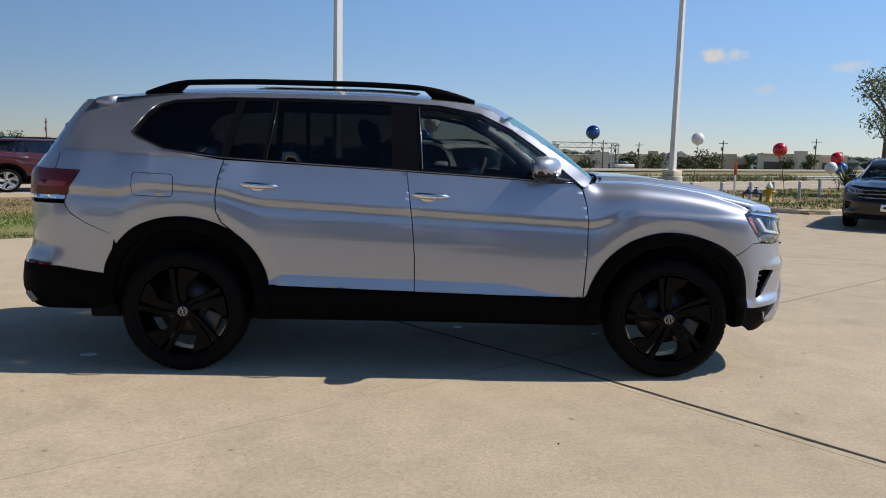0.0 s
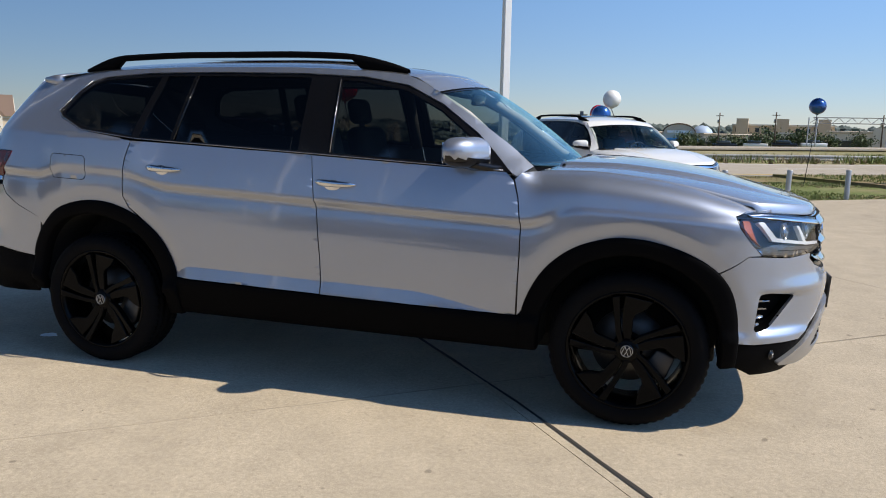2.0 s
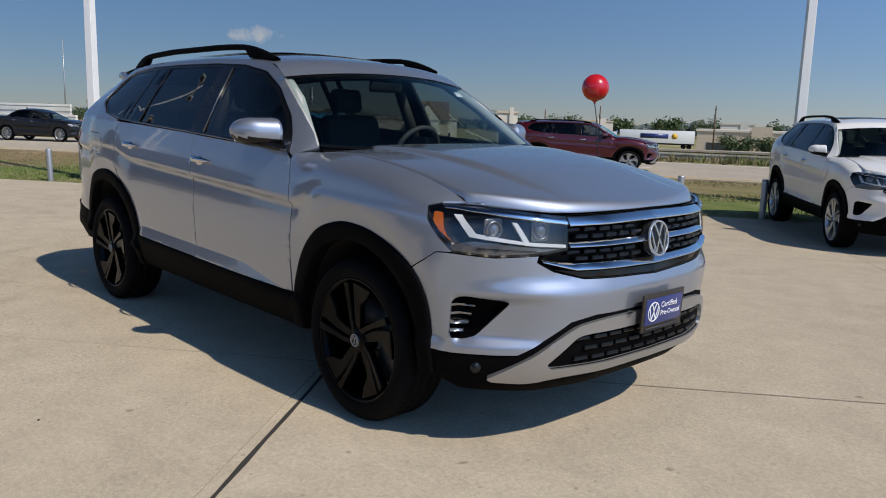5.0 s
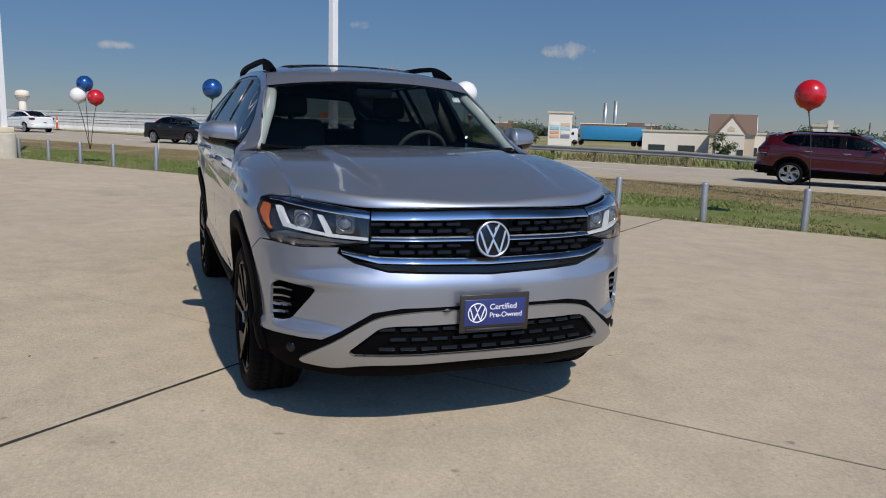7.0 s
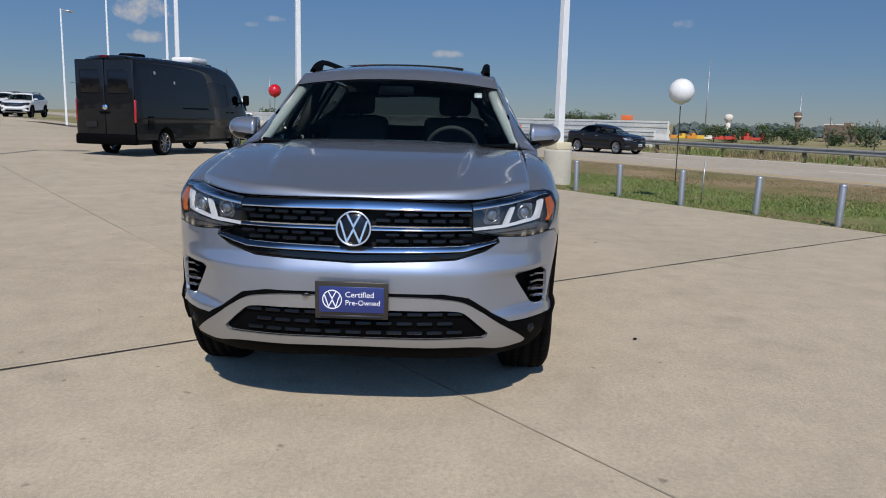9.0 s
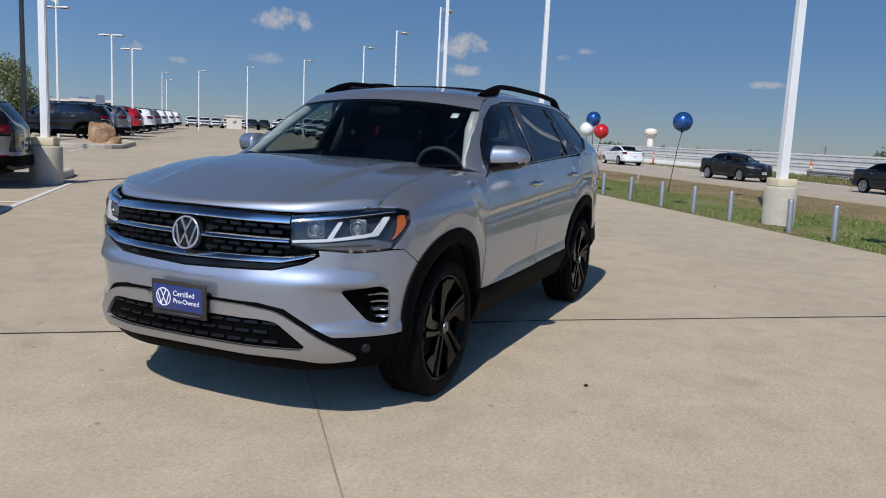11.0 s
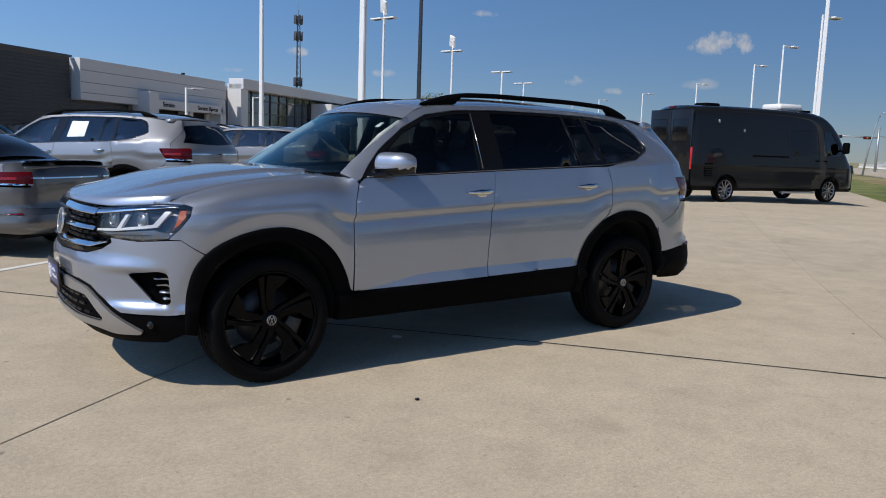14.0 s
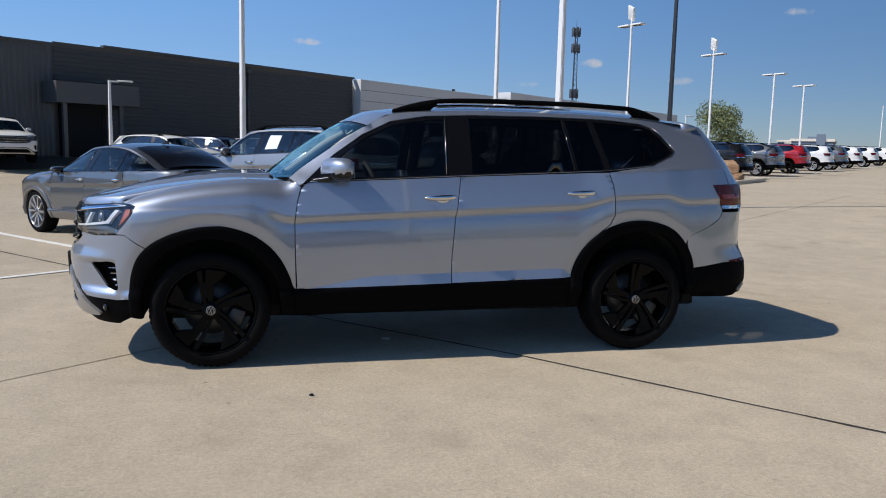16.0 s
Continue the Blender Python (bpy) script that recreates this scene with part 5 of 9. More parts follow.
def m_concrete(name, color, stain=0.10, rand=0.035):
    """Broom-finished concrete: broad stains, small blotches, grit and dark specks."""
    m = bpy.data.materials.new(name)
    m.use_nodes = True
    nt = m.node_tree
    b = nt.nodes["Principled BSDF"]
    b.inputs["Roughness"].default_value = 0.82
    b.inputs["Diffuse Roughness"].default_value = 0.15
    b.inputs["Specular IOR Level"].default_value = 0.2
    geo = nt.nodes.new("ShaderNodeNewGeometry")
    value = None
    for sc, det, lo, hi in ((0.45, 7, 1 - stain, 1 + stain), (3.2, 6, 0.88, 1.12), (46.0, 4, 0.82, 1.18), (260.0, 2, 0.70, 1.30)):
        n = nt.nodes.new("ShaderNodeTexNoise")
        n.inputs["Scale"].default_value, n.inputs["Detail"].default_value, n.inputs["Roughness"].default_value = sc, det, 0.68
        nt.links.new(geo.outputs["Position"], n.inputs["Vector"])
        mr = nt.nodes.new("ShaderNodeMapRange")
        mr.inputs[1].default_value, mr.inputs[2].default_value = 0.25, 0.75
        mr.inputs[3].default_value, mr.inputs[4].default_value = lo, hi
        nt.links.new(n.outputs["Fac"], mr.inputs[0])
        if value is None:
            value = mr.outputs[0]
        else:
            mu = nt.nodes.new("ShaderNodeMath")
            mu.operation = "MULTIPLY"
            nt.links.new(value, mu.inputs[0])
            nt.links.new(mr.outputs[0], mu.inputs[1])
            value = mu.outputs[0]
    # worn and wetted marks with soft edges
    n = nt.nodes.new("ShaderNodeTexNoise")
    n.inputs["Scale"].default_value, n.inputs["Detail"].default_value, n.inputs["Distortion"].default_value = 1.3, 9, 0.8
    nt.links.new(geo.outputs["Position"], n.inputs["Vector"])
    mr = nt.nodes.new("ShaderNodeMapRange")
    mr.inputs[1].default_value, mr.inputs[2].default_value, mr.inputs[3].default_value, mr.inputs[4].default_value = 0.58, 0.75, 1.0, 0.88
    nt.links.new(n.outputs["Fac"], mr.inputs[0])
    mu = nt.nodes.new("ShaderNodeMath")
    mu.operation = "MULTIPLY"
    nt.links.new(value, mu.inputs[0])
    nt.links.new(mr.outputs[0], mu.inputs[1])
    value = mu.outputs[0]
    # sparse pits, oil spots and rubbed dark patches
    for sc, r0, r1, dark in ((3.1, 0.035, 0.06, 0.62), (0.9, 0.05, 0.16, 0.88), (11.0, 0.05, 0.10, 0.72)):
        wob = nt.nodes.new("ShaderNodeTexNoise")
        wob.inputs["Scale"].default_value, wob.inputs["Detail"].default_value = sc * 4, 4
        nt.links.new(geo.outputs["Position"], wob.inputs["Vector"])
        shift = nt.nodes.new("ShaderNodeVectorMath")
        shift.operation = "MULTIPLY_ADD"
        nt.links.new(wob.outputs["Color"], shift.inputs[0])
        shift.inputs[1].default_value = (0.22 / sc,) * 3
        nt.links.new(geo.outputs["Position"], shift.inputs[2])
        vo = nt.nodes.new("ShaderNodeTexVoronoi")
        vo.inputs["Scale"].default_value = sc
        nt.links.new(shift.outputs[0], vo.inputs["Vector"])
        mr = nt.nodes.new("ShaderNodeMapRange")
        mr.inputs[1].default_value, mr.inputs[2].default_value, mr.inputs[3].default_value, mr.inputs[4].default_value = r0, r1, dark, 1.0
        nt.links.new(vo.outputs["Distance"], mr.inputs[0])
        mu = nt.nodes.new("ShaderNodeMath")
        mu.operation = "MULTIPLY"
        nt.links.new(value, mu.inputs[0])
        nt.links.new(mr.outputs[0], mu.inputs[1])
        value = mu.outputs[0]
    if rand:
        oi = nt.nodes.new("ShaderNodeObjectInfo")
        mr = nt.nodes.new("ShaderNodeMapRange")
        mr.inputs[3].default_value, mr.inputs[4].default_value = 1 - rand, 1 + rand
        nt.links.new(oi.outputs["Random"], mr.inputs[0])
        mu = nt.nodes.new("ShaderNodeMath")
        mu.operation = "MULTIPLY"
        nt.links.new(value, mu.inputs[0])
        nt.links.new(mr.outputs[0], mu.inputs[1])
        value = mu.outputs[0]
    sc = nt.nodes.new("ShaderNodeVectorMath")
    sc.operation = "SCALE"
    sc.inputs[0].default_value = color
    nt.links.new(value, sc.inputs["Scale"])
    nt.links.new(sc.outputs[0], b.inputs["Base Color"])
    n3 = nt.nodes.new("ShaderNodeTexNoise")
    n3.inputs["Scale"].default_value, n3.inputs["Detail"].default_value = 180, 4
    nt.links.new(geo.outputs["Position"], n3.inputs["Vector"])
    bp = nt.nodes.new("ShaderNodeBump")
    bp.inputs["Strength"].default_value, bp.inputs["Distance"].default_value = 0.35, 0.004
    nt.links.new(n3.outputs["Fac"], bp.inputs["Height"])
    nt.links.new(bp.outputs[0], b.inputs["Normal"])
    return m


M_CONC = m_concrete("concrete", (0.43, 0.365, 0.274))
M_ROADC = m_concrete("road_concrete", (0.40, 0.35, 0.28), 0.12, 0.0)
M_BASEC = m_concrete("footing_concrete", (0.50, 0.46, 0.38), 0.2, 0.0)
M_BARRC = m_concrete("barrier_concrete", (0.66, 0.645, 0.60), 0.15, 0.0)
M_LAND = m_ground("dry_land", (0.16, 0.17, 0.06), (0.27, 0.24, 0.12), (0.34, 0.30, 0.19), 0.03, 0.6)
M_VERGE = m_ground("verge_grass", (0.13, 0.145, 0.045), (0.23, 0.18, 0.09), (0.34, 0.25, 0.155), 0.32, 6.0)
M_VERGEG = m_ground("green_verge_grass", (0.10, 0.145, 0.034), (0.145, 0.17, 0.055), (0.26, 0.22, 0.115), 0.45, 6.0)
M_DARKJ = mat("joint_sealant", (0.035, 0.032, 0.028), 0.9, var=0.3, scale=8)
M_LINE = mat("road_paint_white", (0.68, 0.67, 0.63), 0.7, var=0.2, scale=4, fine=0.15, fine_scale=60)
M_YLINE = mat("road_paint_yellow", (0.55, 0.36, 0.06), 0.7, var=0.2, scale=4)

bm = bmesh.new()
us = [-3000, -900, -420, -220, -150, -100, -70, -45, -25, -10, 0, 12, 25, 45, 80, 140, 300, 900, 3000]
vs = [-3000, -800, -300, -150, -80, -50, -38, -30, -24, -18, -12, 0, 7, 12, 16, 25, 32, 45, 60, 80, 100, 120, 140, 200, 400, 1200, 3000]
grid = []
for u in us:
    row = []
    for v in vs:
        p = verge(u, v).translation
        row.append(bm.verts.new((p.x, p.y, land_z(p.x, p.y) - 0.16)))
    grid.append(row)
for r1, r2 in zip(grid, grid[1:]):
    for i in range(len(vs) - 1):
        bm.faces.new((r1[i], r2[i], r2[i + 1], r1[i + 1]))
tagged(link("ground", bm, M_LAND), "dry tan and green plain reaching the horizon", "ground", kind="structure")


def strip(name, edges, material, label, category, z=0.0, thick=0.12):
    """A slab between pairs of edge points (near, far), following the land."""
    bm = bmesh.new()
    rows = []
    for p, q in edges:
        r = []
        for k in range(5):
            w = Vector(p).lerp(Vector(q), k / 4)
            r.append(bm.verts.new((w.x, w.y, land_z(w.x, w.y) + z)))
        rows.append(r)
    for a, b in zip(rows, rows[1:]):
        for i in range(4):
            bm.faces.new((a[i], b[i], b[i + 1], a[i + 1]))
    r = bmesh.ops.extrude_face_region(bm, geom=list(bm.faces))
    bmesh.ops.translate(bm, vec=(0, 0, -thick), verts=[v for v in r["geom"] if isinstance(v, bmesh.types.BMVert)])
    bmesh.ops.recalc_face_normals(bm, faces=bm.faces)
    return tagged(link(name, bm, material, smooth=False), label, category, kind="structure")


def near_v(u):
    return 16.3 - 3.3 * float(sstep(2, 24, u))


def far_v(u):
    return 25.2 - 5.4 * float(sstep(2, 24, u)) + 3.0 * float(sstep(-20, -60, u))


us = [-400, -250, -150, -100, -80, -60, -50, -40, -30, -22, -16, -10, -5, 0, 4, 8, 12, 16, 20, 24, 30, 40, 60, 100, 200]


def vp(u, v):
    return tuple(verge(u, v).translation)


strip("road", [(vp(u, near_v(u)), vp(u, far_v(u))) for u in us], M_ROADC, "pale concrete frontage road", "road", 0.0)
strip("road_highway", [(vp(u, far_v(u) + 20), vp(u, far_v(u) + 42)) for u in us], M_ROADC, "pale concrete main highway", "road", 0.02)
strip("trim_lane_line", [(vp(u, near_v(u) + 0.45), vp(u, near_v(u) + 0.60)) for u in us], M_YLINE, "worn yellow edge line", "road marking", 0.005, 0.004)
strip("trim_edge_line", [(vp(u, far_v(u) - 0.6), vp(u, far_v(u) - 0.45)) for u in us], M_LINE, "worn white edge line", "road marking", 0.005, 0.004)
for u in np.arange(-90, 60, 9.0):
    m = (near_v(u) + far_v(u)) / 2
    strip("trim_lane_dash", [(vp(u, m - 0.06), vp(u, m + 0.06)), (vp(u + 3, m - 0.06), vp(u + 3, m + 0.06))], M_LINE, "worn white lane dash", "road marking", 0.005, 0.004)
edge_v = lambda u: min(11.3 + 0.9 * noise.noise(Vector((u * 0.31, 2.7, 0))) + 0.5 * noise.noise(Vector((u * 1.3, 5.1, 0))), near_v(u) - 0.4)
strip("lawn", [(vp(u, 7.7), vp(u, edge_v(u))) for u in np.arange(-64, 15.1, 0.5)], M_VERGEG, "mown green grass beside the concrete", "grass", -0.02)
strip("lawn_dry", [(vp(u, edge_v(u)), vp(u, near_v(u))) for u in np.arange(-64, 15.1, 0.5)], M_VERGE, "dry brown grass beside the road", "grass", -0.02)
strip("lawn_east", [(vp(u, 5.3), vp(u, near_v(u))) for u in np.arange(15.2, 70, 3.0)], M_VERGE, "mown grass behind the kerb", "grass", 0.05)


def kerb(name, pts, w=0.14, h=0.11, label="pale concrete kerb"):
    rows = []
    for i, p in enumerate(pts):
        p = Vector(p)
        d = (Vector(pts[min(i + 1, len(pts) - 1)]) - Vector(pts[max(i - 1, 0)])).normalized()
        n = Vector((-d.y, d.x, 0))
        z = land_z(p.x, p.y)
        rows.append([p + n * o + Vector((0, 0, z + hh)) for o, hh in ((-w / 2, -0.05), (-w / 2, h - 0.03), (-w / 2 + 0.03, h), (w / 2, h), (w / 2, -0.05))])
    bm = loft(rows)
    bmesh.ops.recalc_face_normals(bm, faces=bm.faces)
    return tagged(link(name, bm, M_BASEC, smooth=False), label, "kerb", kind="structure")


kerb("kerb", [vp(15.1, 8.6), vp(15.1, 7.0), vp(15.2, 5.6), vp(15.8, 5.15), vp(18, 5.0), vp(40, 5.0), vp(70, 5.0)])

# the island of grass towards the building, and the small one with the boulders
def island(name, a0, a1, b0, b1, material, label):
    pts = rounded([(a0, b0), (a1, b0), (a1, b1), (a0, b1)], 1.2, 6)
    w = [lot(a, b).translation for a, b in pts]
    bm = bmesh.new()
    f = bm.faces.new([bm.verts.new((p.x, p.y, land_z(p.x, p.y) + 0.13)) for p in w])
    r = bmesh.ops.extrude_face_region(bm, geom=[f])
    bmesh.ops.translate(bm, vec=(0, 0, -0.2), verts=[v for v in r["geom"] if isinstance(v, bmesh.types.BMVert)])
    bmesh.ops.recalc_face_normals(bm, faces=bm.faces)
    tagged(link(name, bm, material, smooth=False), label, "island", kind="structure")
    kerb(name + "_kerb", [tuple(p) for p in w] + [tuple(w[0])], 0.16, 0.17)


M_LAWN = m_ground("watered_lawn", (0.08, 0.16, 0.028), (0.12, 0.20, 0.04), (0.18, 0.20, 0.07), 0.5, 7.0)
island("island_lawn", -5.4, 16, -23.6, -19.6, M_LAWN, "raised grass island with a concrete kerb")
island("island_lamp", -14.2, -11.6, -8.6, -4.9, M_CONC, "small raised concrete island")
island("island_rocks", -33.0, -27.0, -8.6, -5.8, M_CONC, "low concrete island with boulders")

# ---- verge furniture ----
M_GALV = mat("galvanised_steel", (0.42, 0.43, 0.44), 0.45, metal=0.7, var=0.2, scale=6, fine=0.12, fine_scale=40)
M_POLEW = mat("white_pole_paint", (0.78, 0.78, 0.77), 0.4, var=0.06, scale=3, fine=0.04, fine_scale=30)
M_POLEK = mat("black_pole_paint", (0.02, 0.02, 0.022), 0.4, var=0.1, scale=4)
M_CREAM = mat("cream_collar", (0.66, 0.58, 0.40), 0.6, var=0.1, scale=8)
M_WOODP = mat("utility_wood", (0.12, 0.085, 0.06), 0.9, var=0.25, scale=4)
M_RED = mat("red_balloon", (0.55, 0.012, 0.02), 0.25, coat=0.5)
M_BLU = mat("blue_balloon", (0.02, 0.10, 0.32), 0.22, metal=0.5, coat=0.6)
M_WHT = mat("white_balloon", (0.80, 0.79, 0.76), 0.3, coat=0.3)
M_CORD = mat("dark_cord", (0.03, 0.03, 0.03), 0.8)
M_ORANGE = mat("orange_plastic", (0.62, 0.12, 0.02), 0.6, var=0.1, scale=6)

bol = empty("bollard", "round galvanised steel bollard at the edge of the concrete", "bollard", "bollards along the verge")
part("post", revolve([(0.051, -0.1), (0.051, 0.555), (0.048, 0.568)], 20), M_GALV, bol)
part("cap", revolve([(0.054, 0.552), (0.054, 0.578), (0.045, 0.590), (0.02, 0.595), (0.0, 0.596)], 20), M_GALV, bol)
spots = [(u, 7.9) for u in (-25.5, -23.7, -22.0, -20.3, -18.6, -16.9, -15.4, -13.6, -11.8, -10.15, -8.6, -6.75, -5.5, -4.0, -2.5, -1.12, 0.3, 1.68, 2.9, 4.1, 5.6, 7.1, 8.6, 10.1, 11.6, 13.0)] + [(14.4 + 1.45 * k, 9.2) for k in range(7)]
bol.matrix_basis = verge(*spots[0])
rb_ = random.Random(3)
for u, v in spots[1:]:
    copy_thing(bol, verge(u + rb_.uniform(-0.04, 0.04), v + rb_.uniform(-0.05, 0.05), 0, rb_.uniform(0, 360)) @ pose(0, 0, 0, rb_.uniform(-1.5, 1.5), rb_.uniform(-1.5, 1.5), 0))


def balloon(material, colour, at, foot, r=0.21):
    b = empty("balloon", "round glossy %s balloon tied to a stick on a bollard" % colour, "balloon", "balloons along the verge")
    b.matrix_basis = Matrix.Translation(at)
    prof = [(0.0, 1.0)] + [(math.sin(a), math.cos(a)) for a in np.linspace(0.12, 2.6, 22)] + [(0.30, -0.92), (0.12, -1.04), (0.05, -1.10), (0.09, -1.16)]
    part("skin", revolve([(r * x, r * z) for x, z in prof], 32), material, b)
    d = Vector(foot) - Vector(at)
    part("stick", tube([(0, 0, -1.1 * r), tuple(d * 0.35 + Vector((0.02, 0, -0.05))), tuple(d)], 0.009, 5), M_CORD, b)
    return b


for m, c, at, foot, r in (
    (M_RED, "red", (-4.05, 8.35, 1.98), (-3.9, 8.4, 0.3), 0.235),
    (M_WHT, "white", (-8.10, 4.18, 1.94), (-8.08, 4.18, 0.3), 0.22),
    (M_BLU, "blue", (-14.49, 0.15, 2.05), (-14.46, -0.05, 0.3), 0.24),
    (M_RED, "red", (-18.30, -2.66, 1.81), (-18.29, -2.85, 0.4), 0.22),
    (M_WHT, "white", (-18.25, -3.10, 1.85), (-18.29, -2.86, 0.4), 0.215),
    (M_BLU, "blue", (-18.27, -2.92, 2.17), (-18.29, -2.87, 0.4), 0.22),
    (M_RED, "red", (-24.6, -7.1, 2.25), (-24.6, -7.1, 0.3), 0.25),
    (M_WHT, "white", (0.22, 13.35, 1.98), (0.75, 13.3, 0.1), 0.20),
    (M_BLU, "blue", (0.02, 13.12, 1.62), (0.75, 13.3, 0.1), 0.215),
    (M_RED, "red", (-0.10, 13.75, 1.66), (0.75, 13.3, 0.1), 0.20),
    (M_BLU, "blue", (5.1, 17.6, 1.98), (4.85, 17.0, 0.0), 0.21),
    (M_WHT, "white", (9.4, 20.7, 1.93), (9.2, 20.4, 0.0), 0.215),
    (M_RED, "red", (10.8, 17.58, 1.60), (11.0, 17.5, 0.3), 0.21),
    (M_RED, "red", (13.5, 19.29, 1.38), (13.6, 19.2, 0.3), 0.20),
    (M_WHT, "white", (13.2, 19.05, 1.08), (13.6, 19.2, 0.3), 0.19),
    (M_BLU, "blue", (13.62, 19.22, 1.05), (13.6, 19.2, 0.3), 0.21),
):
    balloon(m, c, at, foot, r)


def big_pole(x, y, h=11.0, w=0.175, material=None, base=True, turn=ROAD, label="tall square white light pole on a concrete footing"):
    z = land_z(x, y)
    p = empty("light_pole", label, "light pole")
    p.matrix_basis = pose(x, y, z, 0, 0, turn)
    zb = 0.0
    if base:
        part("footing", revolve([(0.31, -0.1), (0.31, 0.70), (0.29, 0.75), (0.0, 0.75)], 32), M_BASEC, p)
        part("collar", box((0.42, 0.42, 0.16), pose(0, 0, 0.83), 0.02), M_CREAM, p)
        zb = 0.85
    bm = bmesh.new()
    bmesh.ops.create_cube(bm, size=1, matrix=pose(0, 0, (zb + h) / 2) @ Matrix.Diagonal((w, w, h - zb, 1)))
    for v in bm.verts:
        if v.co.z > h / 2:
            v.co.x *= 0.62
            v.co.y *= 0.62
    bmesh.ops.bevel(bm, geom=[e for e in bm.edges if abs((e.verts[0].co - e.verts[1].co).z) > 1], offset=0.015, segments=2, affect="EDGES")
    part("shaft", bm, material or M_POLEW, p, smooth=False)
    return p


def lamp_head(p, z, ang, arm=0.9, up=0.0):
    h = part("lamp_arm", box((arm, 0.07, 0.06), pose(0, 0, z, 0, 0, ang) @ pose(arm / 2, 0, 0, 0, -up, 0), 0.01), M_POLEW, p)
    part("lamp_head", box((0.62, 0.34, 0.07), pose(0, 0, z, 0, 0, ang) @ pose(arm + 0.25, 0, 0.02, 0, -up, 0), 0.02), M_POLEW, h)
    part("lamp_glass", box((0.42, 0.24, 0.012), pose(0, 0, z, 0, 0, ang) @ pose(arm + 0.25, 0, -0.022, 0, -up, 0)), M_GLOSS, h)


for x, y in ((7.6, 17.7), (-11.7, 2.5), (-20.6, -5.3), (-1.9, 11.8), (-26.5, -11.6)):
    q = big_pole(x, y, base=y < 18)
    lamp_head(q, 10.6, 0)
    lamp_head(q, 10.6, 180)
q = big_pole(-5.72, -10.93, w=0.15)
lamp_head(q, 10.6, 90)
for x, y in ((1.39, -17.86), (-7.64, -21.67)):
    big_pole(x, y, 10.5, 0.15, base=False, turn=LOT, label="tall square white light pole in the lot")
q = big_pole(-18.24, -27.56, 11.5, 0.20, M_POLEK, False, LOT, "tall black flag pole in the lot")
for x, y, h, flood in ((-15.1, -25.8, 6.7, True), (-21.9, -29.9, 6.15, True), (-27.0, -31.8, 5.5, False), (-31.2, -34.6, 5.2, False)):
    q = big_pole(x, y, h, 0.13, base=False, turn=LOT, label="white lot lamp post with two flat heads")
    for a in (70, 250):
        lamp_head(q, h + 0.03, a, 0.12)
    if flood:
        part("flood_arm", box((0.06, 0.06, 0.45), pose(0, 0, h + 0.2)), M_POLEW, q)
        part("flood_head", box((0.42, 0.10, 0.62), pose(0.05, 0, h + 0.55, 20, 25, 60), 0.02), M_POLEW, q)
        part("flood_glass", box((0.30, 0.012, 0.40), pose(0.05, 0, h + 0.55, 20, 25, 60) @ pose(0, 0.056, 0)), M_GLOSS, q)
for x, y, h in ((-28.0, -12.6, 7.2), (-34.3, -18.1, 7.0), (-40.1, -23.5, 6.7), (-47.0, -32.8, 6.2), (-50.5, -41.0, 5.9), (-53.5, -49.0, 5.7), (-67.4, -66.8, 6.4), (-80, -78, 6.5)):
    q = big_pole(x, y, h, 0.12, base=False, turn=120, label="white lot lamp post with one bent arm")
    lamp_head(q, h - 0.05, 60, 0.7)
for x, y, h, a in ((6.8, -29.0, 3.9, 150), (-9.2, -35.5, 3.75, 150), (-18.5, -50.0, 4.3, 150), (-29.0, -52.0, 4.4, 150), (-40, -62, 4.8, 150)):
    q = big_pole(x, y, h, 0.15, base=False, turn=LOT, label="small white lamp post by the building")
    lamp_head(q, h - 0.05, a, 0.35)

# guard rail between the roads
M_RAILG = mat("weathered_guardrail", (0.40, 0.39, 0.37), 0.5, metal=0.45, var=0.25, scale=3, fine=0.1, fine_scale=25)


def drop(p):
    """The rail stands lower where the road dips."""
    u = _c * p.x + _s * p.y
    return 0.26 * float(sstep(-8, 2, u)) + 0.10 * float(sstep(24, 34, u))


def guard_rail(name, pts, h=0.58):
    g = empty(name, "weathered steel guard rail on short posts", "guard rail")
    rows = []
    prof = [(0.0, 0.12), (0.06, 0.09), (0.06, 0.05), (0.0, 0.016), (0.0, -0.016), (0.06, -0.05), (0.06, -0.09), (0.0, -0.12)]
    for i, p in enumerate(pts):
        p = Vector(p)
        d = (Vector(pts[min(i + 1, len(pts) - 1)]) - Vector(pts[max(i - 1, 0)])).normalized()
        n = Vector((d.y, -d.x, 0))
        rows.append([p + n * o + Vector((0, 0, land_z(p.x, p.y) + h - drop(p) - 0.15 + zz)) for o, zz in prof])
    bm = loft(rows)
    part("beam", bm, M_RAILG, g, smooth=False)
    first = None
    for i in range(len(pts) - 1):
        a, b = Vector(pts[i]), Vector(pts[i + 1])
        k = max(1, int((b - a).length / 1.9))
        for j in range(k):
            p = a.lerp(b, j / k)
            if (p.length > 70):
                continue
            m = Matrix.Translation((p.x, p.y, land_z(p.x, p.y))) @ pose(0, 0, 0, 0, 0, ROAD) @ pose(0, 0.1, 0.20 - drop(p))
            if first is None:
                first = part("rail_post", box((0.12, 0.16, 0.62)), M_WOODP, g, smooth=False)
                first.matrix_basis = m
            else:
                share("rail_post", first.data, g, m)
    return g


guard_rail("guard_rail", [vp(u, far_v(u) + 1.9) for u in (-34, -30, -24, -18, -12, -6, 0, 6, 12, 18, 24, 32, 45, 70, 110)])

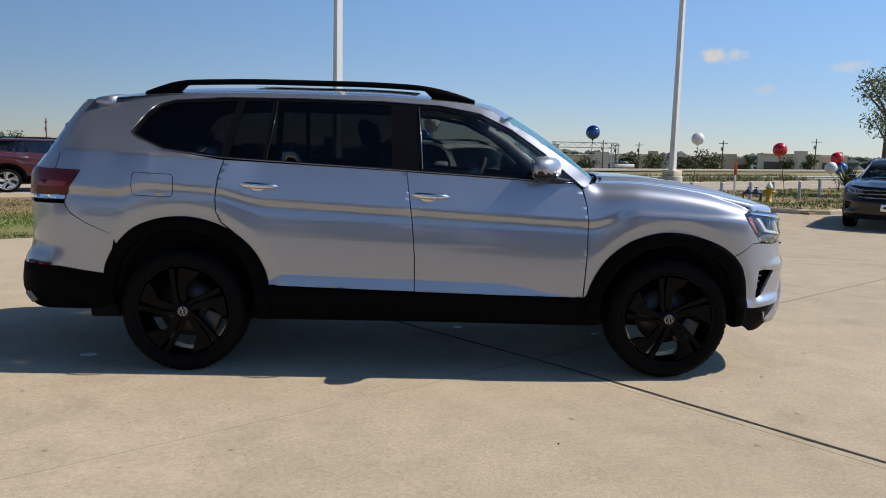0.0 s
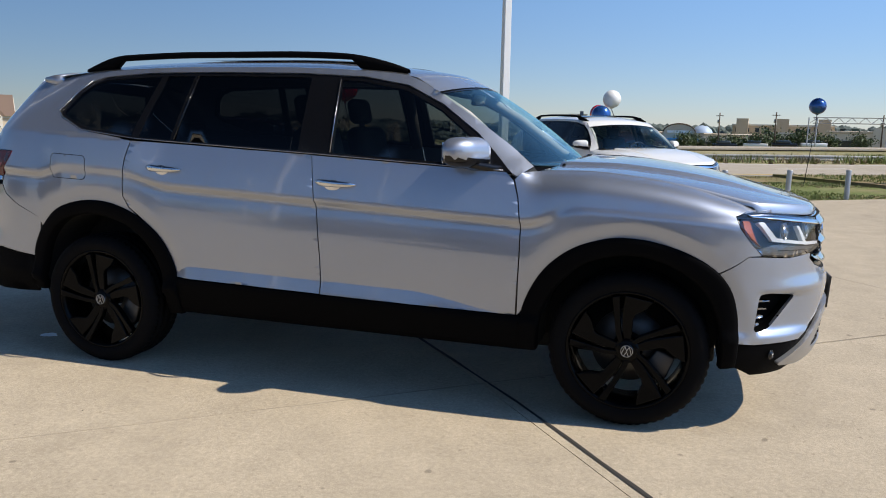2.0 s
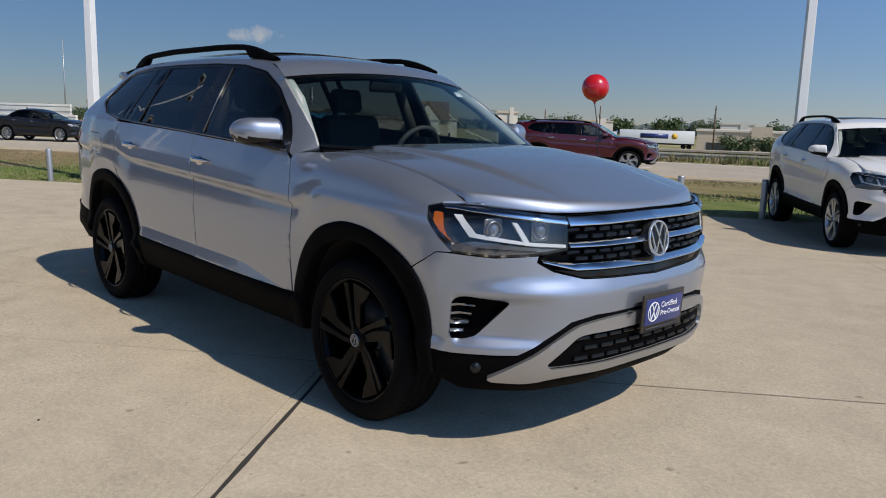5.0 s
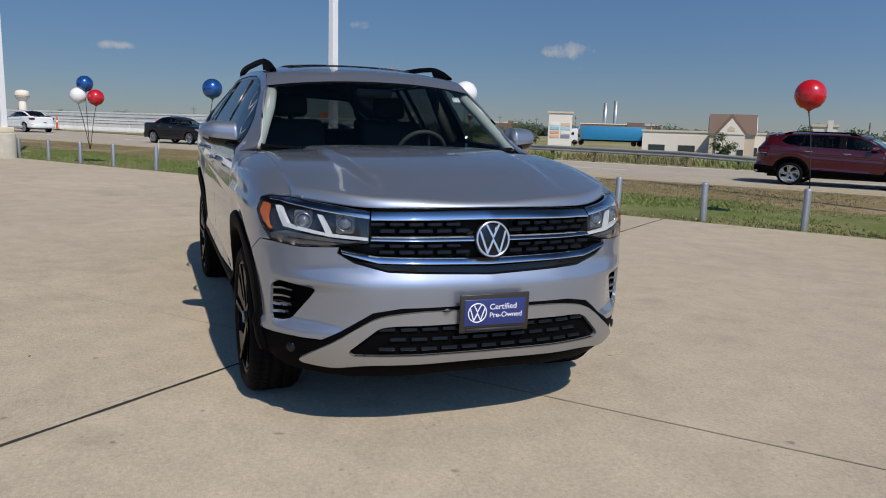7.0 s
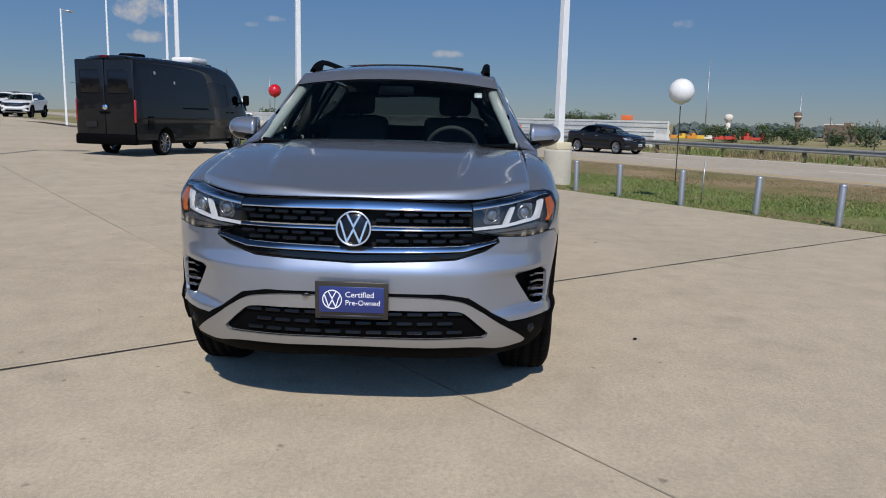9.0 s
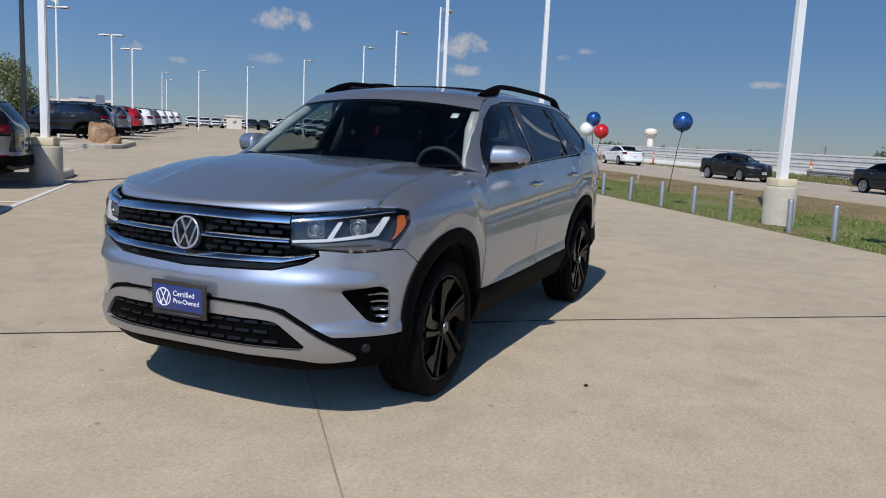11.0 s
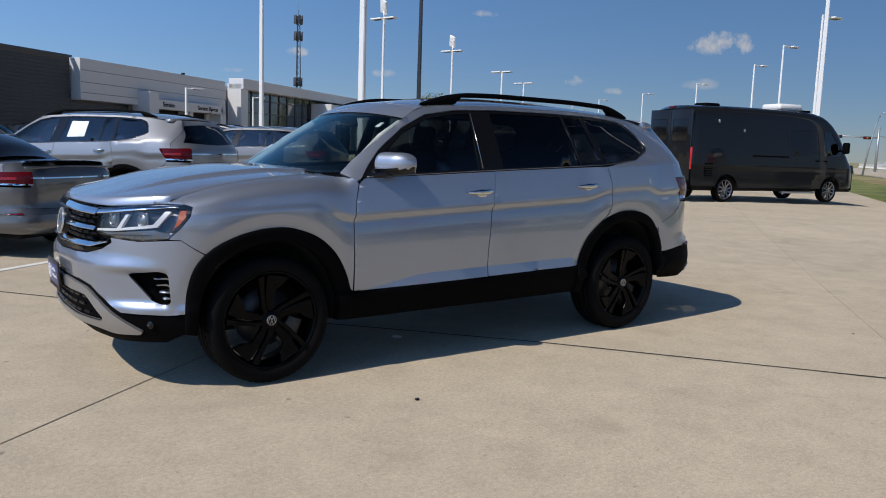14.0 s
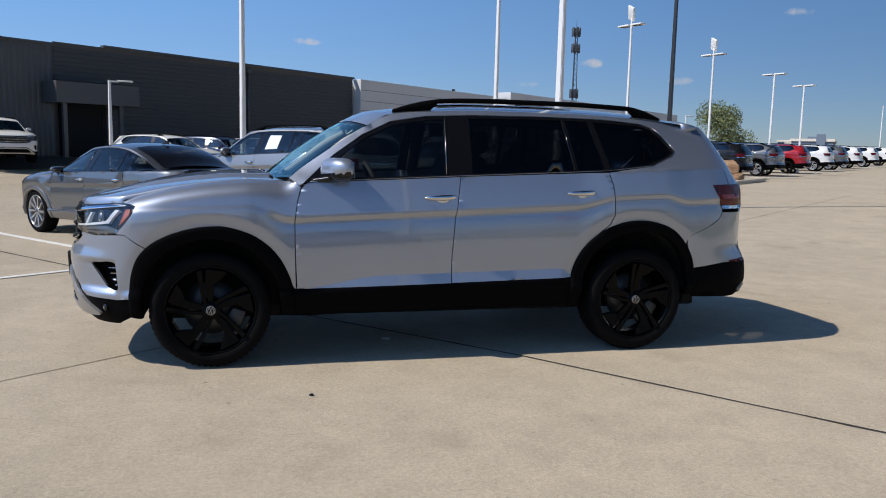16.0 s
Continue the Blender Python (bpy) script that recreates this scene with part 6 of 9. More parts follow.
# concrete barrier and bridge edge of the highway
def barrier(name, u0, u1, v, h, label, gap=6.0, off=0.0):
    g = empty(name, label, "barrier")
    me = None
    for u in np.arange(u0, u1, gap):
        p = verge(u + gap / 2, v).translation
        m = Matrix.Translation((p.x, p.y, land_z(p.x, p.y) + off)) @ pose(0, 0, 0, 0, 0, ROAD)
        if me is None:
            bm = extrude_poly([(-0.3, 0), (-0.28, 0.10), (-0.12, 0.35 * h), (-0.11, 0.60 * h), (-0.03, 0.61 * h), (-0.03, 0.66 * h), (-0.11, 0.67 * h), (-0.10, 0.84 * h), (-0.03, 0.85 * h), (-0.03, 0.89 * h), (-0.10, 0.90 * h), (-0.08, h), (0.08, h), (0.10, 0.90 * h), (0.03, 0.89 * h), (0.03, 0.85 * h), (0.10, 0.84 * h), (0.11, 0.67 * h), (0.03, 0.66 * h), (0.03, 0.61 * h), (0.11, 0.60 * h), (0.12, 0.35 * h), (0.28, 0.10), (0.3, 0)], gap - 0.06, pose(-gap / 2, 0, 0) @ Matrix(((0, 0, 1, 0), (1, 0, 0, 0), (0, 1, 0, 0), (0, 0, 0, 1))))
            ob = part("barrier_panel", bm, M_BARRC, g, smooth=False)
            ob.matrix_basis = m
            me = ob.data
        else:
            share("barrier_panel", me, g, m)
    return g


barrier("road_barrier", -200, -26, 31.5, 0.95, "long pale concrete road barrier")
barrier("road_barrier", -260, -38, 44.0, 1.5, "pale concrete bridge parapet", 8.0, 0.15)
barrier("road_barrier", -300, -52, 60.0, 1.2, "far pale concrete bridge parapet", 10.0, 0.9)
# the shade under the bridge edge is painted: one near-black beam
bm = box((212, 0.6, 0.9), verge(-146, 43.2, 0.3))
tagged(link("bridge_girder", bm, M_UNDER, smooth=False), "girder under the bridge edge with its shade put into a near-black colour", "bridge girder")

# rubble heap and traffic cones by the works
M_RUBBLE = mat("broken_limestone", (0.58, 0.50, 0.38), 0.9, var=0.2, scale=3, bump=0.5, bump_scale=12, rand=0.15)
M_SOIL = mat("turned_soil", (0.24, 0.15, 0.09), 0.95, var=0.3, scale=2)


def stone(r, rng, flat=0.7):
    bm = bmesh.new()
    bmesh.ops.create_icosphere(bm, subdivisions=2, radius=r)
    o = Vector((rng.uniform(0, 9), rng.uniform(0, 9), rng.uniform(0, 9)))
    for v in bm.verts:
        v.co *= 1 + 0.35 * noise.noise(v.co / r * 1.1 + o)
        v.co.z *= flat
    return bm


rng = random.Random(11)
for k in range(34):
    u, v = rng.gauss(-74, 5), rng.gauss(29.4, 0.9)
    p = verge(u, v).translation
    ob = link("rubble_stone", stone(rng.uniform(0.15, 0.5), rng), M_RUBBLE if u < -71 or rng.random() < 0.5 else M_SOIL, smooth=False)
    ob.matrix_basis = pose(p.x, p.y, 0.12 + 0.4 * math.exp(-((u + 74) / 4) ** 2) * rng.random(), rng.uniform(0, 60), rng.uniform(0, 60), rng.uniform(0, 360))
    tagged(ob, "broken pale limestone lump by the road works", "rubble", "rubble heap")
cone = empty("traffic_cone", "orange traffic drum post on a dark base", "traffic cone", "cones along the works")
part("cone_body", revolve([(0.09, 0.05), (0.075, 0.55), (0.055, 1.05), (0.0, 1.07)], 14), M_ORANGE, cone)
part("cone_band", revolve([(0.079, 0.60), (0.072, 0.76)], 14), M_WHT, cone)
part("cone_base", box((0.42, 0.42, 0.06), pose(0, 0, 0.03), 0.01), M_UNDER, cone)
cone.matrix_basis = verge(-44, 29.5)
for u in (-57, -66, -80, -92, -36):
    copy_thing(cone, verge(u, 29.6))

# boulders on the island
M_BOULD = m_ground("limestone_boulder", (0.16, 0.08, 0.045), (0.34, 0.21, 0.12), (0.50, 0.38, 0.25), 1.6, 14, 0.9, 0.6, 18)
for (a, b), s, r in (((-30.2, -6.9), (1.15, 0.8, 0.8), 20), ((-29.7, -6.3), (0.9, 0.45, 0.28), -10), ((-31.2, -7.2), (0.5, 0.45, 0.3), 50)):
    bm = box(s, Matrix(), 0.12, 2)
    bmesh.ops.subdivide_edges(bm, edges=list(bm.edges), cuts=3, use_grid_fill=True)
    for v in bm.verts:
        v.co += 0.16 * Vector((noise.noise(v.co * 1.7), noise.noise(v.co * 1.7 + Vector((5, 0, 0))), noise.noise(v.co * 1.7 + Vector((0, 7, 0)))))
    ob = link("boulder", bm, M_BOULD, smooth=False)
    g_ = lot(a, b).translation
    ob.matrix_basis = lot(a, b, s[2] / 2 + 0.06 + land_z(g_.x, g_.y), r) @ pose(0, 0, 0, 0, 12, 0)
    tagged(ob, "rough tan limestone boulder on the island", "boulder", "boulders")

# hydrant, valve set, marker post and plants behind the kerb
M_HYD = mat("yellow_hydrant_paint", (0.55, 0.34, 0.02), 0.5, var=0.15, scale=8)
M_VALVE = mat("blue_valve_paint", (0.012, 0.05, 0.16), 0.5, var=0.15, scale=8)
hy = empty("fire_hydrant", "yellow cast iron fire hydrant with a pale top", "fire hydrant")
hy.matrix_basis = pose(10.3, 17.0, 0.03) @ Matrix.Scale(0.75, 4)
part("barrel", revolve([(0.16, 0.0), (0.16, 0.05), (0.11, 0.06), (0.11, 0.55), (0.15, 0.56), (0.15, 0.60), (0.10, 0.61)], 20), M_HYD, hy)
part("bonnet", revolve([(0.12, 0.60), (0.11, 0.68), (0.07, 0.75), (0.03, 0.77), (0.03, 0.82), (0.0, 0.82)], 20), M_POLEW, hy)
for a in (0, 90, 180):
    part("nozzle", cyl(0.055, 0.06, 0.16, pose(0, 0, 0.42, 0, 0, a) @ pose(0.15, 0, 0, 0, 90, 0), 12), M_HYD, hy)
va = empty("valve_set", "blue painted pipe valve set with handwheels", "valve")
va.matrix_basis = pose(10.1, 17.7, 0.03) @ Matrix.Scale(0.6, 4)
part("pipe", tube([(-0.45, 0, 0), (-0.45, 0, 0.42), (0.45, 0, 0.42), (0.45, 0, 0)], 0.07, 10), M_VALVE, va)
for x in (-0.2, 0.2):
    part("valve_body", revolve([(0.11, -0.10), (0.13, 0.0), (0.11, 0.12), (0.03, 0.18), (0.03, 0.26)], 14, pose(x, 0, 0.45)), M_VALVE, va)
    part("handwheel", revolve([(0.10 + 0.015 * math.cos(a), 0.015 * math.sin(a)) for a in (2 * math.pi * k / 6 for k in range(6))], 16, pose(x, 0, 0.70), True), M_UNDER, va)
mp = empty("marker_post", "slim white marker post with an orange top", "marker post")
mp.matrix_basis = pose(10.2, 19.3, 0.03)
part("post", box((0.07, 0.03, 0.75), pose(0, 0, 0.37), 0.008), M_WHT, mp)
part("post_top", box((0.09, 0.04, 0.42), pose(0, 0, 0.94), 0.01), M_ORANGE, mp)
for u in (-14.0, 5.0, -3.9):
    st = part("thin_stake", tube([(0, 0, 0), (0.01, 0.02, 0.75)], 0.012, 6), M_GALV, None)
    st.matrix_basis = verge(u, 8.3)
    tagged(st, "thin pale metal stake in the grass", "stake")
# ---- plants ----
M_LEAF = mat("oak_leaves", (0.045, 0.075, 0.02), 0.6, var=0.3, scale=2, island=0.45)
M_LEAFP = mat("pale_leaves", (0.16, 0.19, 0.08), 0.6, var=0.3, scale=2, island=0.45)
M_BARK = mat("grey_bark", (0.14, 0.11, 0.08), 0.9, var=0.3, scale=9, bump=0.5, bump_scale=40)
M_BLADE = mat("grass_blades", (0.15, 0.19, 0.05), 0.7, var=0.35, scale=0.4, island=0.4)
M_STRAW = mat("straw_blades", (0.24, 0.185, 0.10), 0.8, var=0.25, scale=0.5, island=0.35)
M_YUCCA = mat("yucca_leaves", (0.06, 0.10, 0.035), 0.5, var=0.2, scale=5, island=0.3)


def from_tris(name, verts, faces, material, parent=None):
    me = bpy.data.meshes.new(name)
    me.from_pydata(verts, [], faces)
    me.materials.append(material)
    ob = new(name, me)
    if parent is not None:
        ob.parent = parent
    return ob


def leaves(n, centres, rng, size):
    """Small leaf quads scattered about the given (centre, radius) clumps."""
    vs, fs = [], []
    for _ in range(n):
        c, r = centres[rng.randrange(len(centres))]
        d = Vector((rng.gauss(0, 1), rng.gauss(0, 1), rng.gauss(0, 0.8)))
        d = d.normalized() * r * rng.random() ** 0.4
        p = Vector(c) + d
        a = Vector((rng.uniform(-1, 1), rng.uniform(-1, 1), rng.uniform(-1, 1))).normalized()
        b = a.cross(Vector((rng.uniform(-1, 1), rng.uniform(-1, 1), rng.uniform(-1, 1)))).normalized()
        s = size * rng.uniform(0.6, 1.4)
        i = len(vs)
        vs += [tuple(p - a * s), tuple(p + b * s * 0.45), tuple(p + a * s), tuple(p - b * s * 0.45)]
        fs.append((i, i + 1, i + 2, i + 3))
    return vs, fs


def tree(x, y, h, w, rng, z=0.0, n=2600, leaf=0.11, material=None, low=0.25, label="small live oak with a dense uneven crown", density=1.0):
    t = empty("tree", label, "tree")
    t.matrix_basis = pose(x, y, z, 0, 0, rng.uniform(0, 360))
    bm = bmesh.new()
    add_tube(bm, [(0, 0, -0.1), (0.03 * w, 0.02 * w, h * 0.3), (-0.02 * w, 0.03 * w, h * 0.62), (0, 0, h * 0.9)], [0.035 * h, 0.026 * h, 0.014 * h, 0.004 * h], 8)
    clumps = []
    for k in range(9):
        a = k * 2.4 + rng.uniform(-0.4, 0.4)
        f = rng.uniform(low, 0.85)
        rr = w / 2 * rng.uniform(0.5, 0.95) * math.sin(math.pi * min(1, 0.25 + 0.7 * (1 - f)))
        tip = (rr * math.cos(a), rr * math.sin(a), h * min(0.97, f + rng.uniform(0.08, 0.2)))
        add_tube(bm, [(0, 0, h * f * 0.8), (tip[0] * 0.5, tip[1] * 0.5, (h * f * 0.8 + tip[2]) / 2), tip], [0.012 * h, 0.008 * h, 0.003 * h], 6)
        clumps.append((tip, w * rng.uniform(0.16, 0.26)))
        clumps.append(((tip[0] * 0.6, tip[1] * 0.6, tip[2] * 0.93), w * rng.uniform(0.14, 0.22)))
    clumps.append(((0, 0, h * 0.86), w * 0.22))
    part("trunk", bm, M_BARK, t)
    from_tris("crown", *leaves(int(n * density), clumps, rng, leaf), material or M_LEAF, t)
    return t


rng = random.Random(21)
tree(16.5, 21.5, 4.4, 2.6, rng, 0.05, 2600, 0.06, M_LEAFP, 0.2, "young thin tree with sparse small leaves")
tree(-46.8, -65.6, 5.7, 7.6, rng, 0.3, 9000, 0.13, M_LEAFP, 0.22, "broad pale green tree beyond the parked cars")

yu = empty("yucca", "spiky green yucca behind the kerb", "plant")
yu.matrix_basis = pose(13.2, 18.0, 0.05)
vs, fs = [], []
for k in range(150):
    a, e, ln = rng.uniform(0, 6.283), rng.uniform(-0.1, 1.45), rng.uniform(0.5, 0.8)
    d = Vector((math.cos(a) * math.cos(e), math.sin(a) * math.cos(e), math.sin(e)))
    s = d.cross(Vector((0, 0, 1))).normalized() * 0.022
    o = Vector((0, 0, 0.45))
    i = len(vs)
    vs += [tuple(o - s), tuple(o + s), tuple(o + d * ln * 0.6 + s), tuple(o + d * ln), tuple(o + d * ln * 0.6 - s)]
    fs.append((i, i + 1, i + 2, i + 3, i + 4))
from_tris("foliage", vs, fs, M_YUCCA, yu)
part("stem", cyl(0.10, 0.08, 0.6, pose(0, 0, 0.2), 10), M_BARK, yu)


def grass(name, n, area, material, hmin, hmax, label, seed, clump=0.5):
    rng = random.Random(seed)
    vs, fs = [], []
    while len(fs) < n:
        p = area(rng)
        if noise.noise(Vector((p[0] * 0.35, p[1] * 0.35, seed * 3.1))) + rng.uniform(-0.35, 0.35) < clump - 0.5:
            continue
        for _ in range(3):
            x, y = p[0] + rng.gauss(0, 0.04), p[1] + rng.gauss(0, 0.04)
            a, h = rng.uniform(0, 6.283), rng.uniform(hmin, hmax)
            w = 0.006 + 0.008 * rng.random() + 0.05 * h
            lx, ly = rng.gauss(0, 0.4) * h, rng.gauss(0, 0.4) * h
            i = len(vs)
            vs += [(x - w * math.cos(a), y - w * math.sin(a), p[2]), (x + w * math.cos(a), y + w * math.sin(a), p[2]), (x + lx, y + ly, p[2] + h)]
            fs.append((i, i + 1, i + 2))
    return tagged(from_tris(name, vs, fs, material), label, "grass", kind="stuff")


def on_verge(u0, u1, v0, v1, z=-0.02):
    def f(rng):
        u = rng.uniform(u0, u1)
        v = rng.uniform(v0, v1 if v1 else near_v(u) - 0.2)
        p = verge(u, v).translation
        return p.x, p.y, z
    return f


grass("grass_verge", 80000, on_verge(-32, 15, 7.8, 12.0), M_BLADE, 0.012, 0.05, "short green grass of the verge", 5, 0.36)
grass("grass_verge_dry", 60000, on_verge(-32, 15, 10.4, None), M_STRAW, 0.01, 0.035, "dry straw among the verge grass", 6, 0.42)
grass("grass_edge", 9000, on_verge(-32, 15, 7.72, 8.5), M_STRAW, 0.01, 0.04, "dry clippings along the concrete edge", 7, 0.3)
grass("grass_east", 14000, on_verge(15.4, 34, 5.3, None, 0.05), M_BLADE, 0.03, 0.09, "short green grass behind the kerb", 8, 0.4)
grass("grass_roadside", 16000, lambda r: (lambda u: (lambda p: (p.x, p.y, land_z(p.x, p.y)))(verge(u, far_v(u) + r.uniform(0.4, 4.5)).translation))(r.uniform(-40, 45)), M_STRAW, 0.08, 0.35, "tall dry weeds under the guard rail", 9, 0.45)
grass("grass_roadside_green", 12000, lambda r: (lambda u: (lambda p: (p.x, p.y, land_z(p.x, p.y)))(verge(u, far_v(u) + r.uniform(0.4, 3.5)).translation))(r.uniform(-40, 45)), M_BLADE, 0.08, 0.40, "green weeds under the guard rail", 10, 0.52)
# ---- the other vehicles ----
def recolour(car, swaps):
    """Other paints on one copy; the meshes stay shared."""
    for o in car.children_recursive:
        for s in o.material_slots:
            if s.material in swaps:
                new_m = swaps[s.material]
                s.link = "OBJECT"
                s.material = new_m
    return car


def place(car, m, size=(1, 1, 1)):
    car.matrix_basis = m @ Matrix.Diagonal((*size, 1))
    return car


def drop_parts(car, names):
    doomed = []
    for o in car.children_recursive:
        if o.name.split(".")[0] in names:
            doomed += [o, *o.children_recursive]
    for name in {o.name for o in doomed}:
        bpy.data.objects.remove(bpy.data.objects[name])
    return car


def drop_wheels(car):
    for o in [c for c in car.children if c.name.split(".")[0] == "wheel"]:
        for c in list(o.children_recursive):
            bpy.data.objects.remove(c)
        bpy.data.objects.remove(o)


silver2 = build_suv("parked_suv", "silver SUV with black cladding parked tail out", M_PALEP, M_RIMBLK, M_CLAD, 0.075, "plain")
rear_wheel_at = -1.487


def park(car, a, b, turn=-90.0, size=(1, 1, 1), z=None):
    """By its middle, nose across the bays."""
    m = lot(a, b, 0, turn)
    p = m.translation
    m.translation.z = land_z(p.x, p.y) if z is None else z
    return place(car, m, size)


def extra_tail(car):
    """Badge, plate and lamp strip of the tail."""
    part("tail_badge", revolve([(0.0, 0.008), (0.06, 0.006), (0.065, -0.01)], 24, pose(-2.545, 0, 0.99, 0, -85, 0)), M_CHROME, car)
    p = part("rear_plate", box((0.012, 0.31, 0.16), pose(-2.575, 0, 0.83, 0, -6, 0), 0.004), M_PLATEW, car, "white plate with dark bars")
    part("plate_bars", box((0.004, 0.22, 0.05), pose(-2.584, 0, 0.83, 0, -6, 0)), M_INK, p)
    part("tail_lamp_strip", skin(both([(0.0, 1.15), (0.72, 1.15), (0.72, 1.13), (0.0, 1.13)]), tail, step=0.1, lift=0.004, centre=(-1, 0, 1)), M_CHROME, car)


drop_parts(silver2, ("grille_block",))
extra_tail(silver2)
park(silver2, -5.45, -7.6)
part("window_paper", skin([(-0.34, 1.60), (-0.66, 1.602), (-0.68, 1.36), (-0.35, 1.345)], body, step=0.1, lift=-0.004, flange=0), M_PLATEW, silver2, "white price sheet behind the rear door glass")


def warp(car, fn, skip=("wheel",)):
    """Give a copied car its own meshes, bent by fn(x, y, z)."""
    for o in list(car.children_recursive):
        top = o
        while top.parent is not None and top.parent is not car:
            top = top.parent
        if top.name.split(".")[0] in skip or o.type != "MESH" or "emblem" in o.name:
            continue
        me = o.data.copy()
        n = len(me.vertices)
        co = np.empty(n * 3)
        me.vertices.foreach_get("co", co)
        co = co.reshape(n, 3)
        x, y, z = fn(co[:, 0], co[:, 1], co[:, 2])
        me.vertices.foreach_set("co", np.stack([x, y, z], 1).ravel())
        me.update()
        o.data = me


sedan_roof = pchip([-2.4, -2.1, -1.9, -1.7, -1.3, -0.9, -0.5, 0.0, 0.3, 0.6, 0.9, 1.0, 1.2], [1.02, 1.035, 1.05, 1.10, 1.275, 1.385, 1.415, 1.385, 1.31, 1.17, 1.03, 0.99, 0.98])


def to_sedan(x, y, z):
    zb = 1.20 - 0.046 * (x - 0.96)
    ze = roof_edge(np.clip(x, -2.1, 1.0))
    low = z * 0.80
    t = (z - zb) / np.maximum(ze - zb, 0.05)
    up = zb * 0.80 + t * np.maximum(sedan_roof(x) - 0.03 - zb * 0.80, 0.02)
    zz = np.where((z > zb) & (x < 1.0), up, low)
    return x * 0.935, y * 0.925, zz


def make_sedan(label, paint_mat, rims):
    c = copy_thing(silver2, Matrix())
    c.name = "sedan"
    tagged(c, label, "car")
    drop_wheels(c)
    drop_parts(c, ("roof_rail", "rear_skid_trim", "skid_trim", "roof_spoiler", "window_paper", "sunroof", "third_row_seat", "rear_screen", "wiper", "rear_seat", "front_seat", "headliner", "inner_pillar", "inspection_sticker"))
    warp(c, to_sedan)
    recolour(c, {M_PALEP: paint_mat, M_CLAD: paint_mat})
    js2 = np.linspace(-0.86, 0.86, 17)
    rows = []
    for x in np.linspace(-0.98, -1.70, 10):
        zr = float(sedan_roof(x))
        half = float(roof_half(x)) * 0.925
        rows.append([(x * 0.935, half * j, zr - 0.03 + 0.055 * (1 - abs(j) ** 2.4) + 0.008) for j in js2])
    part("rear_screen", loft(rows), M_GLOSS, c, "dark rear window")
    part("boot_lip", tube([(-2.31, yy, 1.035 - 0.02 * abs(yy)) for yy in np.linspace(-0.7, 0.7, 9)], 0.014, 6), paint_mat, c)
    part("antenna_fin", extrude_poly([(0, 0), (-0.16, 0), (-0.15, 0.06)], 0.03, pose(-0.75, 0.015, 1.425, 90, 0, 0), 0.004), M_GLOSS, c)
    w = make_wheel(rims, "fine")
    w.parent = c
    w.matrix_basis = pose(1.39, 0.765, 0.335, 0, 0, 0) @ Matrix.Scale(0.886, 4)
    for x, y in ((-1.39, 0.765), (1.39, -0.765), (-1.39, -0.765)):
        k = copy_thing(w, pose(x, y, 0.335, 0, 25, 180 if y < 0 else 0))
        k.parent = c
    return c


sedan = make_sedan("dark silver sedan with bright multi-spoke wheels parked tail out", M_GUN, M_RIMSIL)
park(sedan, -1.95, -7.15)

# grey crossover in the next bay
cross = copy_thing(silver2, Matrix())
cross.name = "crossover"
tagged(cross, "stone grey electric crossover parked tail out beside the light pole", "car")
drop_parts(cross, ("window_paper", "roof_rail"))
recolour(cross, {M_PALEP: M_MOON, M_RIMBLK: M_RIMSIL})
for o in cross.children_recursive:
    if o.name.split(".")[0] in ("tail_chrome", "tail_lamp_strip", "rear_skid_trim", "roof_spoiler", "tailgate"):
        for sl in o.material_slots:
            sl.link = "OBJECT"
            sl.material = M_BLACKP
park(cross, -10.5, -7.45, size=(0.90, 0.95, 0.93))

# the white crossover on the forecourt facing the large car
tig = copy_thing(silver2, Matrix())
tig.name = "white_crossover"
tagged(tig, "white compact SUV with silver wheels parked facing out", "car")
drop_parts(tig, ("window_paper", "skid_trim", "turn_signal"))
recolour(tig, {M_PALEP: M_WHITE, M_RIMBLK: M_RIMSIL})
place(tig, pose(0.60, 8.14, 0, 0, 0, -51.0), (0.83, 0.88, 0.875))

blk = make_sedan("black sedan with a white plate parked facing out", M_BLACKP, M_RIMSIL)
place(blk, pose(10.3, 10.7, 0, 0, 0, -127))

# a plainer one for the cars farther off
plain = copy_thing(silver2, Matrix())
plain.name = "row_suv"
drop_parts(plain, ("window_paper", "grille_block", "grille_sill", "bolt", "emblem_ring", "emblem_upper", "emblem_lower", "vent_slat", "side_vent", "parking_sensor", "projector", "projector_lens", "light_guide", "lower_reflector", "reflector_rib", "brake_disc", "brake_caliper", "wiper", "steering_wheel", "rear_view_mirror", "inspection_sticker", "handle_cup", "mirror_sail", "mirror_foot", "mirror_glass", "headrest", "inner_pillar", "headliner", "third_row_seat", "window_divider", "fuel_flap", "rear_reflector", "windscreen_header", "windscreen_frame", "number_plate", "centre_cap", "hub", "dashboard", "front_seat", "rear_seat", "cowl", "floor_pan", "badge", "tail_badge", "lens", "turn_signal", "tail_light_bar"))

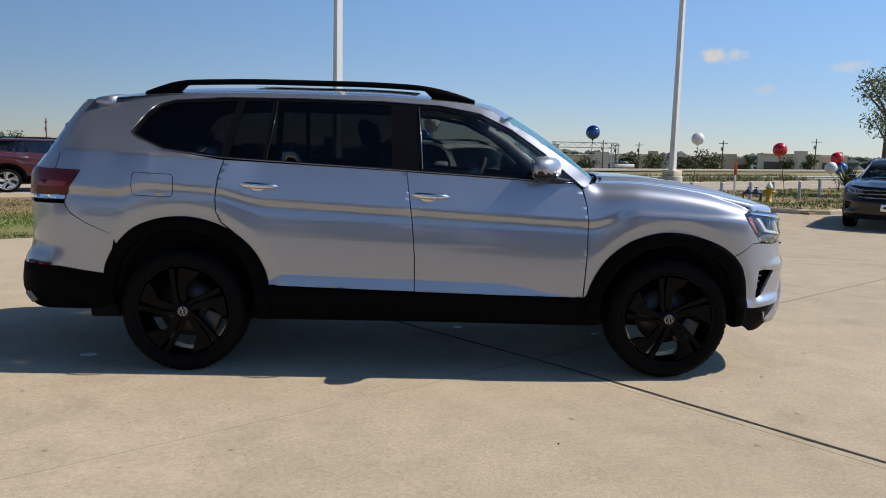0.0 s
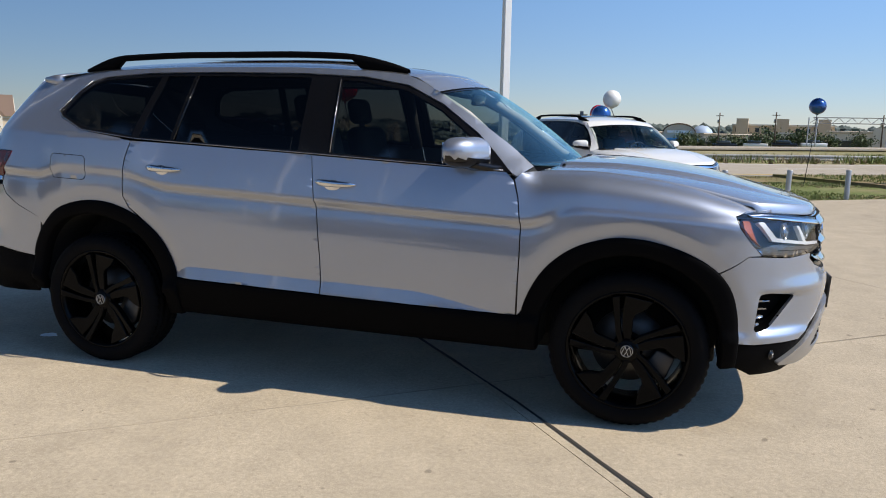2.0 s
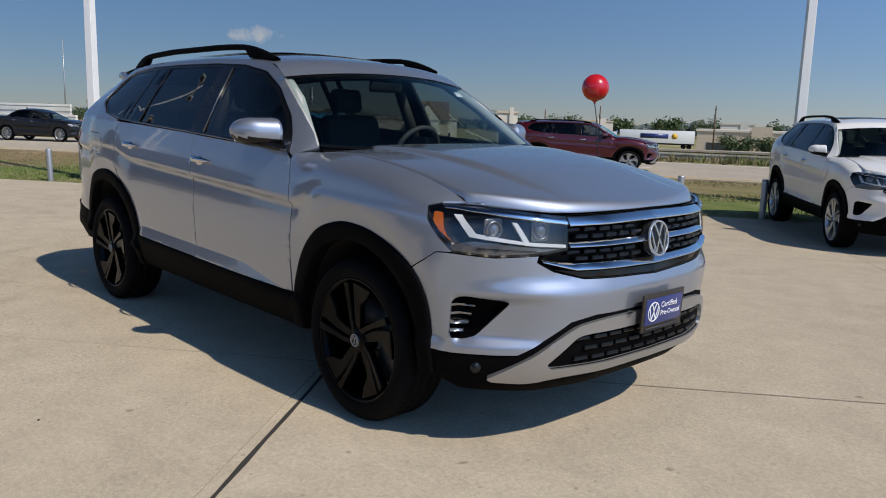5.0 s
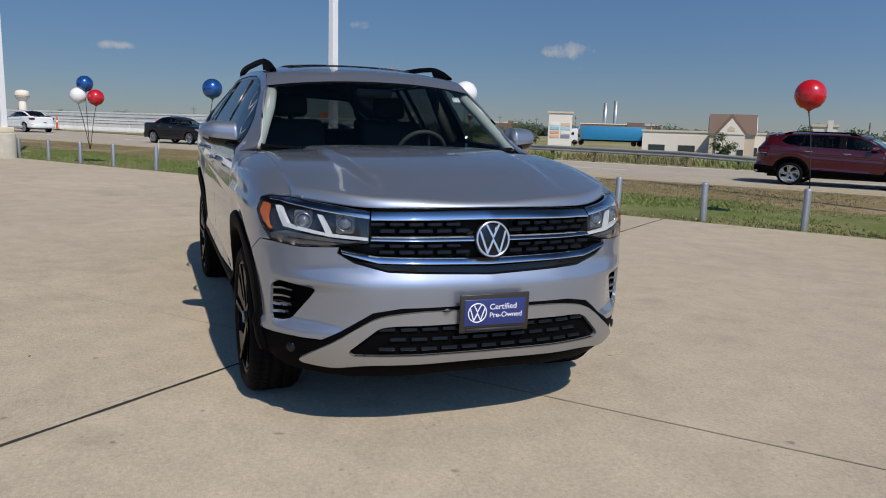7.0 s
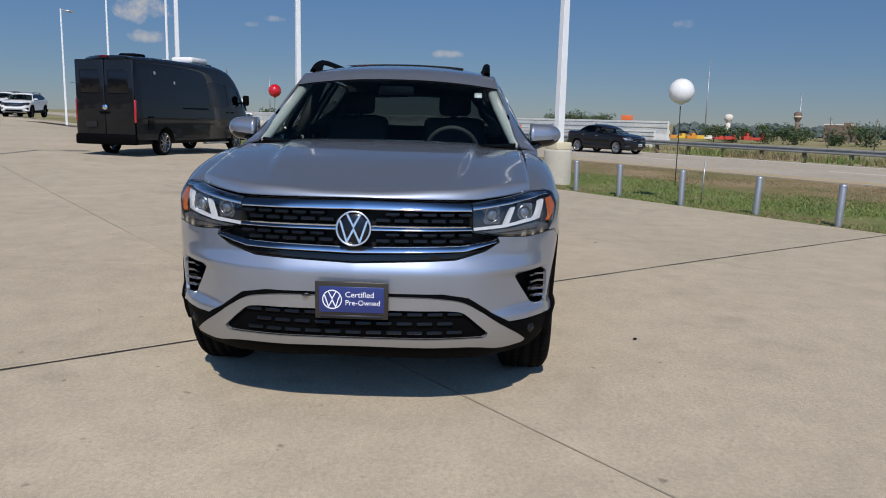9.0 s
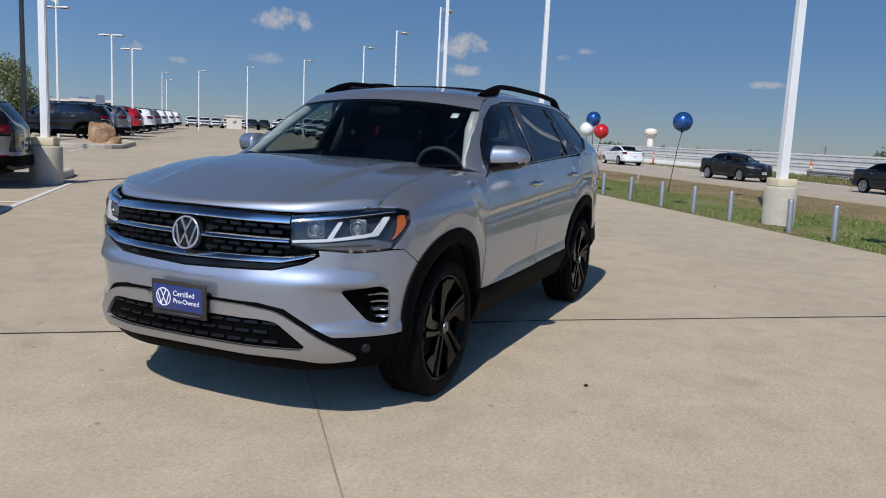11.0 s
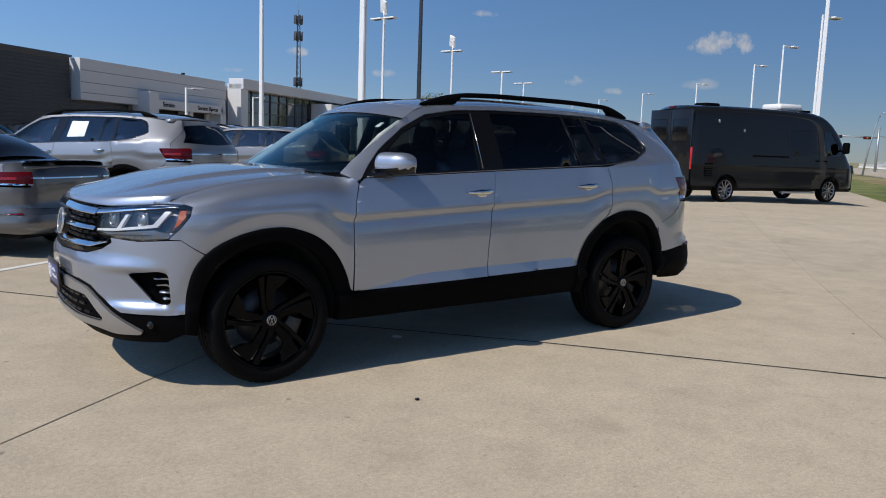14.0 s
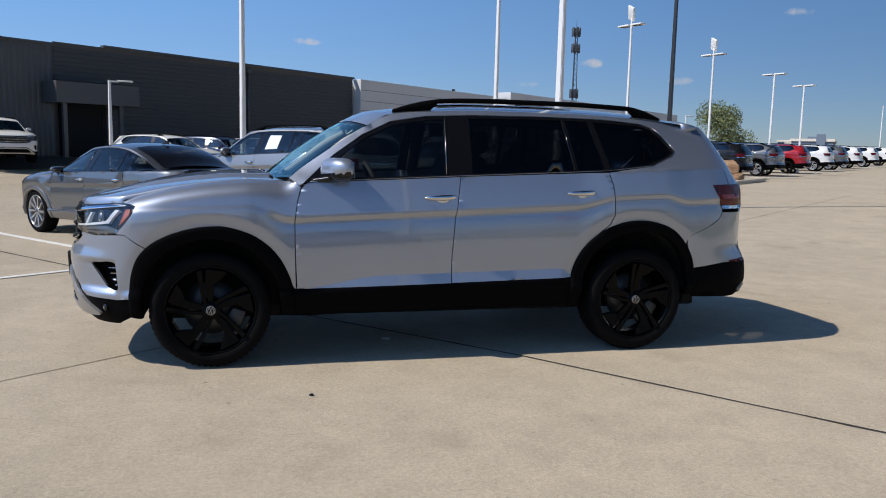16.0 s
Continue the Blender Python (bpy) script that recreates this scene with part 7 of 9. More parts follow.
# the long row of cars beyond the boulders
row = [(-33.8, "black SUV parked in the long row", M_BLACKP, M_RIMBLK), (-39.8, "dark silver SUV parked in the long row", M_GREYP, M_RIMSIL), (-46.0, "bright red SUV with roof rails in the long row", M_REDP, M_RIMBLK), (-53.0, "white SUV parked in the long row", M_WHITE, M_RIMSIL), (-58.0, "grey SUV parked in the long row", M_GREYP, M_RIMSIL), (-64.0, "white SUV parked in the long row", M_WHITE, M_RIMSIL), (-72.0, "white SUV parked in the long row", M_WHITE, M_RIMSIL), (-80.0, "white SUV parked in the long row", M_WHITE, M_RIMBLK)]
for a, lab, pm, rm in row:
    c = copy_thing(plain, Matrix())
    c.name = "row_suv"
    tagged(c, lab, "car", "cars in the long row")
    drop_parts(c, ("window_paper",))
    recolour(c, {M_PALEP: pm, M_RIMBLK: rm})
    park(c, a, -9.5, -90 + random.Random(int(-a)).uniform(-2, 2))
# the far row across the lane
rng = random.Random(8)
for k, (a, b) in enumerate([(-132, -8.6 + 1.95 * i) for i in range(10)] + [(-94.3, 4.4), (-87.3, 4.8), (-80.2, 5.2), (-73.1, 5.7), (-66.0, 6.2), (-59.0, 6.5)]):
    c = copy_thing(plain, Matrix())
    c.name = "far_suv"
    pm = (M_WHITE, M_WHITE, M_WHITE, M_WHITE)[k % 4] if k not in (5, 6) else M_BLACKP
    tagged(c, ("white" if pm is M_WHITE else "black") + " SUV in the far row of new cars", "car", "cars in the far row")
    drop_parts(c, ("window_paper",))
    recolour(c, {M_PALEP: pm})
    park(c, a, b, (0 if a < -100 else -25) + rng.uniform(-2, 2))
# by the building
for a, b, lab, pm, tr in ((-9.2, -29.0, "white SUV parked in front of the grey building", M_WHITE, 80), (-14.3, -25.0, "white SUV parked by the building wall", M_WHITE, 105), (-17.2, -25.4, "dark blue SUV parked by the building wall", M_BLUEP, 108), (-20.2, -25.2, "dark grey SUV parked by the building wall", M_GREYP, 120), (-24.5, -25.2, "black SUV parked by the building wall", M_BLACKP, 120), (-15.5, -15.0, "black SUV parked in the middle bays", M_BLACKP, 90), (-20.5, -14.0, "dark grey SUV parked in the middle bays", M_GREYP, 90), (-24.5, -17.5, "white SUV parked in the middle bays", M_WHITE, 90)):
    c = copy_thing(plain, Matrix())
    c.name = "lot_suv"
    tagged(c, lab, "car")
    drop_parts(c, ("window_paper",))
    recolour(c, {M_PALEP: pm})
    park(c, a, b, tr)
for o in [*plain.children_recursive, plain]:
    bpy.data.objects.remove(o)
# on the frontage road
for lab, pm, u, v, tr, kind in (("low maroon hatchback on the frontage road", M_MAROON, 0.9, 19.0, 0, "suv"), ("white sedan on the frontage road", M_WHITE, -50.5, 23.8, 180, "sedan")):
    c = make_sedan(lab, pm, M_RIMSIL) if kind == "sedan" else copy_thing(silver2, Matrix())
    if kind == "suv":
        c.name = "road_car"
        drop_parts(c, ("window_paper",))
        recolour(c, {M_PALEP: pm, M_RIMBLK: M_RIMSIL})
    tagged(c, lab, "car")
    place(c, verge(u, v, 0, tr), (0.90, 0.92, 0.80) if kind == "suv" else (1, 1, 1))
c = copy_thing(blk, Matrix())
tagged(c, "black sedan on the frontage road", "car")
place(c, verge(-29.3, 20.6, 0, 8), (0.86, 0.9, 0.93))
c = copy_thing(blk, Matrix())
tagged(c, "black sedan following on the frontage road", "car")
place(c, verge(-20.6, 22.4, 0, 6), (0.80, 0.86, 0.88))

# ---- the long grey van ----
M_VANP = paint("van_grey_paint", (0.009, 0.0095, 0.0105), 0.0, 0.4, gloss=1.34)
M_VANL = paint("van_lower_grey", (0.012, 0.012, 0.013), 0.0, 0.45, gloss=1.3)


def build_van():
    van = empty("van", "dark grey long high-roof camper van on the concrete", "van")
    L0, L1 = -3.52, 3.45
    top = pchip([-3.52, -3.3, -1.0, 1.2, 1.9, 2.35, 2.6, 2.85, 3.1, 3.35, 3.45], [2.55, 2.66, 2.72, 2.70, 2.60, 2.30, 1.98, 1.55, 1.30, 1.15, 1.0])
    half = pchip([-3.52, -3.3, 2.2, 2.8, 3.2, 3.45], [0.94, 1.0, 1.0, 0.97, 0.88, 0.72])

    def side_fn(x, z):
        h = half(x)
        tz = top(x)
        lean = 0.17 * np.clip((z - 1.15) / 1.55, 0, 1.1) ** 1.5
        rnd = 0.22 * np.exp(-np.clip(tz - z, 0, 2) / 0.07)
        return x, h - lean - rnd + 0.012 * np.exp(-((z - 1.05) / 0.05) ** 2), z

    wheel_f, wheel_r = 2.16, -2.16
    def arch(cx, r):
        return [(cx + r * math.cos(a), 0.36 + r * math.sin(a)) for a in np.linspace(0.1, math.pi - 0.1, 15)]
    outline = [(3.40, 0.45)] + arch(wheel_f, 0.44) + [(1.70, 0.42), (-1.70, 0.42)] + arch(wheel_r, 0.44) + [(-2.62, 0.45), (-3.50, 0.50)]
    outline += [(-3.50, float(top(-3.5)) - 0.002)] + [(x, float(top(x)) - 0.001) for x in np.linspace(-3.3, 3.40, 26)]
    win = rounded([(0.35, 2.15), (1.52, 2.15), (1.60, 1.42), (0.35, 1.38)], 0.06)
    dwin = rounded([(1.80, 2.12), (2.10, 2.10), (2.62, 1.56), (2.58, 1.42), (1.78, 1.40)], 0.06)
    for mir in (False, True):
        s = part("side_panel", skin(outline, side_fn, step=0.09, mirror=mir, holes=[win, dwin], centre=(0, 0, 1.2)), M_VANP, van)
        part("window", skin(win, side_fn, step=0.2, lift=-0.01, flange=0, mirror=mir, centre=(0, 0, 1.2)), M_GLOSS, s)
        part("window", skin(dwin, side_fn, step=0.2, lift=-0.01, flange=0, mirror=mir, centre=(0, 0, 1.2)), M_GLASSF, s)
        part("lower_band", skin([(1.68, 0.62), (-1.68, 0.62), (-1.68, 0.42), (1.68, 0.42)], side_fn, step=0.2, lift=0.006, mirror=mir, centre=(0, 0, 1.2)), M_VANL, s)
        part("lower_band", skin([(-2.64, 0.68), (-3.48, 0.68), (-3.48, 0.46), (-2.64, 0.46)], side_fn, step=0.2, lift=0.006, mirror=mir, centre=(0, 0, 1.2)), M_VANL, s)
        part("slide_rail", skin([(0.25, 1.36), (-1.2, 1.36), (-1.2, 1.32), (0.25, 1.32)], side_fn, step=0.2, lift=0.012, mirror=mir, centre=(0, 0, 1.2)), M_CLAD, s)
        for x in (0.30, 1.64):
            part("door_seam", skin([(x, 2.3), (x + 0.012, 2.3), (x + 0.012, 0.66), (x, 0.66)], side_fn, step=0.3, lift=0.002, flange=0, mirror=mir, centre=(0, 0, 1.2)), M_UNDER, s)
        for x in (1.50, 1.85):
            part("door_handle", box((0.16, 0.03, 0.05), pose(x, (-1 if mir else 1) * 1.0, 1.25), 0.012), M_CLAD, s)
        vent = part("vent_panel", skin([(-2.75, 1.10), (-3.05, 1.10), (-3.05, 0.74), (-2.75, 0.74)], side_fn, step=0.2, lift=0.004, mirror=mir, centre=(0, 0, 1.2)), M_CLAD, s)
        for k in range(5):
            z0 = 1.06 - 0.065 * k
            part("vent_slat", skin([(-2.78, z0), (-3.02, z0), (-3.02, z0 - 0.03), (-2.78, z0 - 0.03)], side_fn, step=0.2, lift=0.025, mirror=mir, centre=(0, 0, 1.2)), M_VANL, vent)
        for x, z in ((-2.55, 2.28), (-1.55, 2.05)):
            part("flood_light", box((0.05, 0.06, 0.09), pose(x, (-1 if mir else 1) * (0.93), z), 0.015), M_RIMSIL, s)
        x, y, z = side_fn(np.array([-3.47]), np.array([1.2]))
        part("tail_light", box((0.06, 0.10, 0.62), pose(-3.50, (-1 if mir else 1) * 0.90, 1.22), 0.02), mat("van_red_lens", (0.45, 0.015, 0.02), 0.2, coat=0.6), van)
        mm = part("door_mirror", box((0.16, 0.20, 0.34), pose(2.52, (-1 if mir else 1) * 1.16, 1.66), 0.05), M_CLAD, van)
        part("mirror_arm", tube([(2.55, (-1 if mir else 1) * 0.95, 1.58), (2.54, (-1 if mir else 1) * 1.12, 1.58)], 0.03, 8), M_CLAD, mm)
        part("headlight", box((0.30, 0.20, 0.30), pose(3.25, (-1 if mir else 1) * 0.74, 0.98, 0, -20, 0), 0.06), M_LAMPIN, van)
    js = np.linspace(-1, 1, 17)
    rows = []
    for x in list(np.linspace(-3.52, 2.3, 30)):
        h = float(side_fn(np.array([x]), np.array([float(top(x))]))[1][0])
        rows.append([(x, h * j, float(top(x)) + 0.05 * (1 - abs(j) ** 2.5)) for j in js])
    part("roof", loft(rows), M_VANP, van)
    rows = []
    for x in np.linspace(2.3, 2.88, 8):
        h = float(side_fn(np.array([x]), np.array([float(top(x))]))[1][0]) + 0.015
        rows.append([(x + 0.10 * (1 - j * j), h * j, float(top(x)) + 0.05 * (1 - abs(j) ** 2.5)) for j in js])
    part("windscreen", loft(rows), M_GLOSS, van)
    rows = []
    for x in np.linspace(2.88, 3.45, 8):
        h = float(side_fn(np.array([x]), np.array([float(top(x))]))[1][0]) + 0.015
        rows.append([(x + 0.10 * (1 - j * j), h * j, float(top(x)) + 0.05 * (1 - abs(j) ** 2.5)) for j in js])
    part("hood", loft(rows), M_VANP, van)
    part("front_bumper", loft([[(3.45 + 0.12 * (1 - j * j), 0.74 * j, z) for j in js] for z in (1.05, 0.85, 0.6, 0.36)]), M_CLAD, van)
    for sgn in (1, -1):
        d = part("rear_door", box((0.05, 0.90, 2.0), pose(-3.52, sgn * 0.46, 1.58), 0.03), M_VANP, van)
        part("door_glass", box((0.02, 0.62, 0.62), pose(-3.548, sgn * 0.44, 2.0), 0.02), M_GLOSS, d)
    part("rear_bumper", box((0.20, 1.9, 0.28), pose(-3.50, 0, 0.46), 0.05), M_CLAD, van)
    part("rear_handle", box((0.04, 0.30, 0.06), pose(-3.56, 0, 1.18), 0.012), M_CLAD, van)
    part("rear_badge", revolve([(0, 0.01), (0.07, 0.008), (0.08, -0.01)], 20, pose(-3.555, 0, 1.32, 0, -90, 0)), M_CHROME, van)
    pl = part("rear_plate", box((0.02, 0.34, 0.17), pose(-3.57, 0.42, 0.86), 0.005), M_UNDER, van)
    part("third_brake_light", box((0.05, 0.25, 0.05), pose(-3.50, 0, 2.66), 0.01), M_REDLENS, van)
    part("air_conditioner", box((1.0, 0.75, 0.20), pose(0.9, 0, 2.84), 0.07), M_WHT, van)
    part("roof_fan", box((0.55, 0.55, 0.12), pose(-2.2, 0, 2.765), 0.05), M_CLAD, van)
    part("roof_fan", box((0.35, 0.45, 0.10), pose(1.75, 0, 2.74), 0.04), M_CLAD, van)
    part("floor_pan", box((6.6, 1.6, 0.5), pose(0, 0, 0.57)), M_UNDER, van, smooth=False)
    part("interior", box((4.9, 1.5, 1.3), pose(-0.9, 0, 1.5)), M_UNDER, van, smooth=False)
    part("side_step", box((1.3, 0.22, 0.05), pose(0.75, -0.98, 0.30), 0.015), M_SATIN, van)
    w = make_wheel(M_TRIMD, "fine")
    w.parent = van
    w.matrix_basis = pose(wheel_f, 0.84, 0.36) @ Matrix.Scale(0.95, 4)
    for x, y in ((wheel_r, 0.84), (wheel_f, -0.84), (wheel_r, -0.84)):
        copy_thing(w, pose(x, y, 0.36, 0, 15, 180 if y < 0 else 0)).parent = van
    return van


van = build_van()
place(van, pose(-17.7, -8.4, land_z(-17.7, -8.4), 0, 0, 168.5), (0.93, 0.95, 0.97))


# ---- trucks on the highway ----
def semi(name, label, trailer_mat, cab_mat, x, y, ang, length=14.0, tanker=False, z=None):
    t = empty(name, label, "truck")
    t.matrix_basis = pose(x, y, land_z(x, y) if z is None else z, 0, 0, ang)
    if tanker:
        part("tank", revolve([(0.0, -3.4), (0.6, -3.35), (1.05, -3.1), (1.1, -2.8), (1.1, 2.8), (1.05, 3.1), (0.6, 3.35), (0.0, 3.4)], 24, pose(-1.8, 0, 2.0, 0, 90, 0)), trailer_mat, t)
        part("frame", box((9.5, 0.9, 0.35), pose(-0.6, 0, 0.95)), M_UNDER, t)
        cx = 3.0
    else:
        b = part("trailer", box((length, 2.55, 2.75), pose(-length / 2 + 2.0, 0, 2.55), 0.03), trailer_mat, t)
        part("frame", box((length, 1.2, 0.3), pose(-length / 2 + 2.0, 0, 1.0)), M_UNDER, t)
        cx = 4.2
    cab = part("cab", loft([[(cx + dx, yy * w, zz) for yy, zz in ((-1, 0.7), (-1, h * 0.75), (-0.9, h), (0.9, h), (1, h * 0.75), (1, 0.7))] for dx, w, h in ((-1.6, 1.2, 3.4), (-0.2, 1.2, 3.3), (0.3, 1.15, 2.7), (0.45, 1.1, 1.9), (1.9, 0.95, 1.7), (2.1, 0.9, 1.5))]), cab_mat, t, smooth=False)
    grille = part("cab_front", box((0.08, 1.05, 0.85), pose(cx + 2.1, 0, 1.15), 0.03), M_TRIMD, cab)
    for k in range(6):
        part("grille_bar", box((0.03, 0.04, 0.75), pose(cx + 2.15, -0.4 + 0.16 * k, 1.15)), M_UNDER, grille, smooth=False)
    part("cab_bumper", box((0.25, 2.3, 0.35), pose(cx + 2.1, 0, 0.62), 0.05), M_UNDER, cab)
    part("windscreen", box((0.04, 2.0, 0.75), pose(cx + 0.42, 0, 2.28, 0, -18, 0)), M_GLOSS, cab)
    for sgn in (1, -1):
        part("side_window", box((0.7, 0.03, 0.6), pose(cx - 0.45, sgn * 1.21, 2.3)), M_GLOSS, cab)
        part("exhaust", cyl(0.08, 0.08, 1.6, pose(cx - 1.5, sgn * 1.05, 3.0), 10), M_CHROME, cab)
    wh = None
    for x0 in [cx + 1.4, cx - 1.0, cx - 2.3] + ([-4.2, -5.4] if tanker else [-length + 4.2, -length + 3.0]):
        for sgn in (1, -1):
            if wh is None:
                wh = part("wheel", revolve([(0.0, 0.10), (0.28, 0.08), (0.30, 0.15), (0.48, 0.16), (0.52, 0.10), (0.52, -0.15)], 20, pose(0, 0, 0, -90, 0, 0)), M_RUBBER, t)
                wh.matrix_basis = pose(x0, sgn * 1.1, 0.52)
            else:
                share("wheel", wh.data, t, pose(x0, sgn * 1.1, 0.52, 0, 0, 0 if sgn > 0 else 180))
    return t


M_TEAL = mat("teal_container", (0.02, 0.22, 0.42), 0.5, var=0.1, scale=1)
w1 = semi("semi_truck", "white semi truck with a plain white trailer on the highway", M_WHITE, M_WHITE, -95.1, 146.8, 212, 16.0, z=-3.9)
part("trailer_mark", box((6.0, 0.02, 1.0), pose(-5.5, 1.29, 2.7)), M_PLATEB, w1, "plain blue bar")
part("trailer_mark", cyl(0.65, 0.65, 0.02, pose(-9.8, 1.30, 2.7, 90, 0, 0), 8), mat("sun_yellow", (0.7, 0.4, 0.03), 0.6), w1)
semi("semi_truck", "teal container truck on the far highway", M_TEAL, M_WHITE, -135.7, 85.2, 237, 13.0, z=-2.3)
semi("tanker_truck", "white tanker truck at the road junction", M_WHITE, M_WHITE, -66.6, -22.4, 52, tanker=True).scale = (0.68, 0.80, 0.80)
# ---- the dealership building ----
M_METAL = mat("dark_ribbed_metal", (0.078, 0.080, 0.084), 0.5, metal=0.3, var=0.08, scale=0.6)
M_METALV = mat("grey_ribbed_metal", (0.11, 0.112, 0.116), 0.5, metal=0.3, var=0.08, scale=0.6)
M_PANELW = mat("white_wall_panel", (0.66, 0.66, 0.66), 0.5, var=0.05, scale=0.8)
M_CURTAIN = mat("dark_curtain_glass", (0.02, 0.03, 0.035), 0.08, coat=1.0, spec=0.8)
M_MULL = mat("mullion_grey", (0.10, 0.10, 0.105), 0.4, metal=0.5)
# near-black that stands in for the shade inside the building
M_INSHADE = mat("dark_workshop", (0.008, 0.008, 0.008), 0.9)
BZ = 0.5
bd = empty("dealership", "dark grey metal car dealership with white panels and glass front", "building")
bd.matrix_basis = Matrix.Translation((20.38, -23.66, 0.28)) @ pose(0, 0, 0, 0, 0, LOT) @ Matrix.Scale(0.8, 4)


def ribbed(a0, a1, z0, z1, pitch, depth, vertical=False):
    """A wall of folded metal, real folds, facing the lot."""
    bm = bmesh.new()
    if vertical:
        n = int((a1 - a0) / pitch)
        rows = [[(a0 + (i + f) * pitch, d, z) for i in range(n) for f, d in ((0, 0), (0.35, 0), (0.5, depth), (0.85, depth))] for z in (z0, z1)]
    else:
        n = int((z1 - z0) / pitch)
        prof = [(z0 + (i + f) * pitch, d) for i in range(n) for f, d in ((0, depth), (0.5, depth), (0.62, 0), (0.9, 0))] + [(z1, depth)]
        rows = [[(a, d, z) for a in (a0, a1)] for z, d in prof]
    vv = [[bm.verts.new(p) for p in r] for r in rows]
    for r, s in zip(vv, vv[1:]):
        for i in range(len(r) - 1):
            bm.faces.new((r[i], r[i + 1], s[i + 1], s[i]))
    bmesh.ops.recalc_face_normals(bm, faces=bm.faces)
    return bm


part("ribbed_wall", ribbed(-41.0, -20.2, BZ, 6.95, 0.26, 0.05), M_METAL, bd, smooth=False)
part("ribbed_wall", ribbed(-20.2, -17.2, 4.9, 6.95, 0.26, 0.05), M_METAL, bd, smooth=False)
part("ribbed_wall", ribbed(-17.2, 14.0, BZ, 6.75, 0.30, 0.05, True), M_METALV, bd, smooth=False)
part("core", box((55, 20, 6.2), pose(-13.5, -10.2, 3.6)), M_METAL, bd, smooth=False)
part("core", box((46, 20, 6.2), pose(-64.5, -10.6, 3.6)), M_PANELW, bd, smooth=False)
part("roof_trim", box((21.0, 0.35, 0.16), pose(-30.6, 0.0, 7.0), 0.02), M_MULL, bd, smooth=False)
part("roof_trim", box((34.5, 0.35, 0.14), pose(0.0, 0.0, 6.8), 0.02), M_MULL, bd, smooth=False)
# no real opening: a solid block with the doorway's shade as its colour
part("doorway", box((2.4, 0.5, 3.1), pose(-18.7, 0.0, BZ + 1.5)), M_INSHADE, bd, smooth=False)
aw = part("awning", box((4.9, 1.6, 1.15), pose(-19.0, 0.8, 4.15), 0.02), M_METALV, bd, smooth=False)
for a in (-17.1, -20.4):
    part("awning_post", box((0.22, 0.22, 3.2), pose(a, 1.3, BZ + 1.5)), M_METALV, aw, smooth=False)
part("downpipe", tube([(-30.6, 0.12, 6.6), (-30.6, 0.12, BZ)], 0.07, 8), M_METALV, bd)
part("downpipe_head", box((0.3, 0.2, 0.3), pose(-30.6, 0.14, 6.6)), M_METALV, bd)
# white service front
sv = part("service_front", box((19.0, 0.9, 2.95), pose(-50.7, 0.3, 5.45), 0.02), M_PANELW, bd, smooth=False)
for z in (6.1, 5.25, 4.5):
    part("panel_joint", box((18.9, 0.03, 0.03), pose(-50.7, 0.745, z)), M_MULL, sv)
part("side_wall", box((3.2, 0.6, 3.6), pose(-59.0, 0.2, BZ + 1.7)), M_PANELW, bd, smooth=False)
part("ribbed_wall", ribbed(-47.2, -41.0, BZ, 3.95, 0.26, 0.05), M_METAL, bd, smooth=False)
# the shaded bay is a solid block, its darkness put into the colour
part("service_bay", box((9.0, 0.5, 3.3), pose(-53.4, 0.0, BZ + 1.65)), M_INSHADE, bd, smooth=False)
pt = part("portal", box((1.2, 1.6, 4.6), pose(-48.1, 1.0, BZ + 2.25), 0.02), M_PANELW, bd, smooth=False)
part("portal_beam", box((11.0, 1.4, 0.75), pose(-53.2, 1.0, 4.15), 0.02), M_PANELW, pt, smooth=False)
part("portal_post", box((0.9, 1.4, 3.9), pose(-58.3, 1.0, BZ + 1.9), 0.02), M_PANELW, pt, smooth=False)
part("portal_post", box((0.5, 1.2, 3.4), pose(-53.6, 0.9, BZ + 1.7), 0.02), M_PANELW, pt, smooth=False)


def sign_text(txt, size, m, parent, material):
    cu = bpy.data.curves.new("lettering", "FONT")
    cu.body, cu.size, cu.extrude = txt, size, 0.02
    tmp = bpy.data.objects.new("tmp", cu)
    me = bpy.data.meshes.new_from_object(tmp)
    bpy.data.objects.remove(tmp)
    ob = new("lettering", me)
    me.materials.append(material)
    ob.parent = parent
    ob.matrix_basis = m
    return ob


sign_text("Service", 0.55, pose(-49.3, 1.74, 3.98, 90, 0, 180), pt, M_INK)
sign_text("Service Xpress", 0.52, pose(-54.2, 1.74, 3.98, 90, 0, 180), pt, M_INK)
part("roof_light", box((0.25, 0.2, 0.15), pose(-54.0, 0.4, 7.05)), M_UNDER, bd)
# glass showroom
part("showroom_fin", box((1.3, 1.5, 6.5), pose(-62.5, 0.7, BZ + 3.15), 0.02), M_PANELW, bd, smooth=False)
part("showroom_roof", box((45.5, 1.6, 1.0), pose(-84.6, 0.9, 6.9), 0.02), M_PANELW, bd, smooth=False)
# solid block behind the glass, coloured as the unlit room
part("showroom_core", box((44, 18, 5.8), pose(-84.6, -9.5, 3.4)), M_INSHADE, bd, smooth=False)
gl = part("curtain_wall", box((43.4, 0.10, 5.9), pose(-85.0, 0.4, BZ + 2.95)), M_CURTAIN, bd, smooth=False)
first = None
for k in range(23):
    m = pose(-63.6 - 1.92 * k, 0.5, BZ + 2.95)
    if first is None:
        first = part("mullion", box((0.10, 0.12, 5.9)), M_MULL, gl, smooth=False)
        first.matrix_basis = m
    else:
        share("mullion", first.data, gl, m)
for z in (2.4, 4.3, 5.6):
    part("transom", box((43.4, 0.10, 0.09), pose(-85.0, 0.5, z)), M_MULL, gl, smooth=False)
ep = part("entrance_portal", box((13.0, 2.6, 2.3), pose(-85.3, 2.0, 4.85), 0.03), M_PANELW, bd, smooth=False)
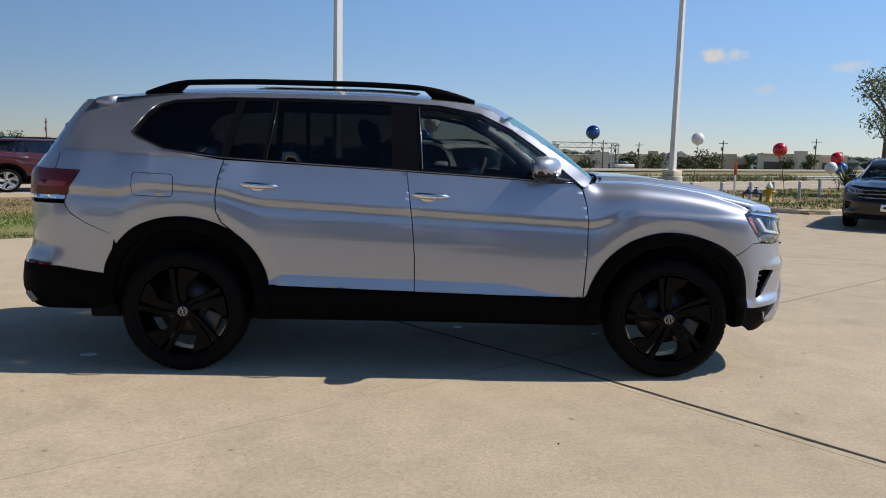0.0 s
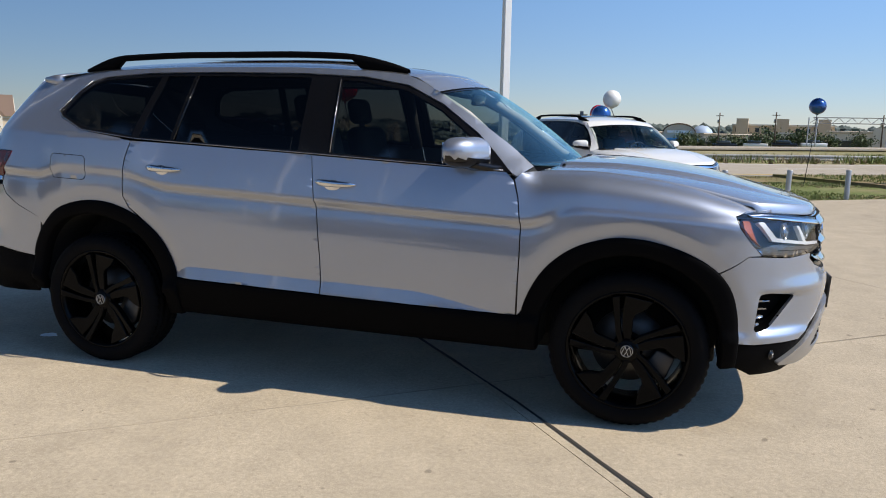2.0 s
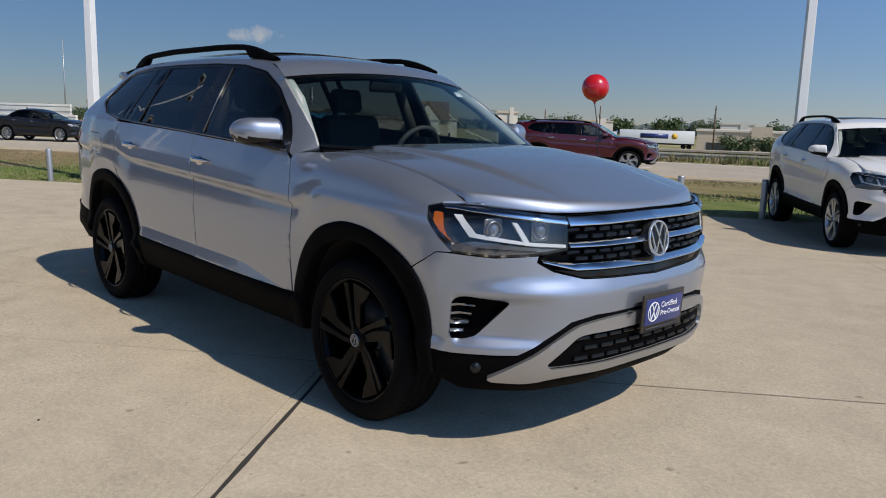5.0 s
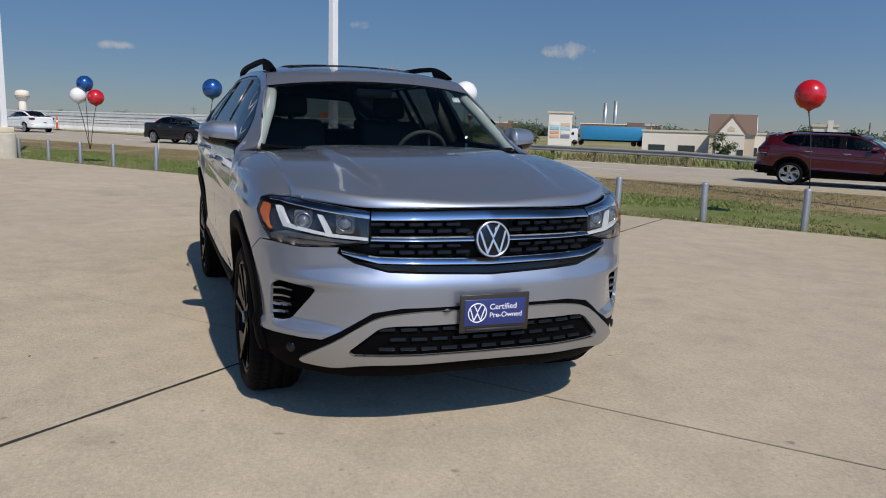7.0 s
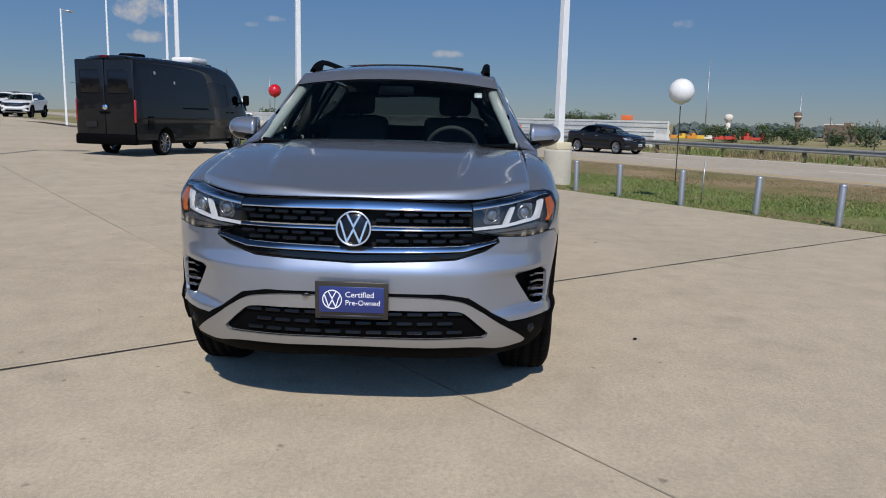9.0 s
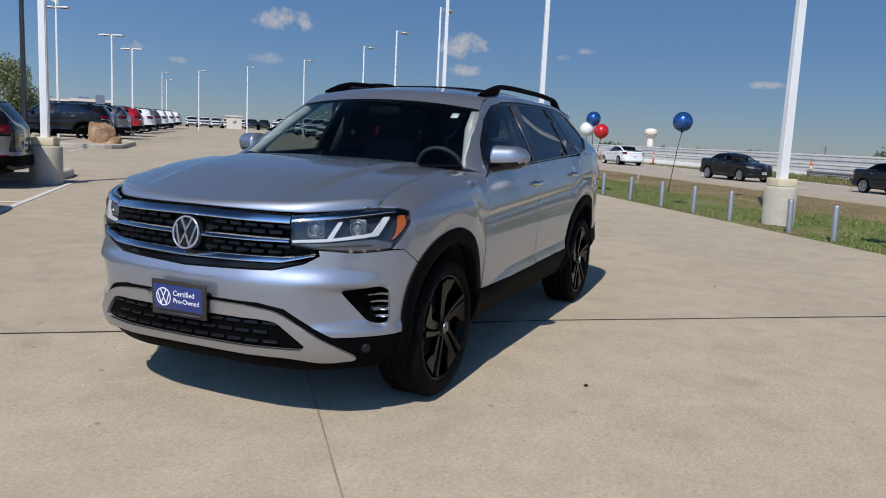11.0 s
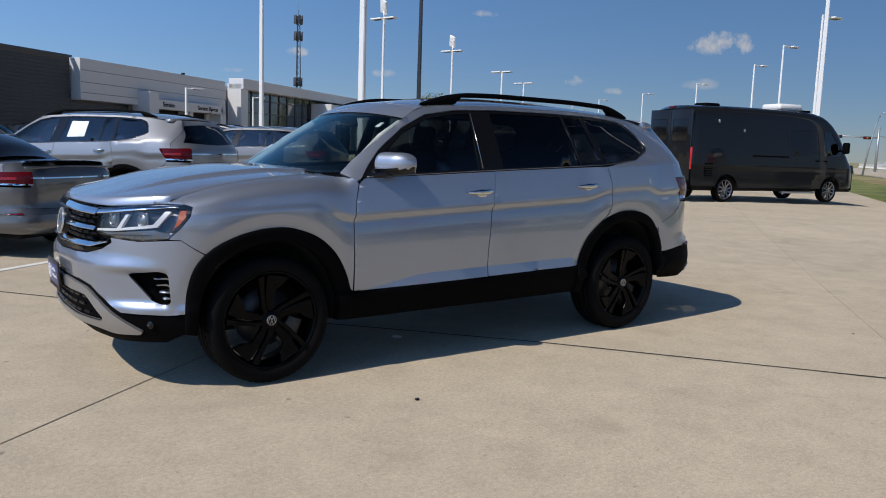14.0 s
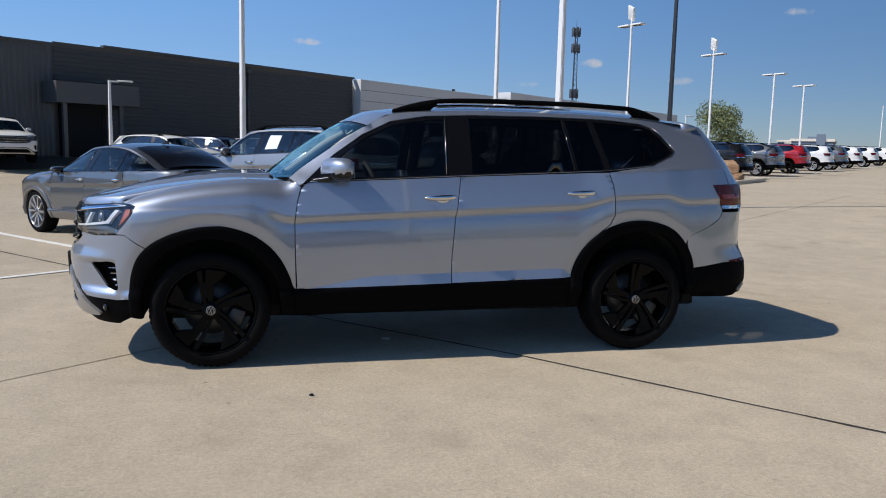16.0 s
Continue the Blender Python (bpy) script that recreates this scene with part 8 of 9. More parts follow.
part("portal_leg", box((1.3, 2.6, 4.0), pose(-79.4, 2.0, BZ + 1.9), 0.03), M_PANELW, ep, smooth=False)
part("portal_leg", box((0.8, 2.6, 4.0), pose(-91.4, 2.0, BZ + 1.9), 0.03), M_PANELW, ep, smooth=False)
emb = part("portal_emblem", revolve([(0.0, 0.05), (0.68, 0.05), (0.72, 0.0)], 36, pose(-81.4, 3.32, 4.95, -90, 0, 0)), M_INK, ep, "round dark emblem")
emblem(emb, pose(-81.4, 3.38, 4.95, -90, 0, 0) @ pose(0, 0, 0, 0, 0, 180), 0.70, 0.02, M_PANELW)
sg = part("wall_sign", box((5.4, 0.3, 1.15), pose(-96.4, 0.85, 4.65), 0.02), M_PANELW, bd, "white sign with dark lettering")
sign_text("Waco", 0.85, pose(-95.3, 1.02, 4.38, 90, 0, 180), sg, M_INK)
pk = empty("parking_sign", "small white parking sign on a thin post", "sign")
pk.matrix_basis = lot(-28.0, -23.6)
pk.location.z = land_z(pk.location.x, pk.location.y)
part("post", cyl(0.03, 0.03, 2.2, pose(0, 0, 1.1), 8), M_GALV, pk)
part("plate", box((0.45, 0.03, 0.6), pose(0, 0.03, 2.0), 0.01), M_PANELW, pk)
part("mark", box((0.25, 0.02, 0.3), pose(0, 0.05, 2.0)), M_INK, pk)

# lattice mast behind it
mast = empty("radio_mast", "tall dark lattice radio mast with antennas", "mast")
mast.matrix_basis = pose(-38.8, -86.5, 0, 0, 0, 20)
H = 17.0
bm = bmesh.new()
legs = [(0.5 * math.cos(a), 0.5 * math.sin(a)) for a in (0.5, 2.594, 4.689)]
for x, y in legs:
    add_tube(bm, [(x, y, 0), (x * 0.35, y * 0.35, H)], 0.045, 6)
for k in range(26):
    f0, f1 = k / 26, (k + 1) / 26
    for i in range(3):
        (x0, y0), (x1, y1) = legs[i], legs[(i + 1) % 3]
        s0, s1 = 1 - 0.65 * f0, 1 - 0.65 * f1
        add_tube(bm, [(x0 * s0, y0 * s0, H * f0), (x1 * s1, y1 * s1, H * f1)], 0.022, 4)
part("lattice", bm, M_MULL, mast, smooth=False)
for z in (H - 0.4, H - 2.4, H - 8.0):
    for a in range(0, 360, 60):
        part("antenna", box((0.10, 0.28, 1.1), pose(0, 0, z, 0, 0, a) @ pose(0.5, 0, 0), 0.02), M_MULL, mast)
    part("antenna_ring", revolve([(0.40, -0.03), (0.45, 0.0), (0.40, 0.03)], 18, pose(0, 0, z)), M_MULL, mast)
part("tip", cyl(0.03, 0.01, 1.6, pose(0, 0, H + 0.7), 6), M_MULL, mast)
# ---- the distance ----
M_TAN = mat("tan_stucco", (0.58, 0.48, 0.36), 0.85, var=0.1, scale=0.2, rand=0.08)
M_STUCCO = mat("pale_stucco", (0.70, 0.64, 0.55), 0.85, var=0.08, scale=0.2, rand=0.08)
M_BROWN = mat("brown_brick_wall", (0.20, 0.13, 0.09), 0.85, var=0.1, scale=0.3)
M_DARKB = mat("dark_blue_cladding", (0.05, 0.07, 0.11), 0.6, var=0.1, scale=0.3)
M_BLUEG = mat("blue_grey_cladding", (0.16, 0.20, 0.26), 0.7, var=0.1, scale=0.3)
M_ROOFT = mat("brown_roof", (0.17, 0.115, 0.085), 0.85, var=0.15, scale=0.4)
M_SAND = mat("sand_stucco", (0.60, 0.47, 0.33), 0.85, var=0.1, scale=0.2)
M_SHOPG = mat("shop_glass", (0.03, 0.04, 0.045), 0.2, coat=0.5)


def far_building(x, y, ang, w, d, top, material, kind="shop"):
    """A far building with its parapet, openings and base on the falling land; its front looks back at the lot."""
    z = land_z(x, y) - 0.2
    h = max(top - z, 3.2)
    b = empty("far_building", {"shop": "low flat-roofed shop across the highway", "hotel": "pale stucco hotel with rows of windows", "store": "broad store with a light parapet and dark openings", "gable": "cream building with a steep brown gable roof"}[kind], "building")
    b.matrix_basis = pose(x, y, z, 0, 0, ang)
    full = h
    if kind == "gable":
        h = 0.58 * h
    part("wall", box((w, d, h), pose(0, d / 2, h / 2)), material, b, smooth=False)
    part("parapet", box((w + 0.4, d + 0.4, 0.35), pose(0, d / 2, h + 0.1)), M_STUCCO if material is not M_STUCCO else M_TAN, b, smooth=False)
    if kind == "hotel":
        k = max(4, int(w / 2.2))
        me = None
        for i in range(k):
            for lv in range(max(1, int(h / 1.9))):
                m = pose((i + 0.5) * w / k - w / 2, -0.03, 1.3 + 1.75 * lv)
                if me is None:
                    o = part("window", box((0.9, 0.10, 0.95)), M_SHOPG, b, smooth=False)
                    o.matrix_basis = m
                    me = o.data
                else:
                    share("window", me, b, m)
        for i in (-0.4, 0.0, 0.4):
            part("tower", box((w * 0.12, 2.0, h + 1.6), pose(w * i, -0.4, (h + 1.6) / 2)), material, b, smooth=False)
    elif kind == "gable":
        rise = full - h
        # the ridge runs along the front, with a cross gable over the entrance
        part("gable_roof", extrude_poly([(-0.5, 0), (d * 0.35 + 0.5, 0), (d * 0.175, rise)], w * 1.06, pose(-w * 0.53, 0, h + 0.25) @ Matrix(((0, 0, 1, 0), (1, 0, 0, 0), (0, 1, 0, 0), (0, 0, 0, 1)))), M_ROOFT, b, smooth=False)
        for sgn in (1, -1):
            part("gable_end", extrude_poly([(0.0, 0), (d * 0.35, 0), (d * 0.175, rise * 0.88)], 0.2, pose(sgn * w * 0.53 - 0.1, 0, h + 0.2) @ Matrix(((0, 0, 1, 0), (1, 0, 0, 0), (0, 1, 0, 0), (0, 0, 0, 1)))), M_STUCCO, b, smooth=False)
        part("cross_roof", extrude_poly([(-w * 0.40, 0), (w * 0.34, 0), (-w * 0.03, rise)], d * 0.2, pose(0, d * 0.17, h + 0.27, 90, 0, 0)), M_ROOFT, b, smooth=False)
        part("gable_front", extrude_poly([(-w * 0.33, 0), (w * 0.27, 0), (-w * 0.03, rise * 0.80)], 0.3, pose(0, -d * 0.03 + 0.1, h + 0.2, 90, 0, 0)), M_STUCCO, b, smooth=False)
        part("entrance_wall", box((w * 0.62, d * 0.04, h + 0.2), pose(-w * 0.03, -d * 0.012, (h + 0.2) / 2)), M_STUCCO, b, smooth=False)
        part("gable_window", extrude_poly([(-w * 0.11, 0), (w * 0.05, 0), (w * 0.05, rise * 0.14), (-w * 0.03, rise * 0.26), (-w * 0.11, rise * 0.14)], 0.1, pose(0, -d * 0.03 - 0.15, h + 0.2 + rise * 0.16, 90, 0, 0)), M_SAND, b, smooth=False)
        part("doorway", box((w * 0.14, 0.2, h * 0.5), pose(w * 0.2, -d * 0.035, h * 0.25)), M_SHOPG, b, smooth=False)
    else:
        k = max(2, int(w / 5))
        for i in range(k):
            part("shop_window", box((w / k * 0.55, 0.12, min(2.4, h * 0.5)), pose((i + 0.5) * w / k - w / 2, -0.04, min(2.4, h * 0.5) / 2 + 0.3)), M_SHOPG, b, smooth=False)
        part("raised_front", box((w * 0.22, 0.8, h + 0.9), pose(w * 0.2, 0.1, (h + 0.9) / 2)), material, b, smooth=False)
    return b


far_rng = random.Random(31)


def far_tree(x, y, top, w):
    z = land_z(x, y) - 0.2
    h = max(top - z, 2.5)
    t = tree(x, y, h, min(max(w, 1.5), h * 2.2), far_rng, z, 1300, 0.026 * max(w, h) + 0.06, None, 0.12, "dark green roundish tree across the highway")
    t["category"] = "tree"
    return t


def utility_pole(x, y, top):
    z = land_z(x, y)
    p = empty("utility_pole", "brown wooden utility pole with a crossarm", "utility pole")
    p.matrix_basis = pose(x, y, z, 0, 0, ROAD + 90)
    h = max(top - z, 5)
    part("pole", cyl(0.12, 0.08, h, pose(0, 0, h / 2), 8), M_WOODP, p)
    part("crossarm", box((1.7, 0.09, 0.10), pose(0, 0, h - 0.5)), M_WOODP, p, smooth=False)
    part("transformer", cyl(0.16, 0.16, 0.55, pose(0.22, 0, h - 1.4), 10), M_GALV, p)
    return p


far_building(52.9, 171.6, -16.6, 7.5, 18.0, 0.1, M_STUCCO, "shop")
far_building(62.3, 157.8, -20.9, 15.3, 18.0, 0.4, M_TAN, "shop")
far_building(71.4, 143.0, -25.7, 11.0, 18.0, 1.4, M_STUCCO, "shop")
far_building(85.6, 152.7, -28.4, 5.2, 18.0, 0.9, M_TAN, "shop")
far_tree(48.3, 136.4, -0.5, 4.4)
far_tree(52.8, 134.8, 1.5, 6.6)
far_tree(59.1, 132.2, 0.0, 2.9)
far_tree(64.8, 129.7, 0.4, 3.7)
far_tree(68.1, 128.1, 0.1, 3.3)
utility_pole(34.4, 130.1, 1.9)
utility_pole(51.3, 124.7, 2.2)
utility_pole(64.2, 118.8, 1.8)
utility_pole(38.2, 129.1, 1.8)
utility_pole(8.0, 125.0, 3.5)
utility_pole(16.1, 124.3, 3.7)
utility_pole(30.2, 121.9, 3.0)
far_building(-21.1, 184.6, 7.3, 3.9, 18.0, 3.4, M_DARKB, "shop")
far_building(-46.9, 126.9, 20.9, 2.2, 18.0, 0.3, M_TAN, "shop")
far_building(-68.1, 246.2, 15.9, 5.2, 18.0, 4.3, M_STUCCO, "shop")
far_tree(-37.1, 109.2, 0.5, 4.8)
far_tree(-8.8, 115.5, 0.4, 4.0)
far_tree(-35.5, 109.8, -0.5, 2.6)
far_building(-56.9, 122.7, 25.9, 14.6, 16.0, 0.5, M_TAN, "shop")
far_building(-96.3, 121.5, 38.9, 4.5, 16.0, -0.1, M_BROWN, "shop")
far_building(-125.2, 174.9, 36.0, 10.3, 18.0, 1.6, M_STUCCO, "shop")
far_building(-111.1, 230.0, 26.3, 9.9, 18.0, 1.8, M_STUCCO, "shop")
far_building(-83.2, 93.2, 42.3, 3.3, 14.0, 2.5, M_STUCCO, "shop")
far_tree(-62.7, 84.3, 0.6, 2.9)
far_tree(-44.1, 95.8, -0.2, 4.8)
far_tree(-41.0, 97.3, -0.4, 4.0)
far_tree(-67.3, 80.6, 1.2, 3.2)
far_tree(-45.3, 95.2, -0.6, 3.2)
utility_pole(-59.9, 86.4, 3.6)
utility_pole(-47.1, 94.3, 4.0)
utility_pole(-65.8, 81.8, 2.9)
far_tree(-212.1, 246.2, 2.5, 16.9)
far_tree(-199.4, 256.7, 2.1, 14.5)
far_tree(-180.9, 270.2, 2.3, 21.7)
far_tree(-165.8, 279.9, 2.4, 21.7)
far_tree(-152.5, 287.4, 2.4, 14.5)
far_tree(-130.0, 298.5, 1.9, 16.9)
far_tree(-222.7, 236.7, 3.1, 14.5)
far_building(-110.7, 93.4, 51.1, 21.3, 20.0, 1.0, M_STUCCO, "store")
far_building(-269.5, 180.8, 56.6, 31.9, 20.0, 2.8, M_ROOFT, "shop")
far_building(-292.8, 140.0, 64.8, 11.1, 20.0, 2.3, M_ROOFT, "shop")
far_tree(-226.2, 117.0, 1.6, 11.4)
far_tree(-234.2, 99.7, 0.7, 11.4)
far_tree(-237.5, 91.4, 0.8, 9.5)
far_tree(-203.3, 154.0, 1.8, 9.5)
far_tree(-229.9, 109.3, 1.1, 9.5)
far_tree(-242.3, 77.6, 0.6, 9.5)
far_tree(-240.5, 82.8, 0.5, 11.4)
utility_pole(-176.0, 83.0, 3.7)
utility_pole(-167.3, 99.9, 4.0)
utility_pole(-157.2, 115.5, 2.8)
utility_pole(-171.9, 91.4, 3.4)
far_tree(-89.6, 80.0, 1.1, 3.7)
far_building(-100.1, 90.8, 49.1, 7.2, 16.0, 4.0, M_TAN, "gable")
far_tree(-414.2, -14.9, 1.8, 11.1)
far_tree(-414.3, 16.7, 2.0, 9.2)
far_tree(-411.8, 49.7, 4.2, 18.5)
far_tree(-412.6, 42.7, 3.1, 12.3)
far_tree(-410.3, 61.7, 4.4, 18.5)
far_tree(-409.1, 69.6, 3.6, 18.5)
far_tree(-412.5, -39.1, 2.0, 9.2)
far_tree(-410.4, -56.6, 3.1, 6.2)
far_tree(-479.4, -122.6, 2.5, 29.3)
far_tree(-470.7, -152.0, 3.6, 22.0)
far_tree(-484.7, -100.0, 2.4, 29.3)
utility_pole(-244.6, 12.4, 3.7)
utility_pole(-254.3, 12.9, 4.3)
far_building(-92.8, -110.9, 139.2, 8.0, 20.0, 4.5, M_BLUEG, "shop")
far_building(-74.7, -86.5, 138.6, 5.3, 20.0, 2.6, M_BLUEG, "shop")
far_building(-80.6, -95.0, 141.0, 5.6, 20.0, 3.2, M_BLUEG, "shop")

# hotel, shops and dark trees across the highway
far_building(25.4, 193.5, -7.2, 22.0, 20.0, 1.7, M_SAND, "hotel")
far_building(17.0, 162.0, -5.0, 25.0, 14.0, -0.5, M_STUCCO, "shop")
far_building(32.3, 142.0, -12.2, 12.0, 14.0, -0.1, M_STUCCO, "shop")
far_building(42.2, 139.6, -16.0, 8.2, 14.0, 0.2, M_TAN, "store")
far_building(-6.7, 135.6, 2.5, 7.6, 14.0, 1.4, M_TAN, "store")
for x, y, top, w in ((15.0, 129.5, 0.9, 6.4), (20.7, 128.8, 0.8, 5.8), (28.7, 127.4, -0.4, 3.8), (5.0, 130.1, 0.0, 3.2), (7.7, 130.1, -0.3, 3.0), (39.5, 124.7, 0.7, 4.4), (35.3, 125.8, -0.8, 5.0), (11.2, 130.2, -0.3, 4.6), (24.5, 130.0, -0.6, 4.0), (18.0, 131.0, -0.2, 4.2), (-2.6, 118.0, -1.0, 3.6), (3.0, 120.0, -0.9, 4.2), (46.0, 128.0, -0.4, 4.0)):
    far_tree(x, y, top, w)
shop = empty("far_building", "tan shop with an arched front, blue canopy and white sign letters", "building")
shop.matrix_basis = pose(2.1, 135.8, land_z(2.1, 135.8) - 0.2, 0, 0, 1)
sh = 0.2 - (land_z(2.1, 135.8) - 0.2)
part("wall", box((9.0, 14.0, sh), pose(-0.4, 7.3, sh / 2)), M_TAN, shop, smooth=False)
part("arched_front", extrude_poly([(-2.6, 0), (2.6, 0)] + [(2.6 * math.cos(a), sh + 1.45 * math.sin(a)) for a in np.linspace(0, math.pi, 17)], 0.6, pose(0, 0.2, 0, 90, 0, 0)), M_TAN, shop, smooth=False)
part("arch_trim", tube([(2.65 * math.cos(a), -0.45, sh + 1.5 * math.sin(a)) for a in np.linspace(0, math.pi, 17)], 0.12, 6), M_WOODP, shop)
part("canopy", box((6.6, 1.6, 0.5), pose(0.4, -1.0, sh - 1.2), 0.04), mat("blue_canopy", (0.03, 0.22, 0.50), 0.5), shop, smooth=False)
part("sign_bars", box((4.0, 0.12, 0.42), pose(0, -0.5, sh + 0.15)), M_WHT, shop, smooth=False)
for i in (-2.0, 0.0, 2.0):
    part("shop_window", box((1.4, 0.12, 1.6), pose(i, -0.46, 1.2)), M_SHOPG, shop, smooth=False)
part("dome_roof", revolve([(0.0, 1.3), (0.9, 1.1), (1.6, 0.5), (1.8, 0.0)], 20, pose(3.8, 1.5, sh)), mat("pale_blue_roof", (0.42, 0.52, 0.66), 0.5), shop)
fa = empty("shop_awning", "long red awning strip under white sign bars", "awning")
fa.matrix_basis = pose(-6.7, 135.1, -1.5, 0, 0, 2.5)
part("strip", box((7.2, 1.0, 0.75), pose(0, -0.2, 0), 0.03), mat("red_awning", (0.50, 0.03, 0.03), 0.5), fa, smooth=False)
part("sign_bars", box((4.0, 0.12, 0.55), pose(0.9, 0.2, 1.9)), M_WHT, fa, smooth=False)
part("sign_mark", box((0.7, 0.12, 0.9), pose(-2.2, 0.2, 2.0)), mat("red_mark", (0.42, 0.06, 0.04), 0.5), fa, smooth=False)
py_ = empty("pylon_sign", "dark pylon sign with pale bands on two posts", "sign")
py_.matrix_basis = pose(-4.6, 127.7, land_z(-4.6, 127.7), 0, 0, 2)
ph = 2.5 - land_z(-4.6, 127.7)
for s in (-0.45, 0.45):
    part("post", box((0.22, 0.22, ph), pose(s, 0, ph / 2)), M_UNDER, py_, smooth=False)
part("sign_board", box((1.25, 0.35, 2.0), pose(0, 0, ph - 1.0), 0.03), M_UNDER, py_, smooth=False)
for k in range(4):
    part("sign_band", box((1.0, 0.40, 0.16), pose(0, 0, ph - 0.35 - 0.42 * k)), M_STUCCO, py_, smooth=False)
mono = empty("shop_sign", "pale blue shop sign board on short legs", "sign")
mono.matrix_basis = pose(-4.7, 115.6, land_z(-4.7, 115.6), 0, 0, 2)
mh = -1.1 - land_z(-4.7, 115.6)
part("board", box((1.5, 0.3, mh), pose(0, 0, mh / 2 + 0.1), 0.03), mat("blue_sign", (0.20, 0.42, 0.62), 0.5), mono, smooth=False)
part("sign_bars", box((1.1, 0.34, 0.3), pose(0, 0, mh - 0.3)), M_WHT, mono, smooth=False)
# small cars before the shops
for k, (x, y) in enumerate(((13.5, 124.5), (17.5, 124.0), (21.5, 123.5), (9.0, 125.0), (33.5, 121.5))):
    pc = empty("shop_car", ("white car parked before the far shops", "dark car parked before the far shops")[k % 2], "car")
    pc.matrix_basis = pose(x, y, land_z(x, y) + 0.25, 0, 0, -6 + 5 * k)
    col = (M_WHITE, M_BLACKP)[k % 2]
    part("body", box((3.6, 1.5, 0.55), pose(0, 0, 0.55), 0.12), col, pc)
    part("cabin", box((2.0, 1.35, 0.5), pose(-0.2, 0, 1.0), 0.16), M_SHOPG, pc)
# woods along the skyline; the distance haze is mixed into the leaf colour
M_WOODS = mat("far_woods_foliage", (0.085, 0.11, 0.10), 0.9, var=0.4, scale=0.05, island=0.3)
wr = random.Random(44)
vs, fs = [], []
ico = [(0.0, 0.0, 1.0), (0.9, 0.0, 0.35), (0.28, 0.85, 0.35), (-0.73, 0.53, 0.35), (-0.73, -0.53, 0.35), (0.28, -0.85, 0.35), (0.75, 0.55, -0.6), (-0.28, 0.9, -0.6), (-0.95, 0.0, -0.6), (-0.28, -0.9, -0.6), (0.75, -0.55, -0.6)]
tri_ = [(0, 1, 2), (0, 2, 3), (0, 3, 4), (0, 4, 5), (0, 5, 1), (1, 6, 2), (2, 7, 3), (3, 8, 4), (4, 9, 5), (5, 10, 1), (6, 7, 2), (7, 8, 3), (8, 9, 4), (9, 10, 5), (10, 6, 1)]
for n, a0, a1, d0, d1, t0, t1, rad in ((3600, 50, 165, 420, 520, -2.5, 3.4, 2.6), (900, 58, 118, 215, 300, -3.6, -0.9, 1.5)):
    for _ in range(n):
        a = math.radians(wr.uniform(a0, a1))
        d = wr.uniform(d0, d1)
        lump = 0.5 + 0.5 * math.sin(a * 37) * math.sin(a * 91 + 1)
        top = t0 + (t1 - t0) * wr.random() * (0.55 + 0.45 * lump)
        r = rad * wr.uniform(0.5, 1.2)
        i = len(vs)
        for vx, vy, vz in ico:
            q = r * wr.uniform(0.75, 1.25)
            vs.append((d * math.cos(a) + vx * q * 1.4, d * math.sin(a) + vy * q * 1.4, top + vz * q * 0.9 - r * 0.8))
        fs += [tuple(i + k for k in f) for f in tri_]
woods = from_tris("far_woods", vs, fs, M_WOODS)
tagged(woods, "dark woods along the skyline with haze put into their colour", "trees", kind="stuff")

# tall sign, water towers, masts and chimneys
ts = empty("sign_tower", "tall pale sign tower with bands of coloured panels", "sign")
ts.matrix_basis = pose(-125.5, 72.1, land_z(-125.5, 72.1), 0, 0, 62)
part("tower", box((4.4, 2.2, 7.6), pose(0, 0, 3.8), 0.05), M_STUCCO, ts, smooth=False)
part("doorway", box((2.6, 0.1, 1.3), pose(0, -1.12, 0.65)), M_SHOPG, ts, smooth=False)
part("tower_cap", box((4.9, 2.6, 0.35), pose(0, 0, 7.7)), M_TAN, ts, smooth=False)
for k, (cx, wd, col) in enumerate(((-1.0, 1.7, (0.75, 0.73, 0.70)), (1.0, 1.7, (0.70, 0.45, 0.30)), (-1.0, 1.7, (0.25, 0.50, 0.62)), (1.0, 1.7, (0.35, 0.55, 0.65)), (-1.0, 1.7, (0.66, 0.36, 0.20)), (1.0, 1.7, (0.75, 0.72, 0.66)), (-1.0, 1.7, (0.70, 0.42, 0.28)), (1.0, 1.7, (0.20, 0.22, 0.30)))):
    part("sign_panel", box((wd, 0.1, 0.55), pose(cx, -1.15, 5.5 - 0.75 * (k // 2))), mat("sign_colour", col, 0.5), ts, smooth=False)


def water_tower(x, y, h, r, label, material):
    t = empty("water_tower", label, "water tower")
    t.matrix_basis = pose(x, y, land_z(x, y))
    part("stem", cyl(r * 0.62, r * 0.55, h * 0.7, pose(0, 0, h * 0.35), 20), material, t)
    part("tank", revolve([(r * 0.55, h * 0.66), (r * 0.95, h * 0.76), (r * 1.1, h * 0.78), (r * 1.1, h * 0.91), (r * 0.95, h * 0.96), (r * 0.5, h * 0.99), (0, h)], 28), material, t)
    part("tank_band", revolve([(r * 1.1, h * 0.80), (r * 1.115, h * 0.80), (r * 1.115, h * 0.86), (r * 1.1, h * 0.86)], 28), M_TAN, t)
    return t


